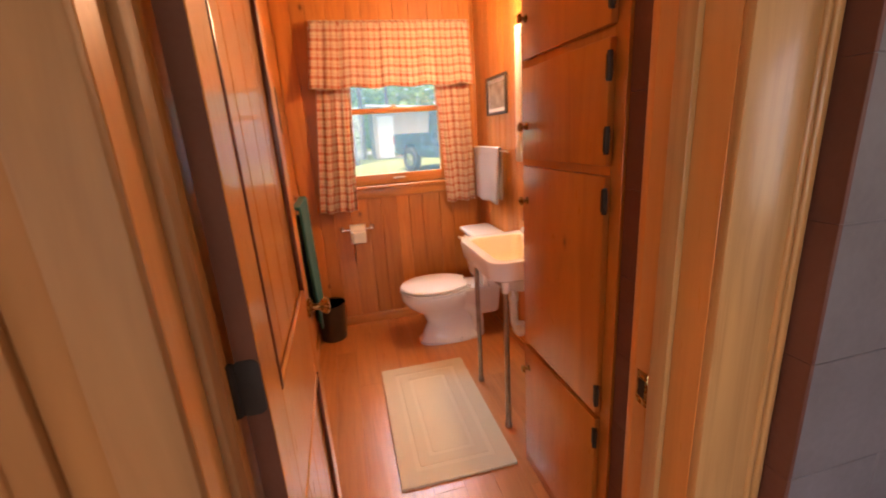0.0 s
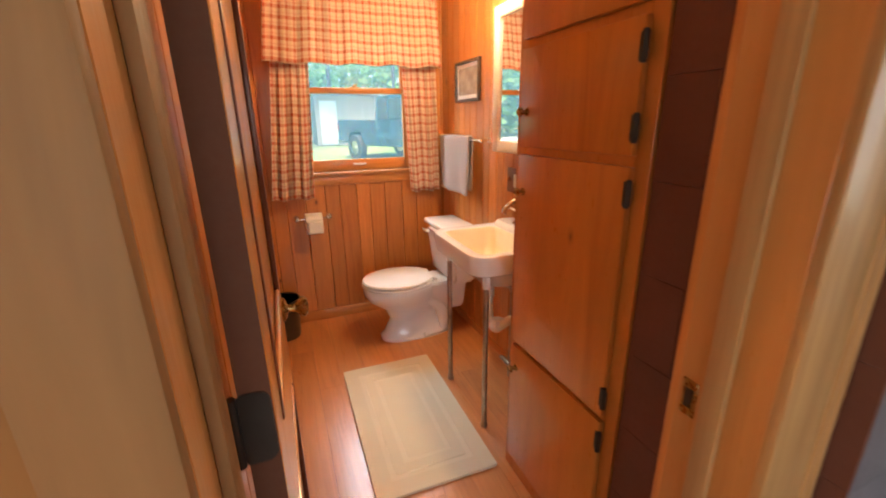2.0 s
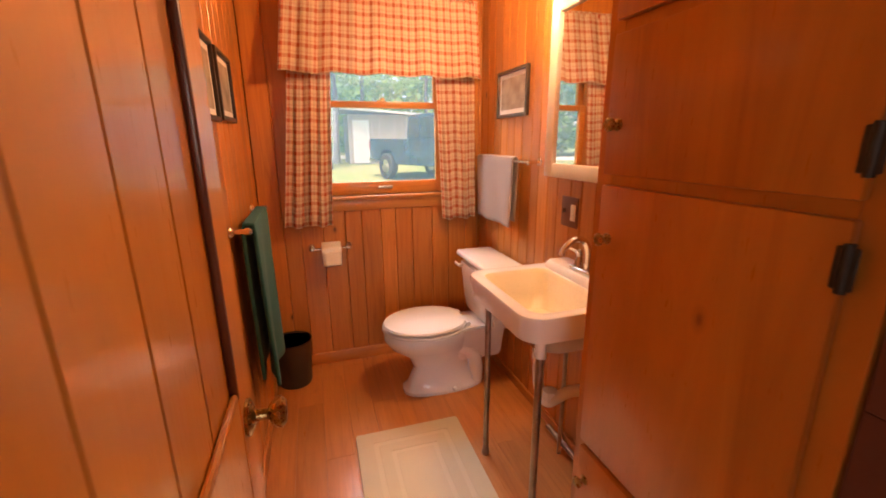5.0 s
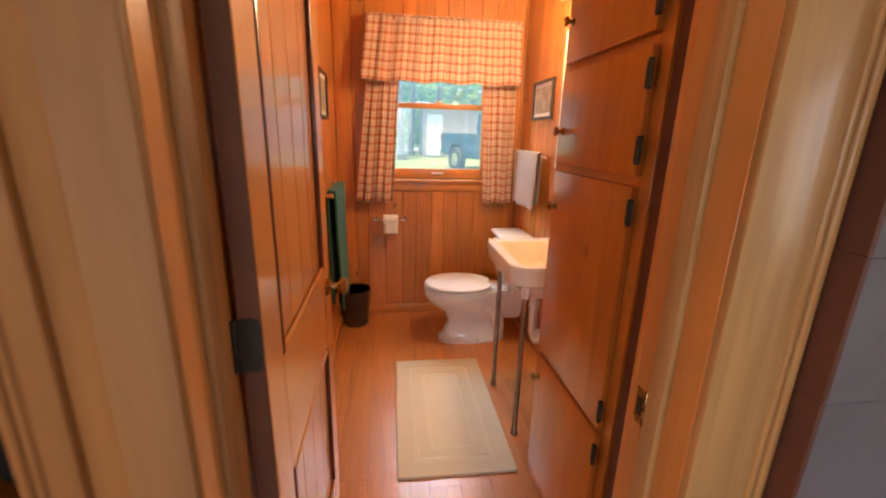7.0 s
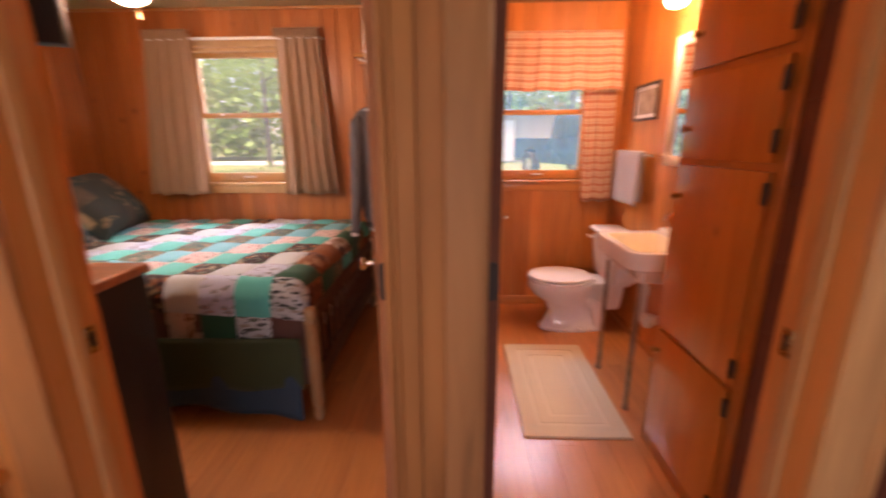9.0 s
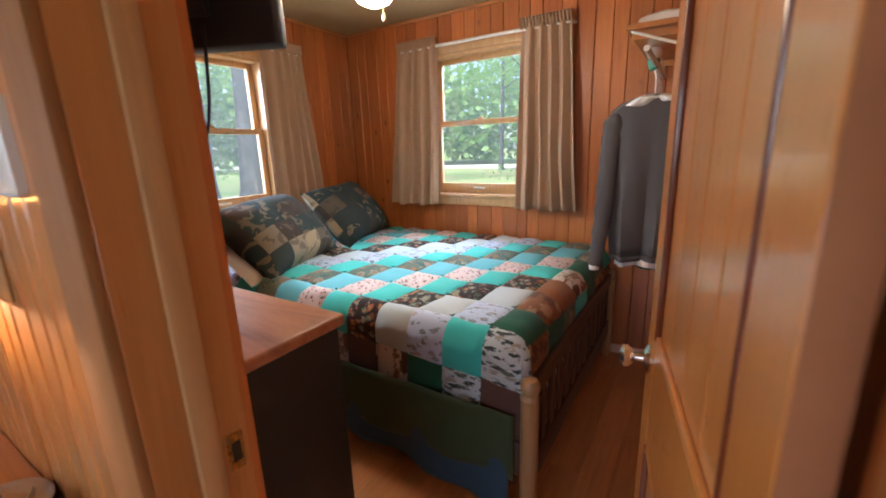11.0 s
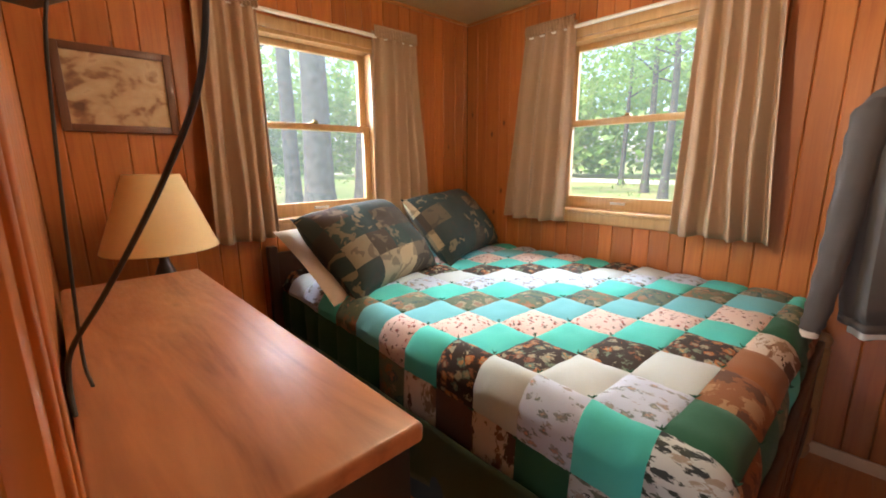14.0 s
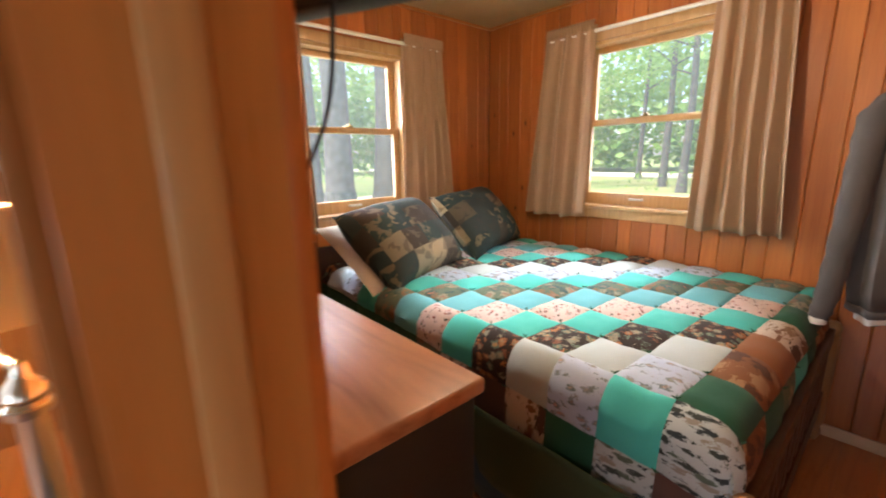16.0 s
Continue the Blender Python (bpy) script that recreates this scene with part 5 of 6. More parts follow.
def quilt_point(s, v, lift):
    """Cloth coordinates to the bed: s along the bed, v across it."""
    sk = s + 0.045 * (v - 1.9)
    vk = v - 0.05 * (s + 1.9)
    over_x, down_x = bend(sk - (BX1 - 0.085), 0.085)
    over_y, down_y = bend(BY0 + 0.075 - vk, 0.085)
    lump = 0.008 * noise.noise((s * 3.1, v * 3.3, 0.3)) + 0.006 * noise.noise((s * 9.0, v * 8.0, 4.0)) + 0.0035 * noise.noise((s * 30.0 + v * 12.0, v * 17.0, 7.0))
    down = math.hypot(down_x, down_y) if down_x and down_y else down_x + down_y
    x, y, z = BX1 - 0.085 + over_x, BY0 + 0.075 - over_y, BZ - down + lump
    if down_y > 0.06:
        y -= lift + 0.018 * noise.noise((s * 4.5, 0, 0)) * min(1, down_y * 4) + 0.006
    elif down_x > 0.06:
        x += lift + 0.012 * noise.noise((0, v * 4.5, 1)) * min(1, down_x * 4)
    else:
        z += lift
    return Vector((max(x, -3.05), min(y, 2.9), max(z, 0.2)))


for i in range(0, 14):
    for j in range(-2, 7):
        kind = KINDS.get(i - j, "camo")
        if i - j == 12 and j == -1:
            kind = "teal"
        if i >= 12 and j >= 1:
            kind = FOOT[(j + 3 * (i - 12)) % len(FOOT)]
        if j == -2:
            kind = LOW.get(i, "green")
        if j == -1 and i >= 12:
            kind = "trout"
        s0, v0 = QX0 + i * CELL_X, QY0 + j * CELL_Y
        hv = CELL_Y * (1.15 if j == -2 else 1.0)

        def f(u, v, s0=s0, v0=v0, hv=hv):
            puff = 0.015 * (1 - (2 * u - 1) ** 4) * (1 - (2 * v - 1) ** 4)
            return quilt_point(s0 + u * CELL_X, v0 + CELL_Y - (1 - v) * hv, puff)

        part("patch", sheet(B(), f, 10, 10), QUILT[kind], quilt)
knots = B()
for i in range(2, 14):
    for j in range(-1, 7):
        p = quilt_point(QX0 + i * CELL_X, QY0 + j * CELL_Y, 0.004)
        for a in (0.4, 2.3, 4.1):
            tube(knots, [p, p + Vector((0.011 * math.cos(a + i), 0.011 * math.sin(a + j), 0.007))], [0.0028, 0.0012], 5)
tagged(part("yarn_tie_rest", knots, QUILT["green"], quilt), kind="stuff")


def pillow(name, m, w, h, d, mat, label, seed):
    """A plump cushion with pinched corners and creases; local x wide, y high, z deep."""
    bm = B()
    n = 22
    for side in (1, -1):
        def f(u, v, side=side):
            a, b = 2 * u - 1, 2 * v - 1
            pinch = 1 - 0.07 * (1 - abs(a) ** 2) * abs(b) ** 6 - 0.0
            bulge = max(0.0, (1 - abs(a) ** 3.2)) ** 0.62 * max(0.0, (1 - abs(b) ** 3.2)) ** 0.62
            crease = 0.012 * noise.noise((a * 3 + seed, b * 3, side)) * bulge + 0.006 * noise.noise((a * 8 + seed, b * 8, side * 3.0)) * bulge
            x = a * w / 2 * (1 - 0.06 * (1 - a * a) * 0 - 0.05 * (1 - b * b) * abs(a) ** 5)
            y = b * h / 2 * (1 - 0.06 * (1 - a * a) * abs(b) ** 5) * pinch
            return m @ Vector((x, y, side * (d / 2 * bulge + 0.004) + crease))

        sheet(bm, f, n, n, lambda u, v: (u * w + seed, v * h + seed))
    bmesh.ops.remove_doubles(bm, verts=bm.verts[:], dist=0.0085)
    return tagged(part(name, bm, mat), label, "pillow", "bed pillows")


def leaning(x, y, z, lean, turn, roll=0):
    return Matrix.Translation((x, y, z)) @ Matrix.Rotation(radians(turn), 4, "Z") @ Matrix.Rotation(radians(90 - lean), 4, "X") @ Matrix.Rotation(radians(roll), 4, "Z")


pillow("pillow", leaning(-2.63, 1.70, 0.925, 48, 101, 5), 0.66, 0.54, 0.30, PILLOW, "dark green and tan patchwork pillow leaning at the bed's head", 1.0)
pillow("pillow", leaning(-2.76, 2.45, 0.945, 42, 103, 3), 0.70, 0.52, 0.26, PILLOW, "dark green and tan patchwork pillow in the bed's corner", 7.0)
pillow("pillow", leaning(-2.72, 1.64, 0.86, 58, 98, 0), 0.62, 0.56, 0.12, cloth("ivory_pillow_cotton", (0.50, 0.43, 0.35), vary=0.12), "plain ivory pillow behind the patchwork pillow", 3.0)

# dresser
DX0, DX1, DY0, DY1, DZ = -2.415, -1.232, 0.50, 0.834, 0.955
dres = thing("dresser", (-1.83, 0.67, 0), "black dresser with a brown wood top against the wall", "dresser")
part("carcass", box(B(), DX0, DX1, DY0, DY1, 0.05, DZ, 0.004, 2), BLACK, dres)
part("plinth", box(B(), DX0 + 0.02, DX1 - 0.02, DY0 + 0.02, DY1 - 0.03, 0, 0.05), BLACK, dres)
part("dresser_top", box(B(), DX0 - 0.012, DX1 + 0.014, DY0 - 0.008, DY1 + 0.016, DZ, DZ + 0.032, 0.009, 3), TOPWOOD, dres, "brown wood-grain top")
for c in range(2):
    for r in range(4):
        x0, z0 = DX0 + 0.02 + c * 0.58, 0.075 + r * 0.218
        d = part("drawer", box(B(), x0, x0 + 0.565, DY1 + 0.0005, DY1 + 0.014, z0, z0 + 0.208, 0.004, 2), BLACK, dres)
        part("drawer_knob", ball(B(), (x0 + 0.295, DY1 + 0.026, z0 + 0.104), 0.013, 12), NICKEL, d)

# nightstand and lamp between dresser and bed
ns = thing("nightstand", (-2.77, 0.78, 0), "small dark wooden nightstand beside the bed", "nightstand")
part("top", box(B(), -3.05, -2.49, 0.52, 1.00, 0.66, 0.685, 0.005, 2), DARKWOOD, ns)
part("body", box(B(), -3.03, -2.51, 0.54, 0.98, 0.10, 0.66, 0.003), DARKWOOD, ns)
for x in (-3.0, -2.54):
    for y in (0.57, 0.95):
        part("leg", box(B(), x - 0.02, x + 0.02, y - 0.02, y + 0.02, 0, 0.10), DARKWOOD, ns)
LX, LY = -2.73, 0.80
tl = thing("table_lamp", (LX, LY, 0.685), "table lamp with a parchment shade and dark turned base", "lamp")
part("lamp_base", lathe(B(), [(0.0001, 0), (0.075, 0), (0.078, 0.012), (0.05, 0.03), (0.03, 0.05), (0.045, 0.10), (0.055, 0.16), (0.035, 0.24), (0.018, 0.28), (0.014, 0.34), (0.0001, 0.345)], Matrix.Translation((LX, LY, 0.685)), 24), DARKWOOD, tl)
part("shade", lathe(B(), [(0.195, 0.335), (0.197, 0.338), (0.092, 0.62), (0.089, 0.62), (0.193, 0.335), (0.195, 0.335)], Matrix.Translation((LX, LY, 0.685)), 40), SHADE, tl, "cone parchment shade")
part("harp", tube(B(), [(LX, LY, 1.02), (LX, LY, 1.29)], 0.005, 8), BRASS, tl)
part("spider", tube(tube(B(), [(LX - 0.09, LY, 1.285), (LX + 0.09, LY, 1.285)], 0.003, 6), [(LX, LY - 0.09, 1.285), (LX, LY + 0.09, 1.285)], 0.003, 6), BRASS, tl)

picture("picture", "y", BED_L, 1, 0.585, 0.985, 1.475, 1.815, BROWNFRAME, TANPAPER, "sepia landscape print in a dark wooden frame", border=0.03, mat_w=0.0001)

# television on a wall arm, seen from behind and below
TVM = Matrix.Translation((-1.635, 0.672, 1.628)) @ Matrix.Rotation(radians(25), 4, "Z")
tv = thing("television", (-1.62, 0.68, 1.655), "black flat television on a wall arm beside the doorway", "television")
for nm, b, mat in (("casing", (-0.36, 0.36, -0.03, 0.028, 0, 0.44), BLACK), ("screen", (-0.345, 0.345, 0.0285, 0.031, 0.018, 0.425), SCREEN), ("back_bulge", (-0.22, 0.22, -0.055, -0.03, 0.06, 0.36), BLACK)):
    bm = box(B(), *b, 0.006 if nm != "screen" else 0.0, 2)
    bm.transform(TVM)
    part(nm, bm, mat, tv)
part("wall_arm", tube(B(), [(-1.7, 0.482, 1.88), (-1.78, 0.56, 1.88), (-1.66, 0.64, 1.88)], 0.016, 8), BLACKIRON, tv)
part("wall_plate", box(B(), -1.76, -1.64, BACK, BACK + 0.012, 1.78, 1.98, 0.004), BLACKIRON, tv)
cable = thing("cable", (-1.3, 0.6, 1.0), "black cable sagging from the television to the dresser", "cable")
part("cord", tube(B(), spline([(-1.40, 0.70, 1.66), (-1.375, 0.68, 1.58), (-1.375, 0.67, 1.49), (-1.385, 0.655, 1.42), (-1.415, 0.622, 1.335), (-1.475, 0.587, 1.25), (-1.54, 0.545, 1.16), (-1.60, 0.505, 1.08), (-1.60, 0.495, 1.03), (-1.57, 0.495, 0.99)]), 0.0038, 8), BLACK, cable)

cable = thing("cable", (-1.7, 0.55, 1.0), "thin black cable hanging down to the dresser", "cable")
part("cord", tube(B(), spline([(-1.74, 0.60, 1.70), (-1.73, 0.553, 1.58), (-1.735, 0.535, 1.40), (-1.72, 0.52, 1.15), (-1.71, 0.515, 1.02), (-1.66, 0.52, 0.9905)]), 0.0028, 8), BLACK, cable)

# ceiling fan
FXY = (-1.66, 1.58)
fan = thing("ceiling_fan", (*FXY, CEILING), "ceiling fan with wooden blades, brass arms and a lit opal bowl", "ceiling fan")
C = Matrix.Translation((*FXY, 0))
part("canopy", lathe(B(), [(0.0001, 2.335), (0.07, 2.335), (0.065, 2.30), (0.02, 2.285), (0.0001, 2.285)][::-1], C), BRASS, fan)
part("motor_housing", lathe(B(), [(0.0001, 2.12), (0.05, 2.12), (0.10, 2.145), (0.125, 2.18), (0.125, 2.235), (0.09, 2.27), (0.03, 2.285), (0.0001, 2.286)], C, 30), BRASS, fan)
for n in range(5):
    a = radians(72 * n + 28)
    turn = C @ Matrix.Rotation(a, 4, "Z") @ Matrix.Translation((0, 0, 2.155)) @ Matrix.Rotation(radians(9), 4, "X")
    bm = loft(B(), [rounded(0.17, 0.60, -0.062, 0.062, z, 0.035) for z in (-0.003, 0.003)])
    bm.transform(turn)
    blade = part("blade", bm, TOPWOOD, fan)
    bm = box(B(), 0.09, 0.24, -0.018, 0.018, 0.004, 0.010, 0.003)
    bm.transform(turn)
    part("blade_arm", bm, BRASS, blade)
part("light_fitter", lathe(B(), [(0.0001, 2.055), (0.07, 2.055), (0.075, 2.075), (0.045, 2.12), (0.0001, 2.12)], C), BRASS, fan)
g = part("light_bowl", lathe(B(), [(0.0001, 1.955), (0.03, 1.958), (0.065, 1.975), (0.088, 2.005), (0.092, 2.035), (0.075, 2.058), (0.0001, 2.058)], C, 30), GLOBE, fan, "lit opal glass bowl")
g.visible_shadow = False
chain = part("pull_chain", cyl(B(), (FXY[0] + 0.03, FXY[1] + 0.02, 1.93), (FXY[0] + 0.03, FXY[1] + 0.02, 2.06), 0.0015, seg=6), BRASS, fan)
part("pull_bob", lathe(B(), [(0.0001, 0), (0.007, 0.004), (0.009, 0.016), (0.004, 0.03), (0.0001, 0.032)], Matrix.Translation((FXY[0] + 0.03, FXY[1] + 0.02, 1.90)), 12), OAK, chain)

# clothes shelf on the partition, with hangers
shelf = thing("clothes_shelf", (-0.62, 2.5, 1.93), "brown wooden shelf with a hanging rod on the partition", "shelf")
part("board", box(B(), -0.78, BED_R, 2.05, FAR, 1.82, 1.84, 0.003), PINE_Y, shelf)
for y in (2.1, 2.85):
    part("bracket", box(box(B(), -0.76, BED_R, y - 0.01, y + 0.01, 1.79, 1.82), BED_R - 0.02, BED_R, y - 0.01, y + 0.01, 1.62, 1.79), PINE_X, shelf)
part("rod", cyl(B(), (-0.70, 2.05, 1.745), (-0.70, FAR, 1.745), 0.012), WPAINT, shelf)
fc = pillow("folded_cloth", Matrix.Translation((-0.63, 2.32, 1.872)), 0.24, 0.36, 0.075, WCOTTON, "folded white cloth lying on the clothes shelf", 5.0)
fc["category"], fc["group"] = "cloth", "shelf linen"


def hanger(name, y, x, mat, r, label, z=1.845):
    t = thing(name, (x, y, z), label, "hanger", "clothes hangers")
    hook = spline([(x + 0.012, y, z - 0.005), (x + 0.017, y, z + 0.012), (x, y, z + 0.021), (x - 0.019, y, z + 0.008), (x - 0.012, y, z - 0.025), (x, y, z - 0.075), (x, y, z - 0.17)], 4)
    part("hook", tube(B(), hook, min(r, 0.0035), 8), mat, t)
    arm = spline([(x, y, z - 0.165), (x - 0.09, y, z - 0.20), (x - 0.20, y, z - 0.27)], 5)
    arm2 = [Vector((2 * x - p.x, p.y, p.z)) for p in arm]
    bm = tube(B(), arm, r, 8)
    tube(bm, arm2, r, 8)
    part("shoulder_arm", bm, mat, t)
    part("bar", tube(B(), [(x - 0.20, y, z - 0.27), (x + 0.20, y, z - 0.27)], r * 0.8, 8), mat, t)
    return t


hanger("coat_hanger", 2.50, -0.70, PLASTIC, 0.007, "white plastic hanger holding the sweater", 1.757)
for y in (2.62, 2.68, 2.78):
    hanger("coat_hanger", y, -0.70, STEEL, 0.0022, "empty wire hanger on the rod", 1.757)

# grey sweater over a pale shirt
sweater = thing("sweater", (-0.70, 2.5, 0.74), "charcoal knit sweater over a white shirt on a hanger", "sweater")


def garment(x0s, x1s, zs, thick_, y, seed, folds):
    """A body of cloth lofted from level rings; folds ripple its front and back."""
    rings_ = []
    n = 48
    for a, b, z in zip(x0s, x1s, zs):
        ring, cx, hw = [], (a + b) / 2, (b - a) / 2
        t_ = (zs[0] - z) / (zs[0] - zs[-1])
        for i in range(n):
            ang = 2 * math.pi * i / n
            c, s2 = math.cos(ang), math.sin(ang)
            rip = 0.019 * t_ * math.sin(folds * c * 2.6 + seed + t_ * 1.5) + 0.009 * t_ * math.sin(folds * c * 5.7 + 2 * seed)
            ring.append(Vector((cx + hw * math.copysign(abs(c) ** 0.8, c), y + thick_ * (0.35 + 0.65 * min(1, t_ * 3)) * s2 + rip, z + 0.008 * t_ * math.sin(4 * c + seed))))
        rings_.append(ring)
    return rings_


Y = 2.5
zs = [1.612, 1.598, 1.578, 1.552, 1.52, 1.46, 1.38, 1.25, 1.10, 0.95, 0.86, 0.805]
half = [0.045, 0.10, 0.15, 0.188, 0.206, 0.207, 0.198, 0.188, 0.182, 0.178, 0.172, 0.164]
body_rings = garment([-0.70 - h for h in half], [-0.70 + h for h in half], zs, 0.05, Y, 0.6, 3.2)
part("knit_body", loft(B(), body_rings, caps=False), GREYKNIT, sweater, thick=0.004)
part("hem", loft(B(), [[p + Vector((0, 0, dz)) for p in body_rings[-1]] for dz in (0.0, -0.03)], caps=False), GREYKNIT, sweater, thick=0.006)
for s, sx in ((-1, -0.875), (1, -0.525)):
    pts = [(sx - s * 0.012, Y, 1.535), (sx + s * 0.004, Y - 0.008, 1.46), (sx + s * 0.012, Y - 0.02, 1.33), (sx + s * 0.022, Y - 0.035, 1.12), (sx + s * 0.032, Y - 0.045, 0.95), (sx + s * 0.045, Y - 0.05, 0.80), (sx + s * 0.055, Y - 0.05, 0.735)]
    line = spline(pts, 5)
    rad = [min(0.022 + 0.011 * n, 0.058 - 0.026 * n / (len(line) - 1)) + 0.003 * math.sin(n * 1.9) for n in range(len(line))]
    bm = tube(B(), line, rad, 16)
    for n, v in enumerate(bm.verts):
        c = line[n // 16].y
        v.co.y = c + (v.co.y - c) * 0.62 + 0.004 * math.sin(v.co.z * 40)
    sl = part("sleeve", bm, GREYKNIT, sweater)
    part("shirt_cuff", tube(B(), [pts[-1], (pts[-1][0], pts[-1][1], 0.712)], 0.028, 14), WCOTTON, sl, "white shirt cuff")
line = spline([(-0.515, Y + 0.035, 1.54), (-0.478, Y + 0.04, 1.46), (-0.462, Y + 0.04, 1.2), (-0.46, Y + 0.035, 0.95), (-0.465, Y + 0.03, 0.76)], 5)
part("shirt_sleeve", tube(B(), line, [0.018 + 0.012 * math.sin(math.pi * n / len(line)) for n in range(len(line))], 12), WCOTTON, sweater, "white shirt sleeve behind the knit one")
shirt_rings = garment([-0.74, -0.79, -0.84], [-0.66, -0.61, -0.56], [1.615, 1.60, 1.57], 0.03, Y, 0.2, 2.0)
part("shirt_collar", loft(B(), shirt_rings, caps=False), WCOTTON, sweater, "white shirt collar", thick=0.004)
tails = garment([-0.84, -0.835], [-0.56, -0.565], [0.84, 0.745], 0.05, Y + 0.01, 1.6, 3.0)
part("shirt_tail", loft(B(), tails, caps=False), WCOTTON, sweater, "white shirt tail", thick=0.003)
lower = garment([-0.80, -0.80], [-0.60, -0.60], [0.84, 0.735], 0.045, Y + 0.03, 2.6, 3.0)
part("dark_tail", loft(B(), lower, caps=False), DGREEN, sweater, "dark green shirt tail", thick=0.003)
cover = thing("hanger_cover", (-0.715, 2.47, 1.76), "white and green knitted cover on the hanging rod", "cover")
for nm, mat, z, r in (("knit_top", WCOTTON, 1.80, 0.036), ("knit_foot", cloth("sea_green_knit", (0.10, 0.30, 0.20)), 1.755, 0.030)):
    lump = part(nm, ball(B(), (-0.715, 2.47, z), r, 20, (0.9, 0.8, 1.25)), mat, cover)
    for v in lump.data.vertices:
        v.co += v.normal * 0.007 * noise.noise(v.co * 45)
cordline = thing("clothes_line", (-0.5, 2.2, 1.9), "thin white cord slung below the clothes shelf", "cord")
part("cord", tube(B(), spline([(-0.76, 2.06, 1.815), (-0.62, 2.06, 1.76), (-0.475, 2.06, 1.71)]), 0.006, 8), WPAINT, cordline)

# front room -----------------------------------------------------------------
# low chest with lamp, decoy and cap
chest = thing("side_table", (-1.75, 0.0, 0), "low orange pine chest against the panelled wall", "side table")
part("top", box(B(), -2.25, -1.245, -0.22, FRONT - 0.001, 0.615, 0.645, 0.006, 2), wood("orange_chest_pine", (0.52, 0.18, 0.03), (0.72, 0.29, 0.055), along="x", knots=0.4, rough=0.35), chest)
part("body", box(B(), -2.22, -1.27, -0.19, FRONT - 0.003, 0.06, 0.615, 0.004), CABINET, chest)
for c in range(2):
    z0 = 0.09 + c * 0.26
    d = part("drawer", box(B(), -2.19, -1.30, -0.206, -0.1905, z0, z0 + 0.245, 0.004, 2), CABINET, chest)
    for x in (-2.0, -1.5):
        part("drawer_knob", ball(B(), (x, -0.218, z0 + 0.12), 0.014, 12), BRASS, d)
for x in (-2.19, -1.30):
    for y in (-0.16, 0.31):
        part("foot", box(B(), x - 0.025, x + 0.025, y - 0.025, y + 0.025, 0, 0.06), CABINET, chest)
DLX, DLY, TZ = -1.672, 0.238, 0.645
dl = thing("desk_lamp", (DLX, DLY, TZ), "brushed nickel swing-arm lamp with a cream shade, lit", "lamp")
D = Matrix.Translation((DLX, DLY, TZ))
part("lamp_foot", lathe(B(), [(0.0001, 0), (0.098, 0), (0.10, 0.03), (0.094, 0.036), (0.070, 0.04), (0.066, 0.052), (0.048, 0.058), (0.028, 0.064), (0.0001, 0.066)], D, 36), NICKEL, dl)
part("column", cyl(B(), (DLX, DLY, TZ + 0.06), (DLX, DLY, TZ + 0.335), 0.0215, seg=24), NICKEL, dl)
part("collar", lathe(B(), [(0.0215, 0.325), (0.030, 0.33), (0.033, 0.345), (0.026, 0.355), (0.031, 0.365), (0.027, 0.38), (0.014, 0.395), (0.010, 0.42), (0.0001, 0.424)], D, 24), NICKEL, dl)
part("swing_arm", cyl(B(), (DLX, DLY, TZ + 0.405), (DLX - 0.17, DLY - 0.05, TZ + 0.395), 0.008), NICKEL, dl)
part("arm_joint", cyl(B(), (DLX - 0.17, DLY - 0.05, TZ + 0.37), (DLX - 0.17, DLY - 0.05, TZ + 0.43), 0.013), NICKEL, dl)
S = Matrix.Translation((DLX - 0.17, DLY - 0.05, TZ))
part("shade", lathe(B(), [(0.165, 0.47), (0.167, 0.474), (0.085, 0.66), (0.082, 0.66), (0.163, 0.474), (0.165, 0.47)], S, 36), SHADE, dl, "cream lampshade")
bulb = part("bulb", ball(B(), (DLX - 0.17, DLY - 0.05, TZ + 0.49), 0.03, 16), GLOBE, dl)
bulb.visible_shadow = False
part("socket", cyl(B(), (DLX - 0.17, DLY - 0.05, TZ + 0.42), (DLX - 0.17, DLY - 0.05, TZ + 0.462), 0.012), BRASS, dl)

DUCK = printed("speckled_feather_paint", (0.05, 0.05, 0.045), [(0.48, 0.44, 0.36), (0.34, 0.31, 0.25), (0.16, 0.15, 0.13)], 110.0, 0.46)
decoy = tagged(part("bird_decoy", B(), DUCK), "carved speckled black and white bird decoy on the chest", "figurine")
bm = B()
M0 = Matrix.Translation((-1.425, 0.272, TZ)) @ Matrix.Rotation(radians(8), 4, "Z") @ Matrix.Diagonal((1.3, 1.1, 1.05, 1))
body = [(-0.10, 0.012, 0.055), (-0.085, 0.038, 0.05), (-0.04, 0.056, 0.048), (0.01, 0.06, 0.05), (0.06, 0.05, 0.05), (0.085, 0.034, 0.05), (0.1, 0.008, 0.05)]
rings_ = []
for x, r, z in body:
    rings_.append([M0 @ Vector((x, r * math.cos(a), max(0.002, z + 0.85 * r * math.sin(a)))) for a in (2 * math.pi * n / 18 for n in range(18))])
loft(bm, rings_)
ball(bm, M0 @ Vector((0.05, 0, 0.102)), 0.027, 16, (1.2, 0.85, 0.9))
tube(bm, [M0 @ Vector((0.05, 0, 0.08)), M0 @ Vector((0.04, 0, 0.115))], [0.03, 0.026], 12)
tube(bm, [M0 @ Vector((0.0, 0, 0.118)), M0 @ Vector((-0.055, 0.01, 0.112))], [0.012, 0.002], 10)
bmesh.ops.recalc_face_normals(bm, faces=bm.faces[:])
decoy.data.materials.append(mottled("cream_breast_paint", (0.62, 0.56, 0.44), (0.5, 0.44, 0.33), 0.5, 30.0))
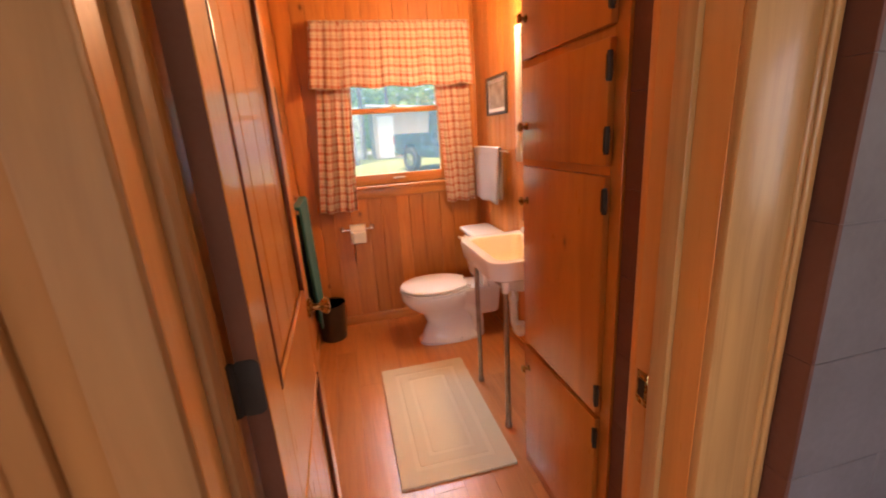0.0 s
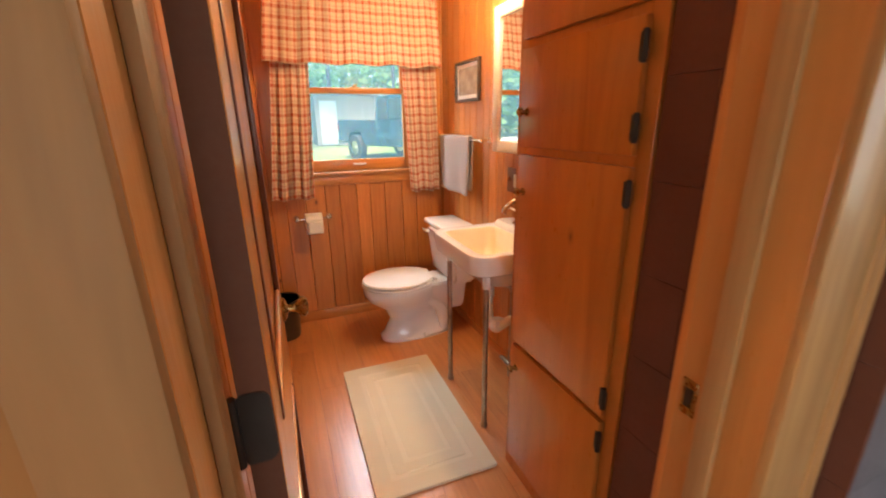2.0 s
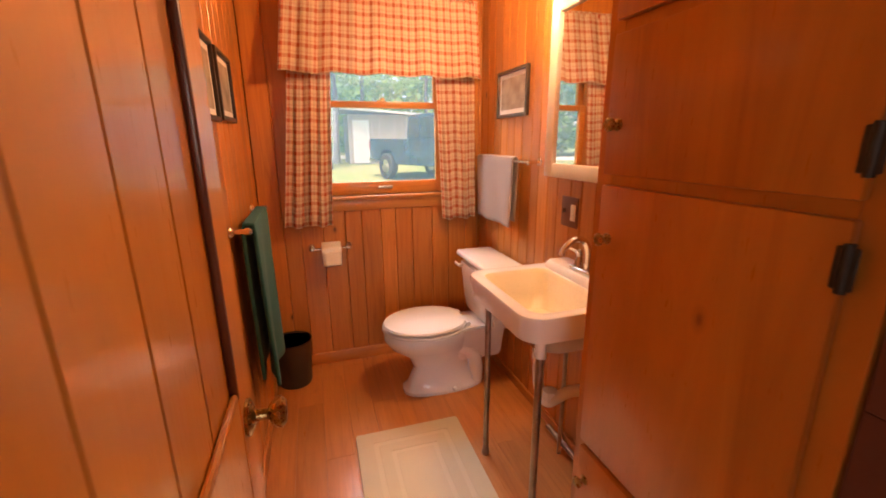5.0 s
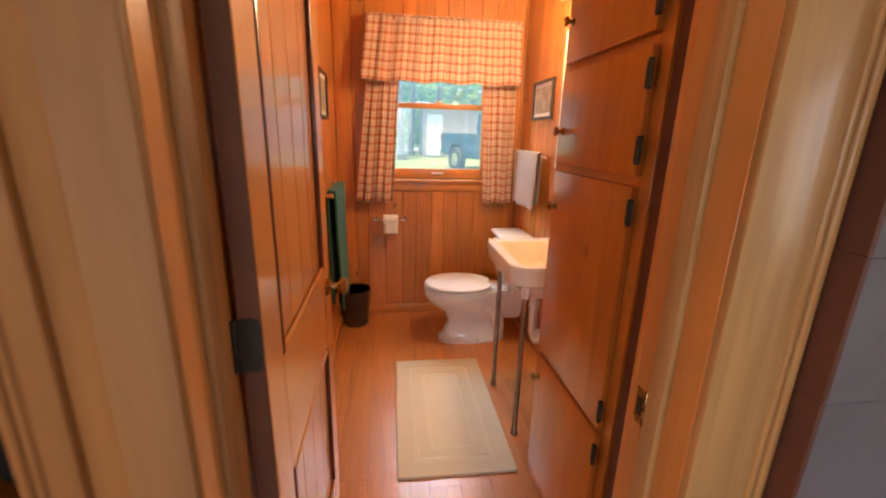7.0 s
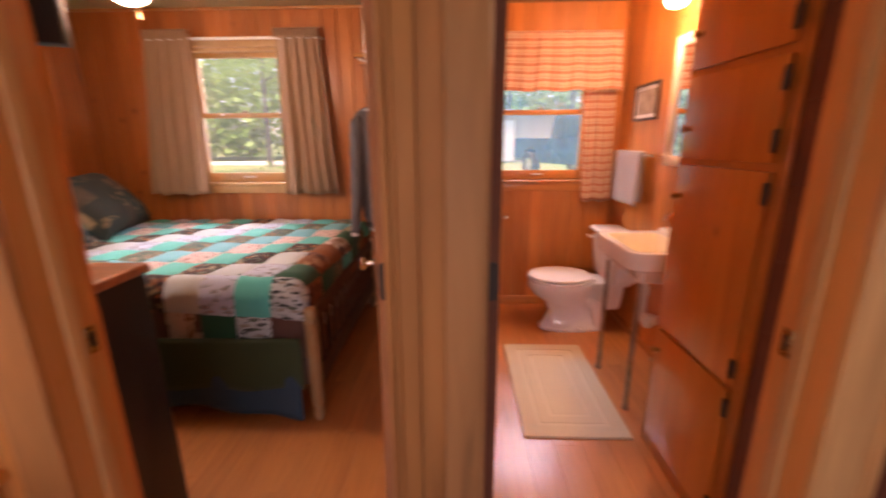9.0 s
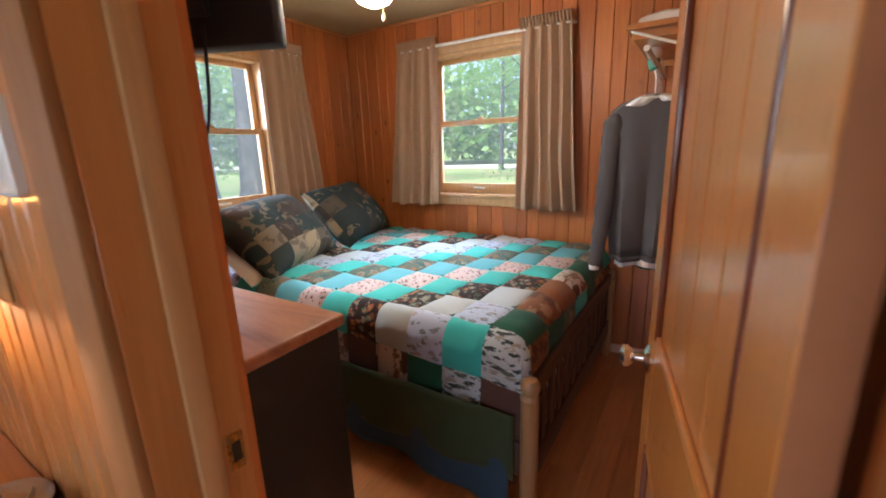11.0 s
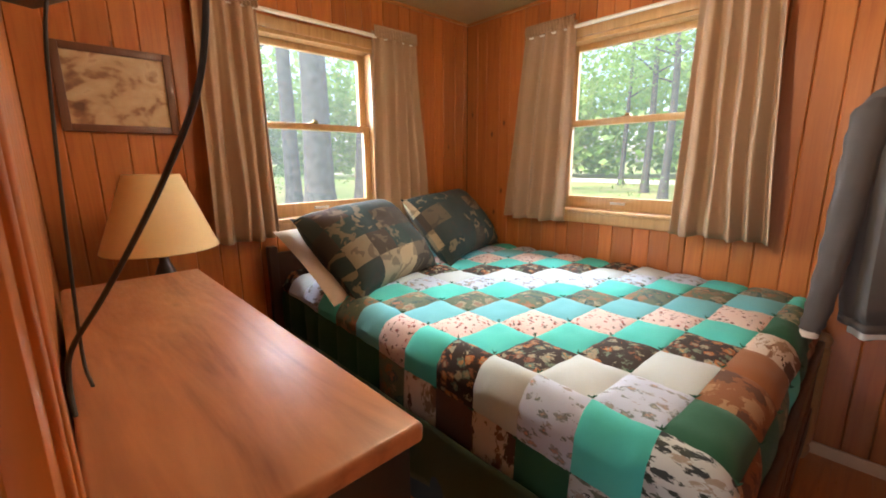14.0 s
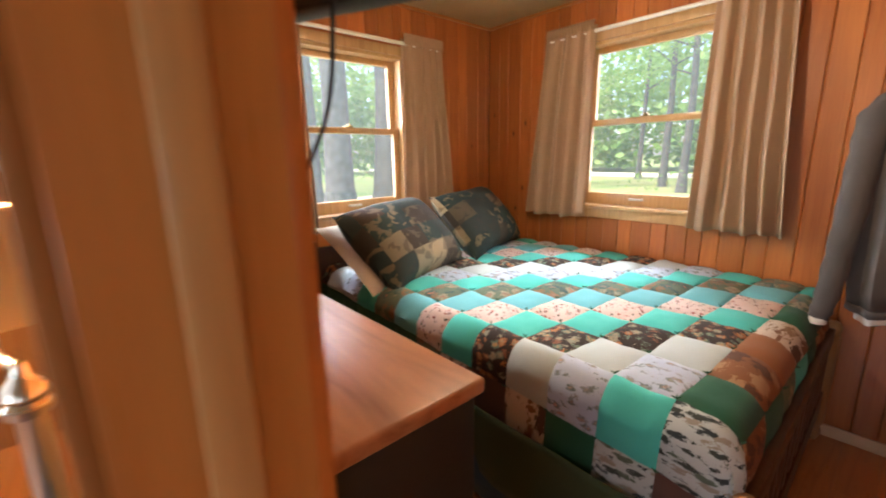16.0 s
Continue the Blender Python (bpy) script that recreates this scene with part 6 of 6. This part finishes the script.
decoy.data.materials.append(mottled("blue_black_head_paint", (0.012, 0.014, 0.02), (0.03, 0.05, 0.08), 0.35, 30.0))
back_to = M0.inverted()
for face in bm.faces:
    q = back_to @ face.calc_center_median()
    if q.z > 0.094:
        face.material_index = 2
    elif q.x > 0.035 and q.z < 0.062:
        face.material_index = 1
bm.to_mesh(decoy.data)
bm.free()
decoy.data.shade_smooth()

cap = thing("knit_cap", (-1.42, 0.10, TZ), "grey and bright blue fleece cap lying folded on the chest", "cap")
CAPM = Matrix.Translation((-1.35, 0.135, TZ)) @ Matrix.Rotation(radians(30), 4, "Z") @ Matrix.Scale(1.05, 4)
CAPGREY, CAPBLUE, CAPLIME = cloth("dark_grey_fleece", (0.15, 0.17, 0.18)), cloth("bright_blue_fleece", (0.02, 0.27, 0.80)), cloth("lime_fleece", (0.35, 0.42, 0.02))
for nm, mat, prof, span in (("crown", CAPGREY, [(0.0, 0.105), (0.02, 0.106), (0.042, 0.098), (0.058, 0.078), (0.067, 0.045), (0.07, 0.002)], 1.0), ("band", CAPBLUE, [(0.002, 0.112), (0.008, 0.118), (0.03, 0.114), (0.036, 0.106)], 1.0)):
    rr = [[CAPM @ Vector((1.05 * r * math.cos(a), 0.72 * r * math.sin(a), z + 0.002 + (0.006 * math.sin(3 * a + 1) if nm == "crown" else 0))) for a in (2 * math.pi * n / 28 for n in range(28))] for z, r in prof]
    part(nm, loft(B(), rr), mat, cap)
bm = box(B(), -0.06, 0.05, -0.086, -0.081, 0.008, 0.022, 0.002)
bm.transform(CAPM)
part("lime_stripe", bm, CAPLIME, cap)
tissue = tagged(part("crumpled_tissue", ball(B(), (-1.575, 0.13, TZ + 0.012), 0.04, 16, (1.2, 0.9, 0.32)), PAPER), "crumpled white tissue on the chest", "tissue")
for v in tissue.data.vertices:
    v.co += Vector((0, 0, 0.5)) * 0.02 * noise.noise(v.co * 40) + v.normal * 0.008 * noise.noise(v.co * 55)

# things on the panelled wall
th = thing("wall_monitor", (-1.39, FRONT, 1.35), "white plastic thermostat box on the panelled wall", "thermostat")
part("back_plate", box(B(), -1.45, -1.295, FRONT - 0.012, FRONT, 1.342, 1.485, 0.012, 3), PLASTIC, th)
part("cover", box(B(), -1.435, -1.36, FRONT - 0.045, FRONT - 0.0121, 1.365, 1.465, 0.006, 3), PLASTIC, th)
part("slot", box(B(), -1.425, -1.40, FRONT - 0.0462, FRONT - 0.0448, 1.452, 1.455), BLACKIRON, th)
sw = thing("wall_switch", (-1.60, FRONT, 1.21), "brown wood-grain switch plate with a small toggle", "switch")
part("plate", box(B(), -1.65, -1.545, FRONT - 0.006, FRONT, 1.135, 1.285, 0.003, 2), CASING, sw)
part("toggle", box(B(), -1.607, -1.595, FRONT - 0.022, FRONT - 0.005, 1.20, 1.225, 0.003), PLASTIC, sw)
picture("picture", "x", FRONT, -1, -2.72, -2.115, 1.12, 1.82, CABINET, GREYPRINT, "framed print with an orange wooden frame on the panelled wall", border=0.04, mat_w=0.06)

# hearth and stove beside the chimney
hearth = tagged(part("hearth", box(B(), 0.68, 2.2, -0.75, 0.248, 0.002, 0.09, 0.01, 2), SLATE), "dark slate hearth slab in front of the chimney", "hearth")
stove = thing("wood_stove", (1.62, -0.22, 0.09), "black iron wood stove on the hearth", "stove")
part("firebox", box(B(), 1.30, 1.95, -0.50, 0.05, 0.25, 0.78, 0.03, 3), BLACKIRON, stove)
part("stove_top", box(B(), 1.27, 1.98, -0.53, 0.08, 0.78, 0.81, 0.012, 2), BLACKIRON, stove)
part("stove_door", box(B(), 1.275, 1.299, -0.42, -0.03, 0.32, 0.70, 0.01, 2), BLACKIRON, stove)
for x in (1.36, 1.89):
    for y in (-0.44, -0.01):
        part("stove_leg", cyl(B(), (x, y, 0.09), (x, y, 0.26), 0.02, 0.03), BLACKIRON, stove)
part("stove_pipe", cyl(B(), (1.62, -0.1, 0.81), (1.62, -0.1, CEILING), 0.075, seg=24), BLACKIRON, stove)
wall_chim = wall_body("wall_chimney_side", "x", 0.256, 0.86, 1.302, ROOM_R, 0, CEILING, [], "pine boarded wall beside the chimney")
boards(wall_chim, "x", 0.24, -1, 1.302, ROOM_R, 0, CEILING, [], JAMB, W3)

# outside --------------------------------------------------------------------
GZ = -0.45
GRASS = mottled("grass_and_leaf_litter", (0.10, 0.17, 0.04), (0.20, 0.19, 0.08), 0.95, 0.35, bump=0.5, fine=12.0)
GRAVEL = mottled("pale_gravel", (0.46, 0.43, 0.37), (0.36, 0.33, 0.28), 0.9, 1.5, bump=0.4, fine=30.0)
BARK = mottled("grey_brown_bark", (0.095, 0.09, 0.085), (0.05, 0.047, 0.043), 0.9, 7.0, bump=0.9, fine=40.0)
LEAF = material("broad_leaf", (0.10, 0.20, 0.03), 0.6)
k = Nodes(LEAF)
geo = k.tree.nodes.new("ShaderNodeNewGeometry")
col = k.ramp(geo.outputs["Random Per Island"], [(0.0, (0.12, 0.24, 0.05)), (0.5, (0.16, 0.30, 0.065)), (1.0, (0.22, 0.36, 0.085))])
k.link(col, k.p.inputs["Base Color"])
tr = k.add("ShaderNodeBsdfTranslucent")
k.link(col, tr.inputs["Color"])
mx = k.add("ShaderNodeMixShader", Fac=0.45)
k.link(k.p.outputs[0], mx.inputs[1])
k.link(tr.outputs[0], mx.inputs[2])
k.link(mx.outputs[0], k.tree.nodes["Material Output"].inputs["Surface"])


def gz(x, y):
    """The ground's height: it rises gently away from the cabin."""
    d = max(0.0, math.hypot(max(-3.3 - x, 0, x - 2.8), max(-3.2 - y, 0, y - 3.1)) - 0.6)
    drop = 0.5 * min(1, max(0, (y - 10) / 8)) * min(1, max(0, -x / 4))
    return GZ + (1.02 - drop) * (1 - math.exp(-d / 10))


STEPS = [-420, -200, -110, -70, -50, -38] + list(range(-30, 33, 1)) + [38, 50, 70, 110, 200, 420]
bm = B()
grid = [[bm.verts.new((x, y, gz(x, y) - 0.002)) for y in STEPS] for x in STEPS]
for i in range(len(STEPS) - 1):
    for j in range(len(STEPS) - 1):
        bm.faces.new((grid[i][j], grid[i + 1][j], grid[i + 1][j + 1], grid[i][j + 1]))
structure("ground", bm, GRASS, "grass and leaf litter under the trees", True)


def on_ground(x, y, up):
    return (x, y, gz(x, y) + up)


bm = B()
sheet(bm, lambda u, v: on_ground(-60 + 120 * u, 23 + 5 * v + 2.5 * math.sin(u * 5), 0.03), 120, 5)
structure("road", bm, GRAVEL, "pale gravel road beyond the trees", True)
bm = B()
sheet(bm, lambda u, v: on_ground(-13 + 3.5 * v + math.sin(u * 4), -8 + 24 * u, 0.025), 60, 6)
structure("pavement", bm, GRAVEL, "pale gravel drive beside the cabin", True)


def leaves(count, spread, centre, size, seed):
    """Many small leaf sprays scattered in uneven clumps."""
    rnd = random.Random(seed)
    clumps = []
    for _ in range(max(6, count // 70)):
        a, r = rnd.uniform(0, 2 * math.pi), rnd.uniform(0.15, 1.0) ** 0.6
        clumps.append((Vector((spread[0] * r * math.cos(a), spread[1] * r * math.sin(a), spread[2] * rnd.uniform(-1, 1) * (1 - 0.5 * r))), rnd.uniform(0.5, 1.3)))
    verts, faces = [], []
    for _ in range(count):
        c, w = clumps[rnd.randrange(len(clumps))]
        p = Vector(centre) + c + Vector((rnd.gauss(0, 0.5), rnd.gauss(0, 0.5), rnd.gauss(0, 0.32))) * w
        d = Vector((rnd.gauss(0, 1), rnd.gauss(0, 1), rnd.gauss(0, 0.5))).normalized()
        e = d.cross(Vector((rnd.gauss(0, 1), rnd.gauss(0, 1), rnd.gauss(0, 1)))).normalized()
        s2 = size * rnd.uniform(0.6, 1.4)
        n = len(verts)
        verts += [p - d * s2, p + e * s2 * 0.45, p + d * s2, p - e * s2 * 0.45]
        faces.append((n, n + 1, n + 2, n + 3))
    me = bpy.data.meshes.new("crown")
    me.from_pydata([tuple(v) for v in verts], [], faces)
    me.materials.append(LEAF)
    return me


def tree(place, tall, radius, crown_from, spread, count, seed, label, size=0.12):
    rnd = random.Random(seed)
    t = thing("tree", place, label, "tree", "trees round the cabin")
    x, y, z = place
    pts = spline([(x, y, z - 0.1), (x + rnd.uniform(-0.1, 0.1), y + rnd.uniform(-0.1, 0.1), z + tall * 0.3), (x + rnd.uniform(-0.3, 0.3), y + rnd.uniform(-0.3, 0.3), z + tall * 0.65), (x + rnd.uniform(-0.4, 0.4), y, z + tall)], 5)
    rad = [radius * (1.35 if n == 0 else 1.0) * (1 - 0.85 * n / (len(pts) - 1)) for n in range(len(pts))]
    bm = tube(B(), pts, rad, 14)
    for _ in range(7):
        n = rnd.randrange(len(pts) // 3, len(pts) - 1)
        a, ln = rnd.uniform(0, 6.28), rnd.uniform(0.6, 1.6) * spread * 0.5
        p = pts[n]
        tube(bm, [p, p + Vector((ln * 0.5 * math.cos(a), ln * 0.5 * math.sin(a), ln * 0.22)), p + Vector((ln * math.cos(a), ln * math.sin(a), ln * 0.35))], [rad[n] * 0.4, rad[n] * 0.22, 0.01], 6)
    part("trunk", bm, BARK, t)
    me = leaves(count, (spread, spread, (tall - crown_from) * 0.5), (0, 0, 0), size, seed)
    ob = new("crown", me)
    ob.parent = t
    ob.location = (0, 0, (tall + crown_from) / 2)
    return t


def seen(x, y):
    return (x, y, gz(x, y))


tree(seen(-9.6, 4.95), 14, 0.36, 4.0, 3.2, 1800, 1, "large grey-barked tree close to the cabin")
tree(seen(-9.2, 5.9), 13, 0.3, 4.0, 2.8, 1600, 2, "tall grey-barked tree close to the cabin")
tree(seen(-10.4, 4.7), 13, 0.2, 3.5, 2.8, 1500, 3, "tall slim tree near the cabin")
tree(seen(-10.6, 3.9), 12, 0.15, 3.0, 2.8, 1500, 4, "tall slim tree near the cabin")
rnd = random.Random(11)
spots = [(-4.4, 15.5), (-3.2, 17.5), (-6.2, 16.5), (-2.0, 19.0), (-8.0, 19.5), (-5.4, 28.0), (-11, 24), (-1, 30), (0.7, 18.0), (5.6, 18.0), (0.4, 24.0), (6.5, 24.0), (3.2, 26.0), (8.5, 19.0), (1.2, 21.0),
         (-14, 4), (-16, 8), (-13, 12), (-19, 3), (-18, 13), (-22, 7), (-12, 17), (-24, 0), (-17, -2)]
made = []
for n, (x, y) in enumerate(spots):
    if n < 6:
        made.append(tree(seen(x, y), 11 + rnd.uniform(0, 4), 0.11 + rnd.uniform(0, 0.07), 2.6, 2.4, 2600, 20 + n, "slim forest tree with light green leaves", 0.095))
    else:
        copy_thing(made[n % 6], pose(x, y, gz(x, y), 0, 0, rnd.uniform(0, 360)))

# shrubs and the far edge of the wood
verts_, faces_ = [], []
bm_mesh = bpy.data.meshes.new("far_woods")
rnd = random.Random(5)
for n in range(70000):
    a = rnd.uniform(0.05, 3.6)
    r = rnd.uniform(31, 44)
    high = 13.0 * (0.4 + 0.55 * noise.noise((a * 7, r * 0.05, 0)) ** 2 + 0.4 * rnd.random())
    p = Vector((-2 + r * math.cos(a), 2 + r * math.sin(a), GZ + 0.8 + high * rnd.random() ** 0.8))
    d = Vector((rnd.gauss(0, 1), rnd.gauss(0, 1), rnd.gauss(0, 0.6))).normalized()
    e = d.cross(Vector((rnd.gauss(0, 1), rnd.gauss(0, 1), rnd.gauss(0, 1)))).normalized()
    s2 = rnd.uniform(0.2, 0.42)
    i0 = len(verts_)
    verts_ += [tuple(p - d * s2), tuple(p + e * s2 * 0.6), tuple(p + d * s2), tuple(p - e * s2 * 0.6)]
    faces_.append((i0, i0 + 1, i0 + 2, i0 + 3))
bm_mesh.from_pydata(verts_, [], faces_)
bm_mesh.materials.append(LEAF)
tagged(new("far_woods", bm_mesh), "light green wood edge beyond the road", "woods", kind="stuff")
verts_, faces_ = [], []
for n in range(16000):
    a, r = rnd.uniform(0.3, 3.4), rnd.uniform(9, 30)
    p = Vector((-2 + r * math.cos(a), 2 + r * math.sin(a), 0))
    p.z = gz(p.x, p.y)
    if 22 < p.y < 31 or (0.3 < p.x < 8 and p.y < 19) or (-14.5 < p.x < -8.5):
        continue
    if noise.noise((p.x * 0.25, p.y * 0.25, 2)) < 0.05:
        continue
    p.z += rnd.random() ** 2 * 0.9
    d = Vector((rnd.gauss(0, 1), rnd.gauss(0, 1), rnd.gauss(0, 0.7))).normalized()
    e = d.cross(Vector((rnd.gauss(0, 1), rnd.gauss(0, 1), 0.4))).normalized()
    s2 = rnd.uniform(0.04, 0.1)
    i0 = len(verts_)
    verts_ += [tuple(p - d * s2), tuple(p + e * s2 * 0.5), tuple(p + d * s2), tuple(p - e * s2 * 0.5)]
    faces_.append((i0, i0 + 1, i0 + 2, i0 + 3))
me = bpy.data.meshes.new("undergrowth")
me.from_pydata(verts_, [], faces_)
me.materials.append(LEAF)
tagged(new("undergrowth", me), "low leafy undergrowth between the trees", "undergrowth", kind="stuff")

# shed
SHX, SHY = 1.75, 20.2
SHZ = gz(3, 20.5) - 0.1
shed = thing("shed", (3.2, 21.0, SHZ), "small weathered grey shed with a pale door among the trees", "shed")
SHEDWALL = wood("weathered_grey_board", (0.26, 0.25, 0.23), (0.38, 0.36, 0.33), knots=0.2, rough=0.8, coat=0)
PALE = mottled("pale_weathered_paint", (0.50, 0.52, 0.50), (0.42, 0.44, 0.42), 0.7)
part("shed_wall", box(B(), SHX, SHX + 3.2, SHY, SHY + 2.4, SHZ, SHZ + 2.3), SHEDWALL, shed)
for n in range(10):
    part("batten", box(B(), SHX + 0.02 + n * 0.35, SHX + 0.06 + n * 0.35, SHY - 0.03, SHY, SHZ, SHZ + 2.3), SHEDWALL, shed)
part("shed_door", box(B(), SHX + 0.2, SHX + 0.95, SHY - 0.06, SHY - 0.03, SHZ + 0.15, SHZ + 2.05, 0.005), PALE, shed)
bm = B()
vs = [bm.verts.new(p) for p in ((SHX - 0.3, SHY - 0.4, SHZ + 2.55), (SHX + 3.5, SHY - 0.4, SHZ + 2.3), (SHX + 3.5, SHY + 2.8, SHZ + 2.3), (SHX - 0.3, SHY + 2.8, SHZ + 2.55))]
bm.faces.new(vs)
part("shed_roof", bm, PALE, shed, thick=0.09, smooth=False)

# pickup truck, side on, tail towards the shed
BODY = mottled("slate_blue_car_paint", (0.025, 0.07, 0.12), (0.022, 0.06, 0.105), 0.22, 2.0, 0.3, 0.0, coat=0.8)
TYRE = mottled("tyre_rubber", (0.02, 0.02, 0.02), (0.03, 0.03, 0.03), 0.85, 12.0)
DARKGLASS = material("tinted_glass", (0.03, 0.045, 0.05), 0.05, 0.0, 1.0)
TZ0 = gz(TRUCK[0] + 1, TRUCK[1] - 1)
TXM = Matrix.Translation((TRUCK[0], TRUCK[1], TZ0)) @ Matrix.Rotation(radians(TRUCK[2]), 4, "Z")
truck = thing("pickup_truck", (TRUCK[0], TRUCK[1], TZ0), "slate blue pickup truck parked outside the cabin", "truck")


def tpart(name, bm, mat, label="", thick=0.0):
    bm.transform(TXM)
    return part(name, bm, mat, truck, label, thick=thick)


def outline(bm, pts, y0, y1):
    """A side profile (x, z) carried across the truck's width."""
    a = [bm.verts.new((x, y0, z)) for x, z in pts]
    b = [bm.verts.new((x, y1, z)) for x, z in pts]
    bm.faces.new(a[::-1])
    bm.faces.new(b)
    for n in range(len(pts)):
        bm.faces.new((a[n], a[(n + 1) % len(pts)], b[(n + 1) % len(pts)], b[n]))
    return bm


def arch(cx, r, n=8):
    return [(cx - r * math.cos(math.pi * i / n), 0.55 + r * math.sin(math.pi * i / n)) for i in range(n + 1)]


prof = [(0.0, 0.62), *arch(1.05, 0.46), (1.6, 0.48), (4.0, 0.48), *arch(4.65, 0.46), (5.6, 0.55), (5.7, 0.9), (5.55, 1.12), (4.35, 1.2), (3.9, 1.22), (1.95, 1.24), (0.02, 1.26)]
bm = outline(B(), prof, -0.98, 0.98)
bmesh.ops.bevel(bm, geom=[e for e in bm.edges if abs(e.verts[0].co.y - e.verts[1].co.y) < 0.01], offset=0.03, segments=2, affect="EDGES")
tpart("body", bm, BODY)
bm = outline(B(), [(1.98, 1.22), (2.1, 1.86), (2.35, 1.92), (3.2, 1.92), (3.5, 1.88), (4.3, 1.21)], -0.86, 0.86)
bmesh.ops.bevel(bm, geom=bm.edges[:], offset=0.05, segments=3, affect="EDGES")
tpart("cab_roof", bm, BODY)
for y in (-0.868, 0.868):
    for pts in ([(2.16, 1.28), (2.22, 1.76), (2.4, 1.82), (2.66, 1.82), (2.66, 1.28)], [(2.76, 1.28), (2.76, 1.82), (3.2, 1.82), (3.45, 1.78), (3.98, 1.28)]):
        tpart("side_window", outline(B(), pts, y - 0.006, y + 0.006), DARKGLASS)
for x in (1.05, 4.65):
    for y in (-0.92, 0.92):
        bm = lathe(B(), [(0.22, -0.12), (0.37, -0.12), (0.40, -0.09), (0.40, 0.09), (0.37, 0.12), (0.22, 0.12), (0.22, -0.12)], Matrix.Translation((x, y, 0.40)) @ Matrix.Rotation(math.pi / 2, 4, "X"), 32)
        w = tpart("tyre", bm, TYRE)
        bm = lathe(B(), [(0.0001, 0.09), (0.05, 0.10), (0.06, 0.08), (0.2, 0.095), (0.225, 0.1), (0.225, -0.1), (0.0001, -0.1)], Matrix.Translation((x, y, 0.40)) @ Matrix.Rotation(math.copysign(math.pi / 2, -y), 4, "X"), 32)
        bm.transform(TXM)
        part("rim", bm, NICKEL, w, "bright alloy rim")
tpart("tail_light", box(B(), -0.01, 0.06, -0.985, -0.80, 0.92, 1.2, 0.01), mottled("red_lens", (0.35, 0.02, 0.015), (0.3, 0.015, 0.01), 0.2))
tpart("rear_bumper", box(B(), -0.12, 0.04, -0.95, 0.95, 0.5, 0.68, 0.03, 2), NICKEL)
tpart("mirror", box(B(), 3.75, 3.86, -1.16, -0.98, 1.28, 1.48, 0.03, 2), BLACK)
for x in (2.72, 3.8):
    tpart("door_seam", box(B(), x - 0.004, x + 0.004, -0.984, -0.979, 0.58, 1.22), BLACK)
for x in (2.85,):
    tpart("door_handle", box(B(), x, x + 0.16, -1.0, -0.98, 1.08, 1.11, 0.006), BLACK)


# floor planks ---------------------------------------------------------------
def planks(a0, a1, b0, b1, mat, wide=0.128, long=1.22):
    """Floor planks along y, laid with staggered ends; alike ones share a mesh."""
    shared = {}
    n = 0
    x = a0
    while x < a1 - 0.004:
        w = min(wide, a1 - x)
        y = b0 - (n * 0.43) % long
        while y < b1:
            s, e = max(y, b0), min(y + long, b1)
            if e - s > 0.01:
                key = (round(w, 4), round(e - s, 4))
                if key not in shared:
                    c = 0.0006
                    vs = [(px, py, pz) for pz, i in ((-0.0085, 0.0003), (-c, 0.0003), (0.0, c)) for px, py in ((i, i), (w - i, i), (w - i, e - s - i), (i, e - s - i))]
                    fs = [(0, 1, 5, 4), (1, 2, 6, 5), (2, 3, 7, 6), (3, 0, 4, 7), (4, 5, 9, 8), (5, 6, 10, 9), (6, 7, 11, 10), (7, 4, 8, 11), (8, 9, 10, 11)]
                    me = bpy.data.meshes.new("plank")
                    me.from_pydata(vs, [], fs)
                    me.materials.append(mat)
                    shared[key] = me
                ob = new("plank", shared[key])
                ob.matrix_basis = Matrix.Translation((x, s, 0))
                ob.parent = floor
                ob.matrix_parent_inverse = floor.matrix_basis.inverted()
            y += long
        x += wide
        n += 1


planks(BATH_L, BATH_R, BACK, FAR, LAMINATE)
planks(BED_L, BED_R, BACK, FAR, LAMINATE)
planks(BED_DOOR[0], BED_DOOR[1], FRONT, BACK, LAMINATE)
planks(BATH_DOOR[0], BATH_DOOR[1], FRONT, BACK, LAMINATE)
planks(-2.4, 1.2, -1.6, FRONT, LAMINATE)
tagged(part("floor_rest", box(B(), ROOM_L, -2.4, ROOM_BACK, FRONT, -0.009, -0.0005), LAMINATE, floor), kind="stuff")
tagged(part("floor_rest", box(box(B(), 1.2, ROOM_R, ROOM_BACK, FRONT, -0.009, -0.0005), -2.4, 1.2, ROOM_BACK, -1.6, -0.009, -0.0005), LAMINATE, floor), kind="stuff")
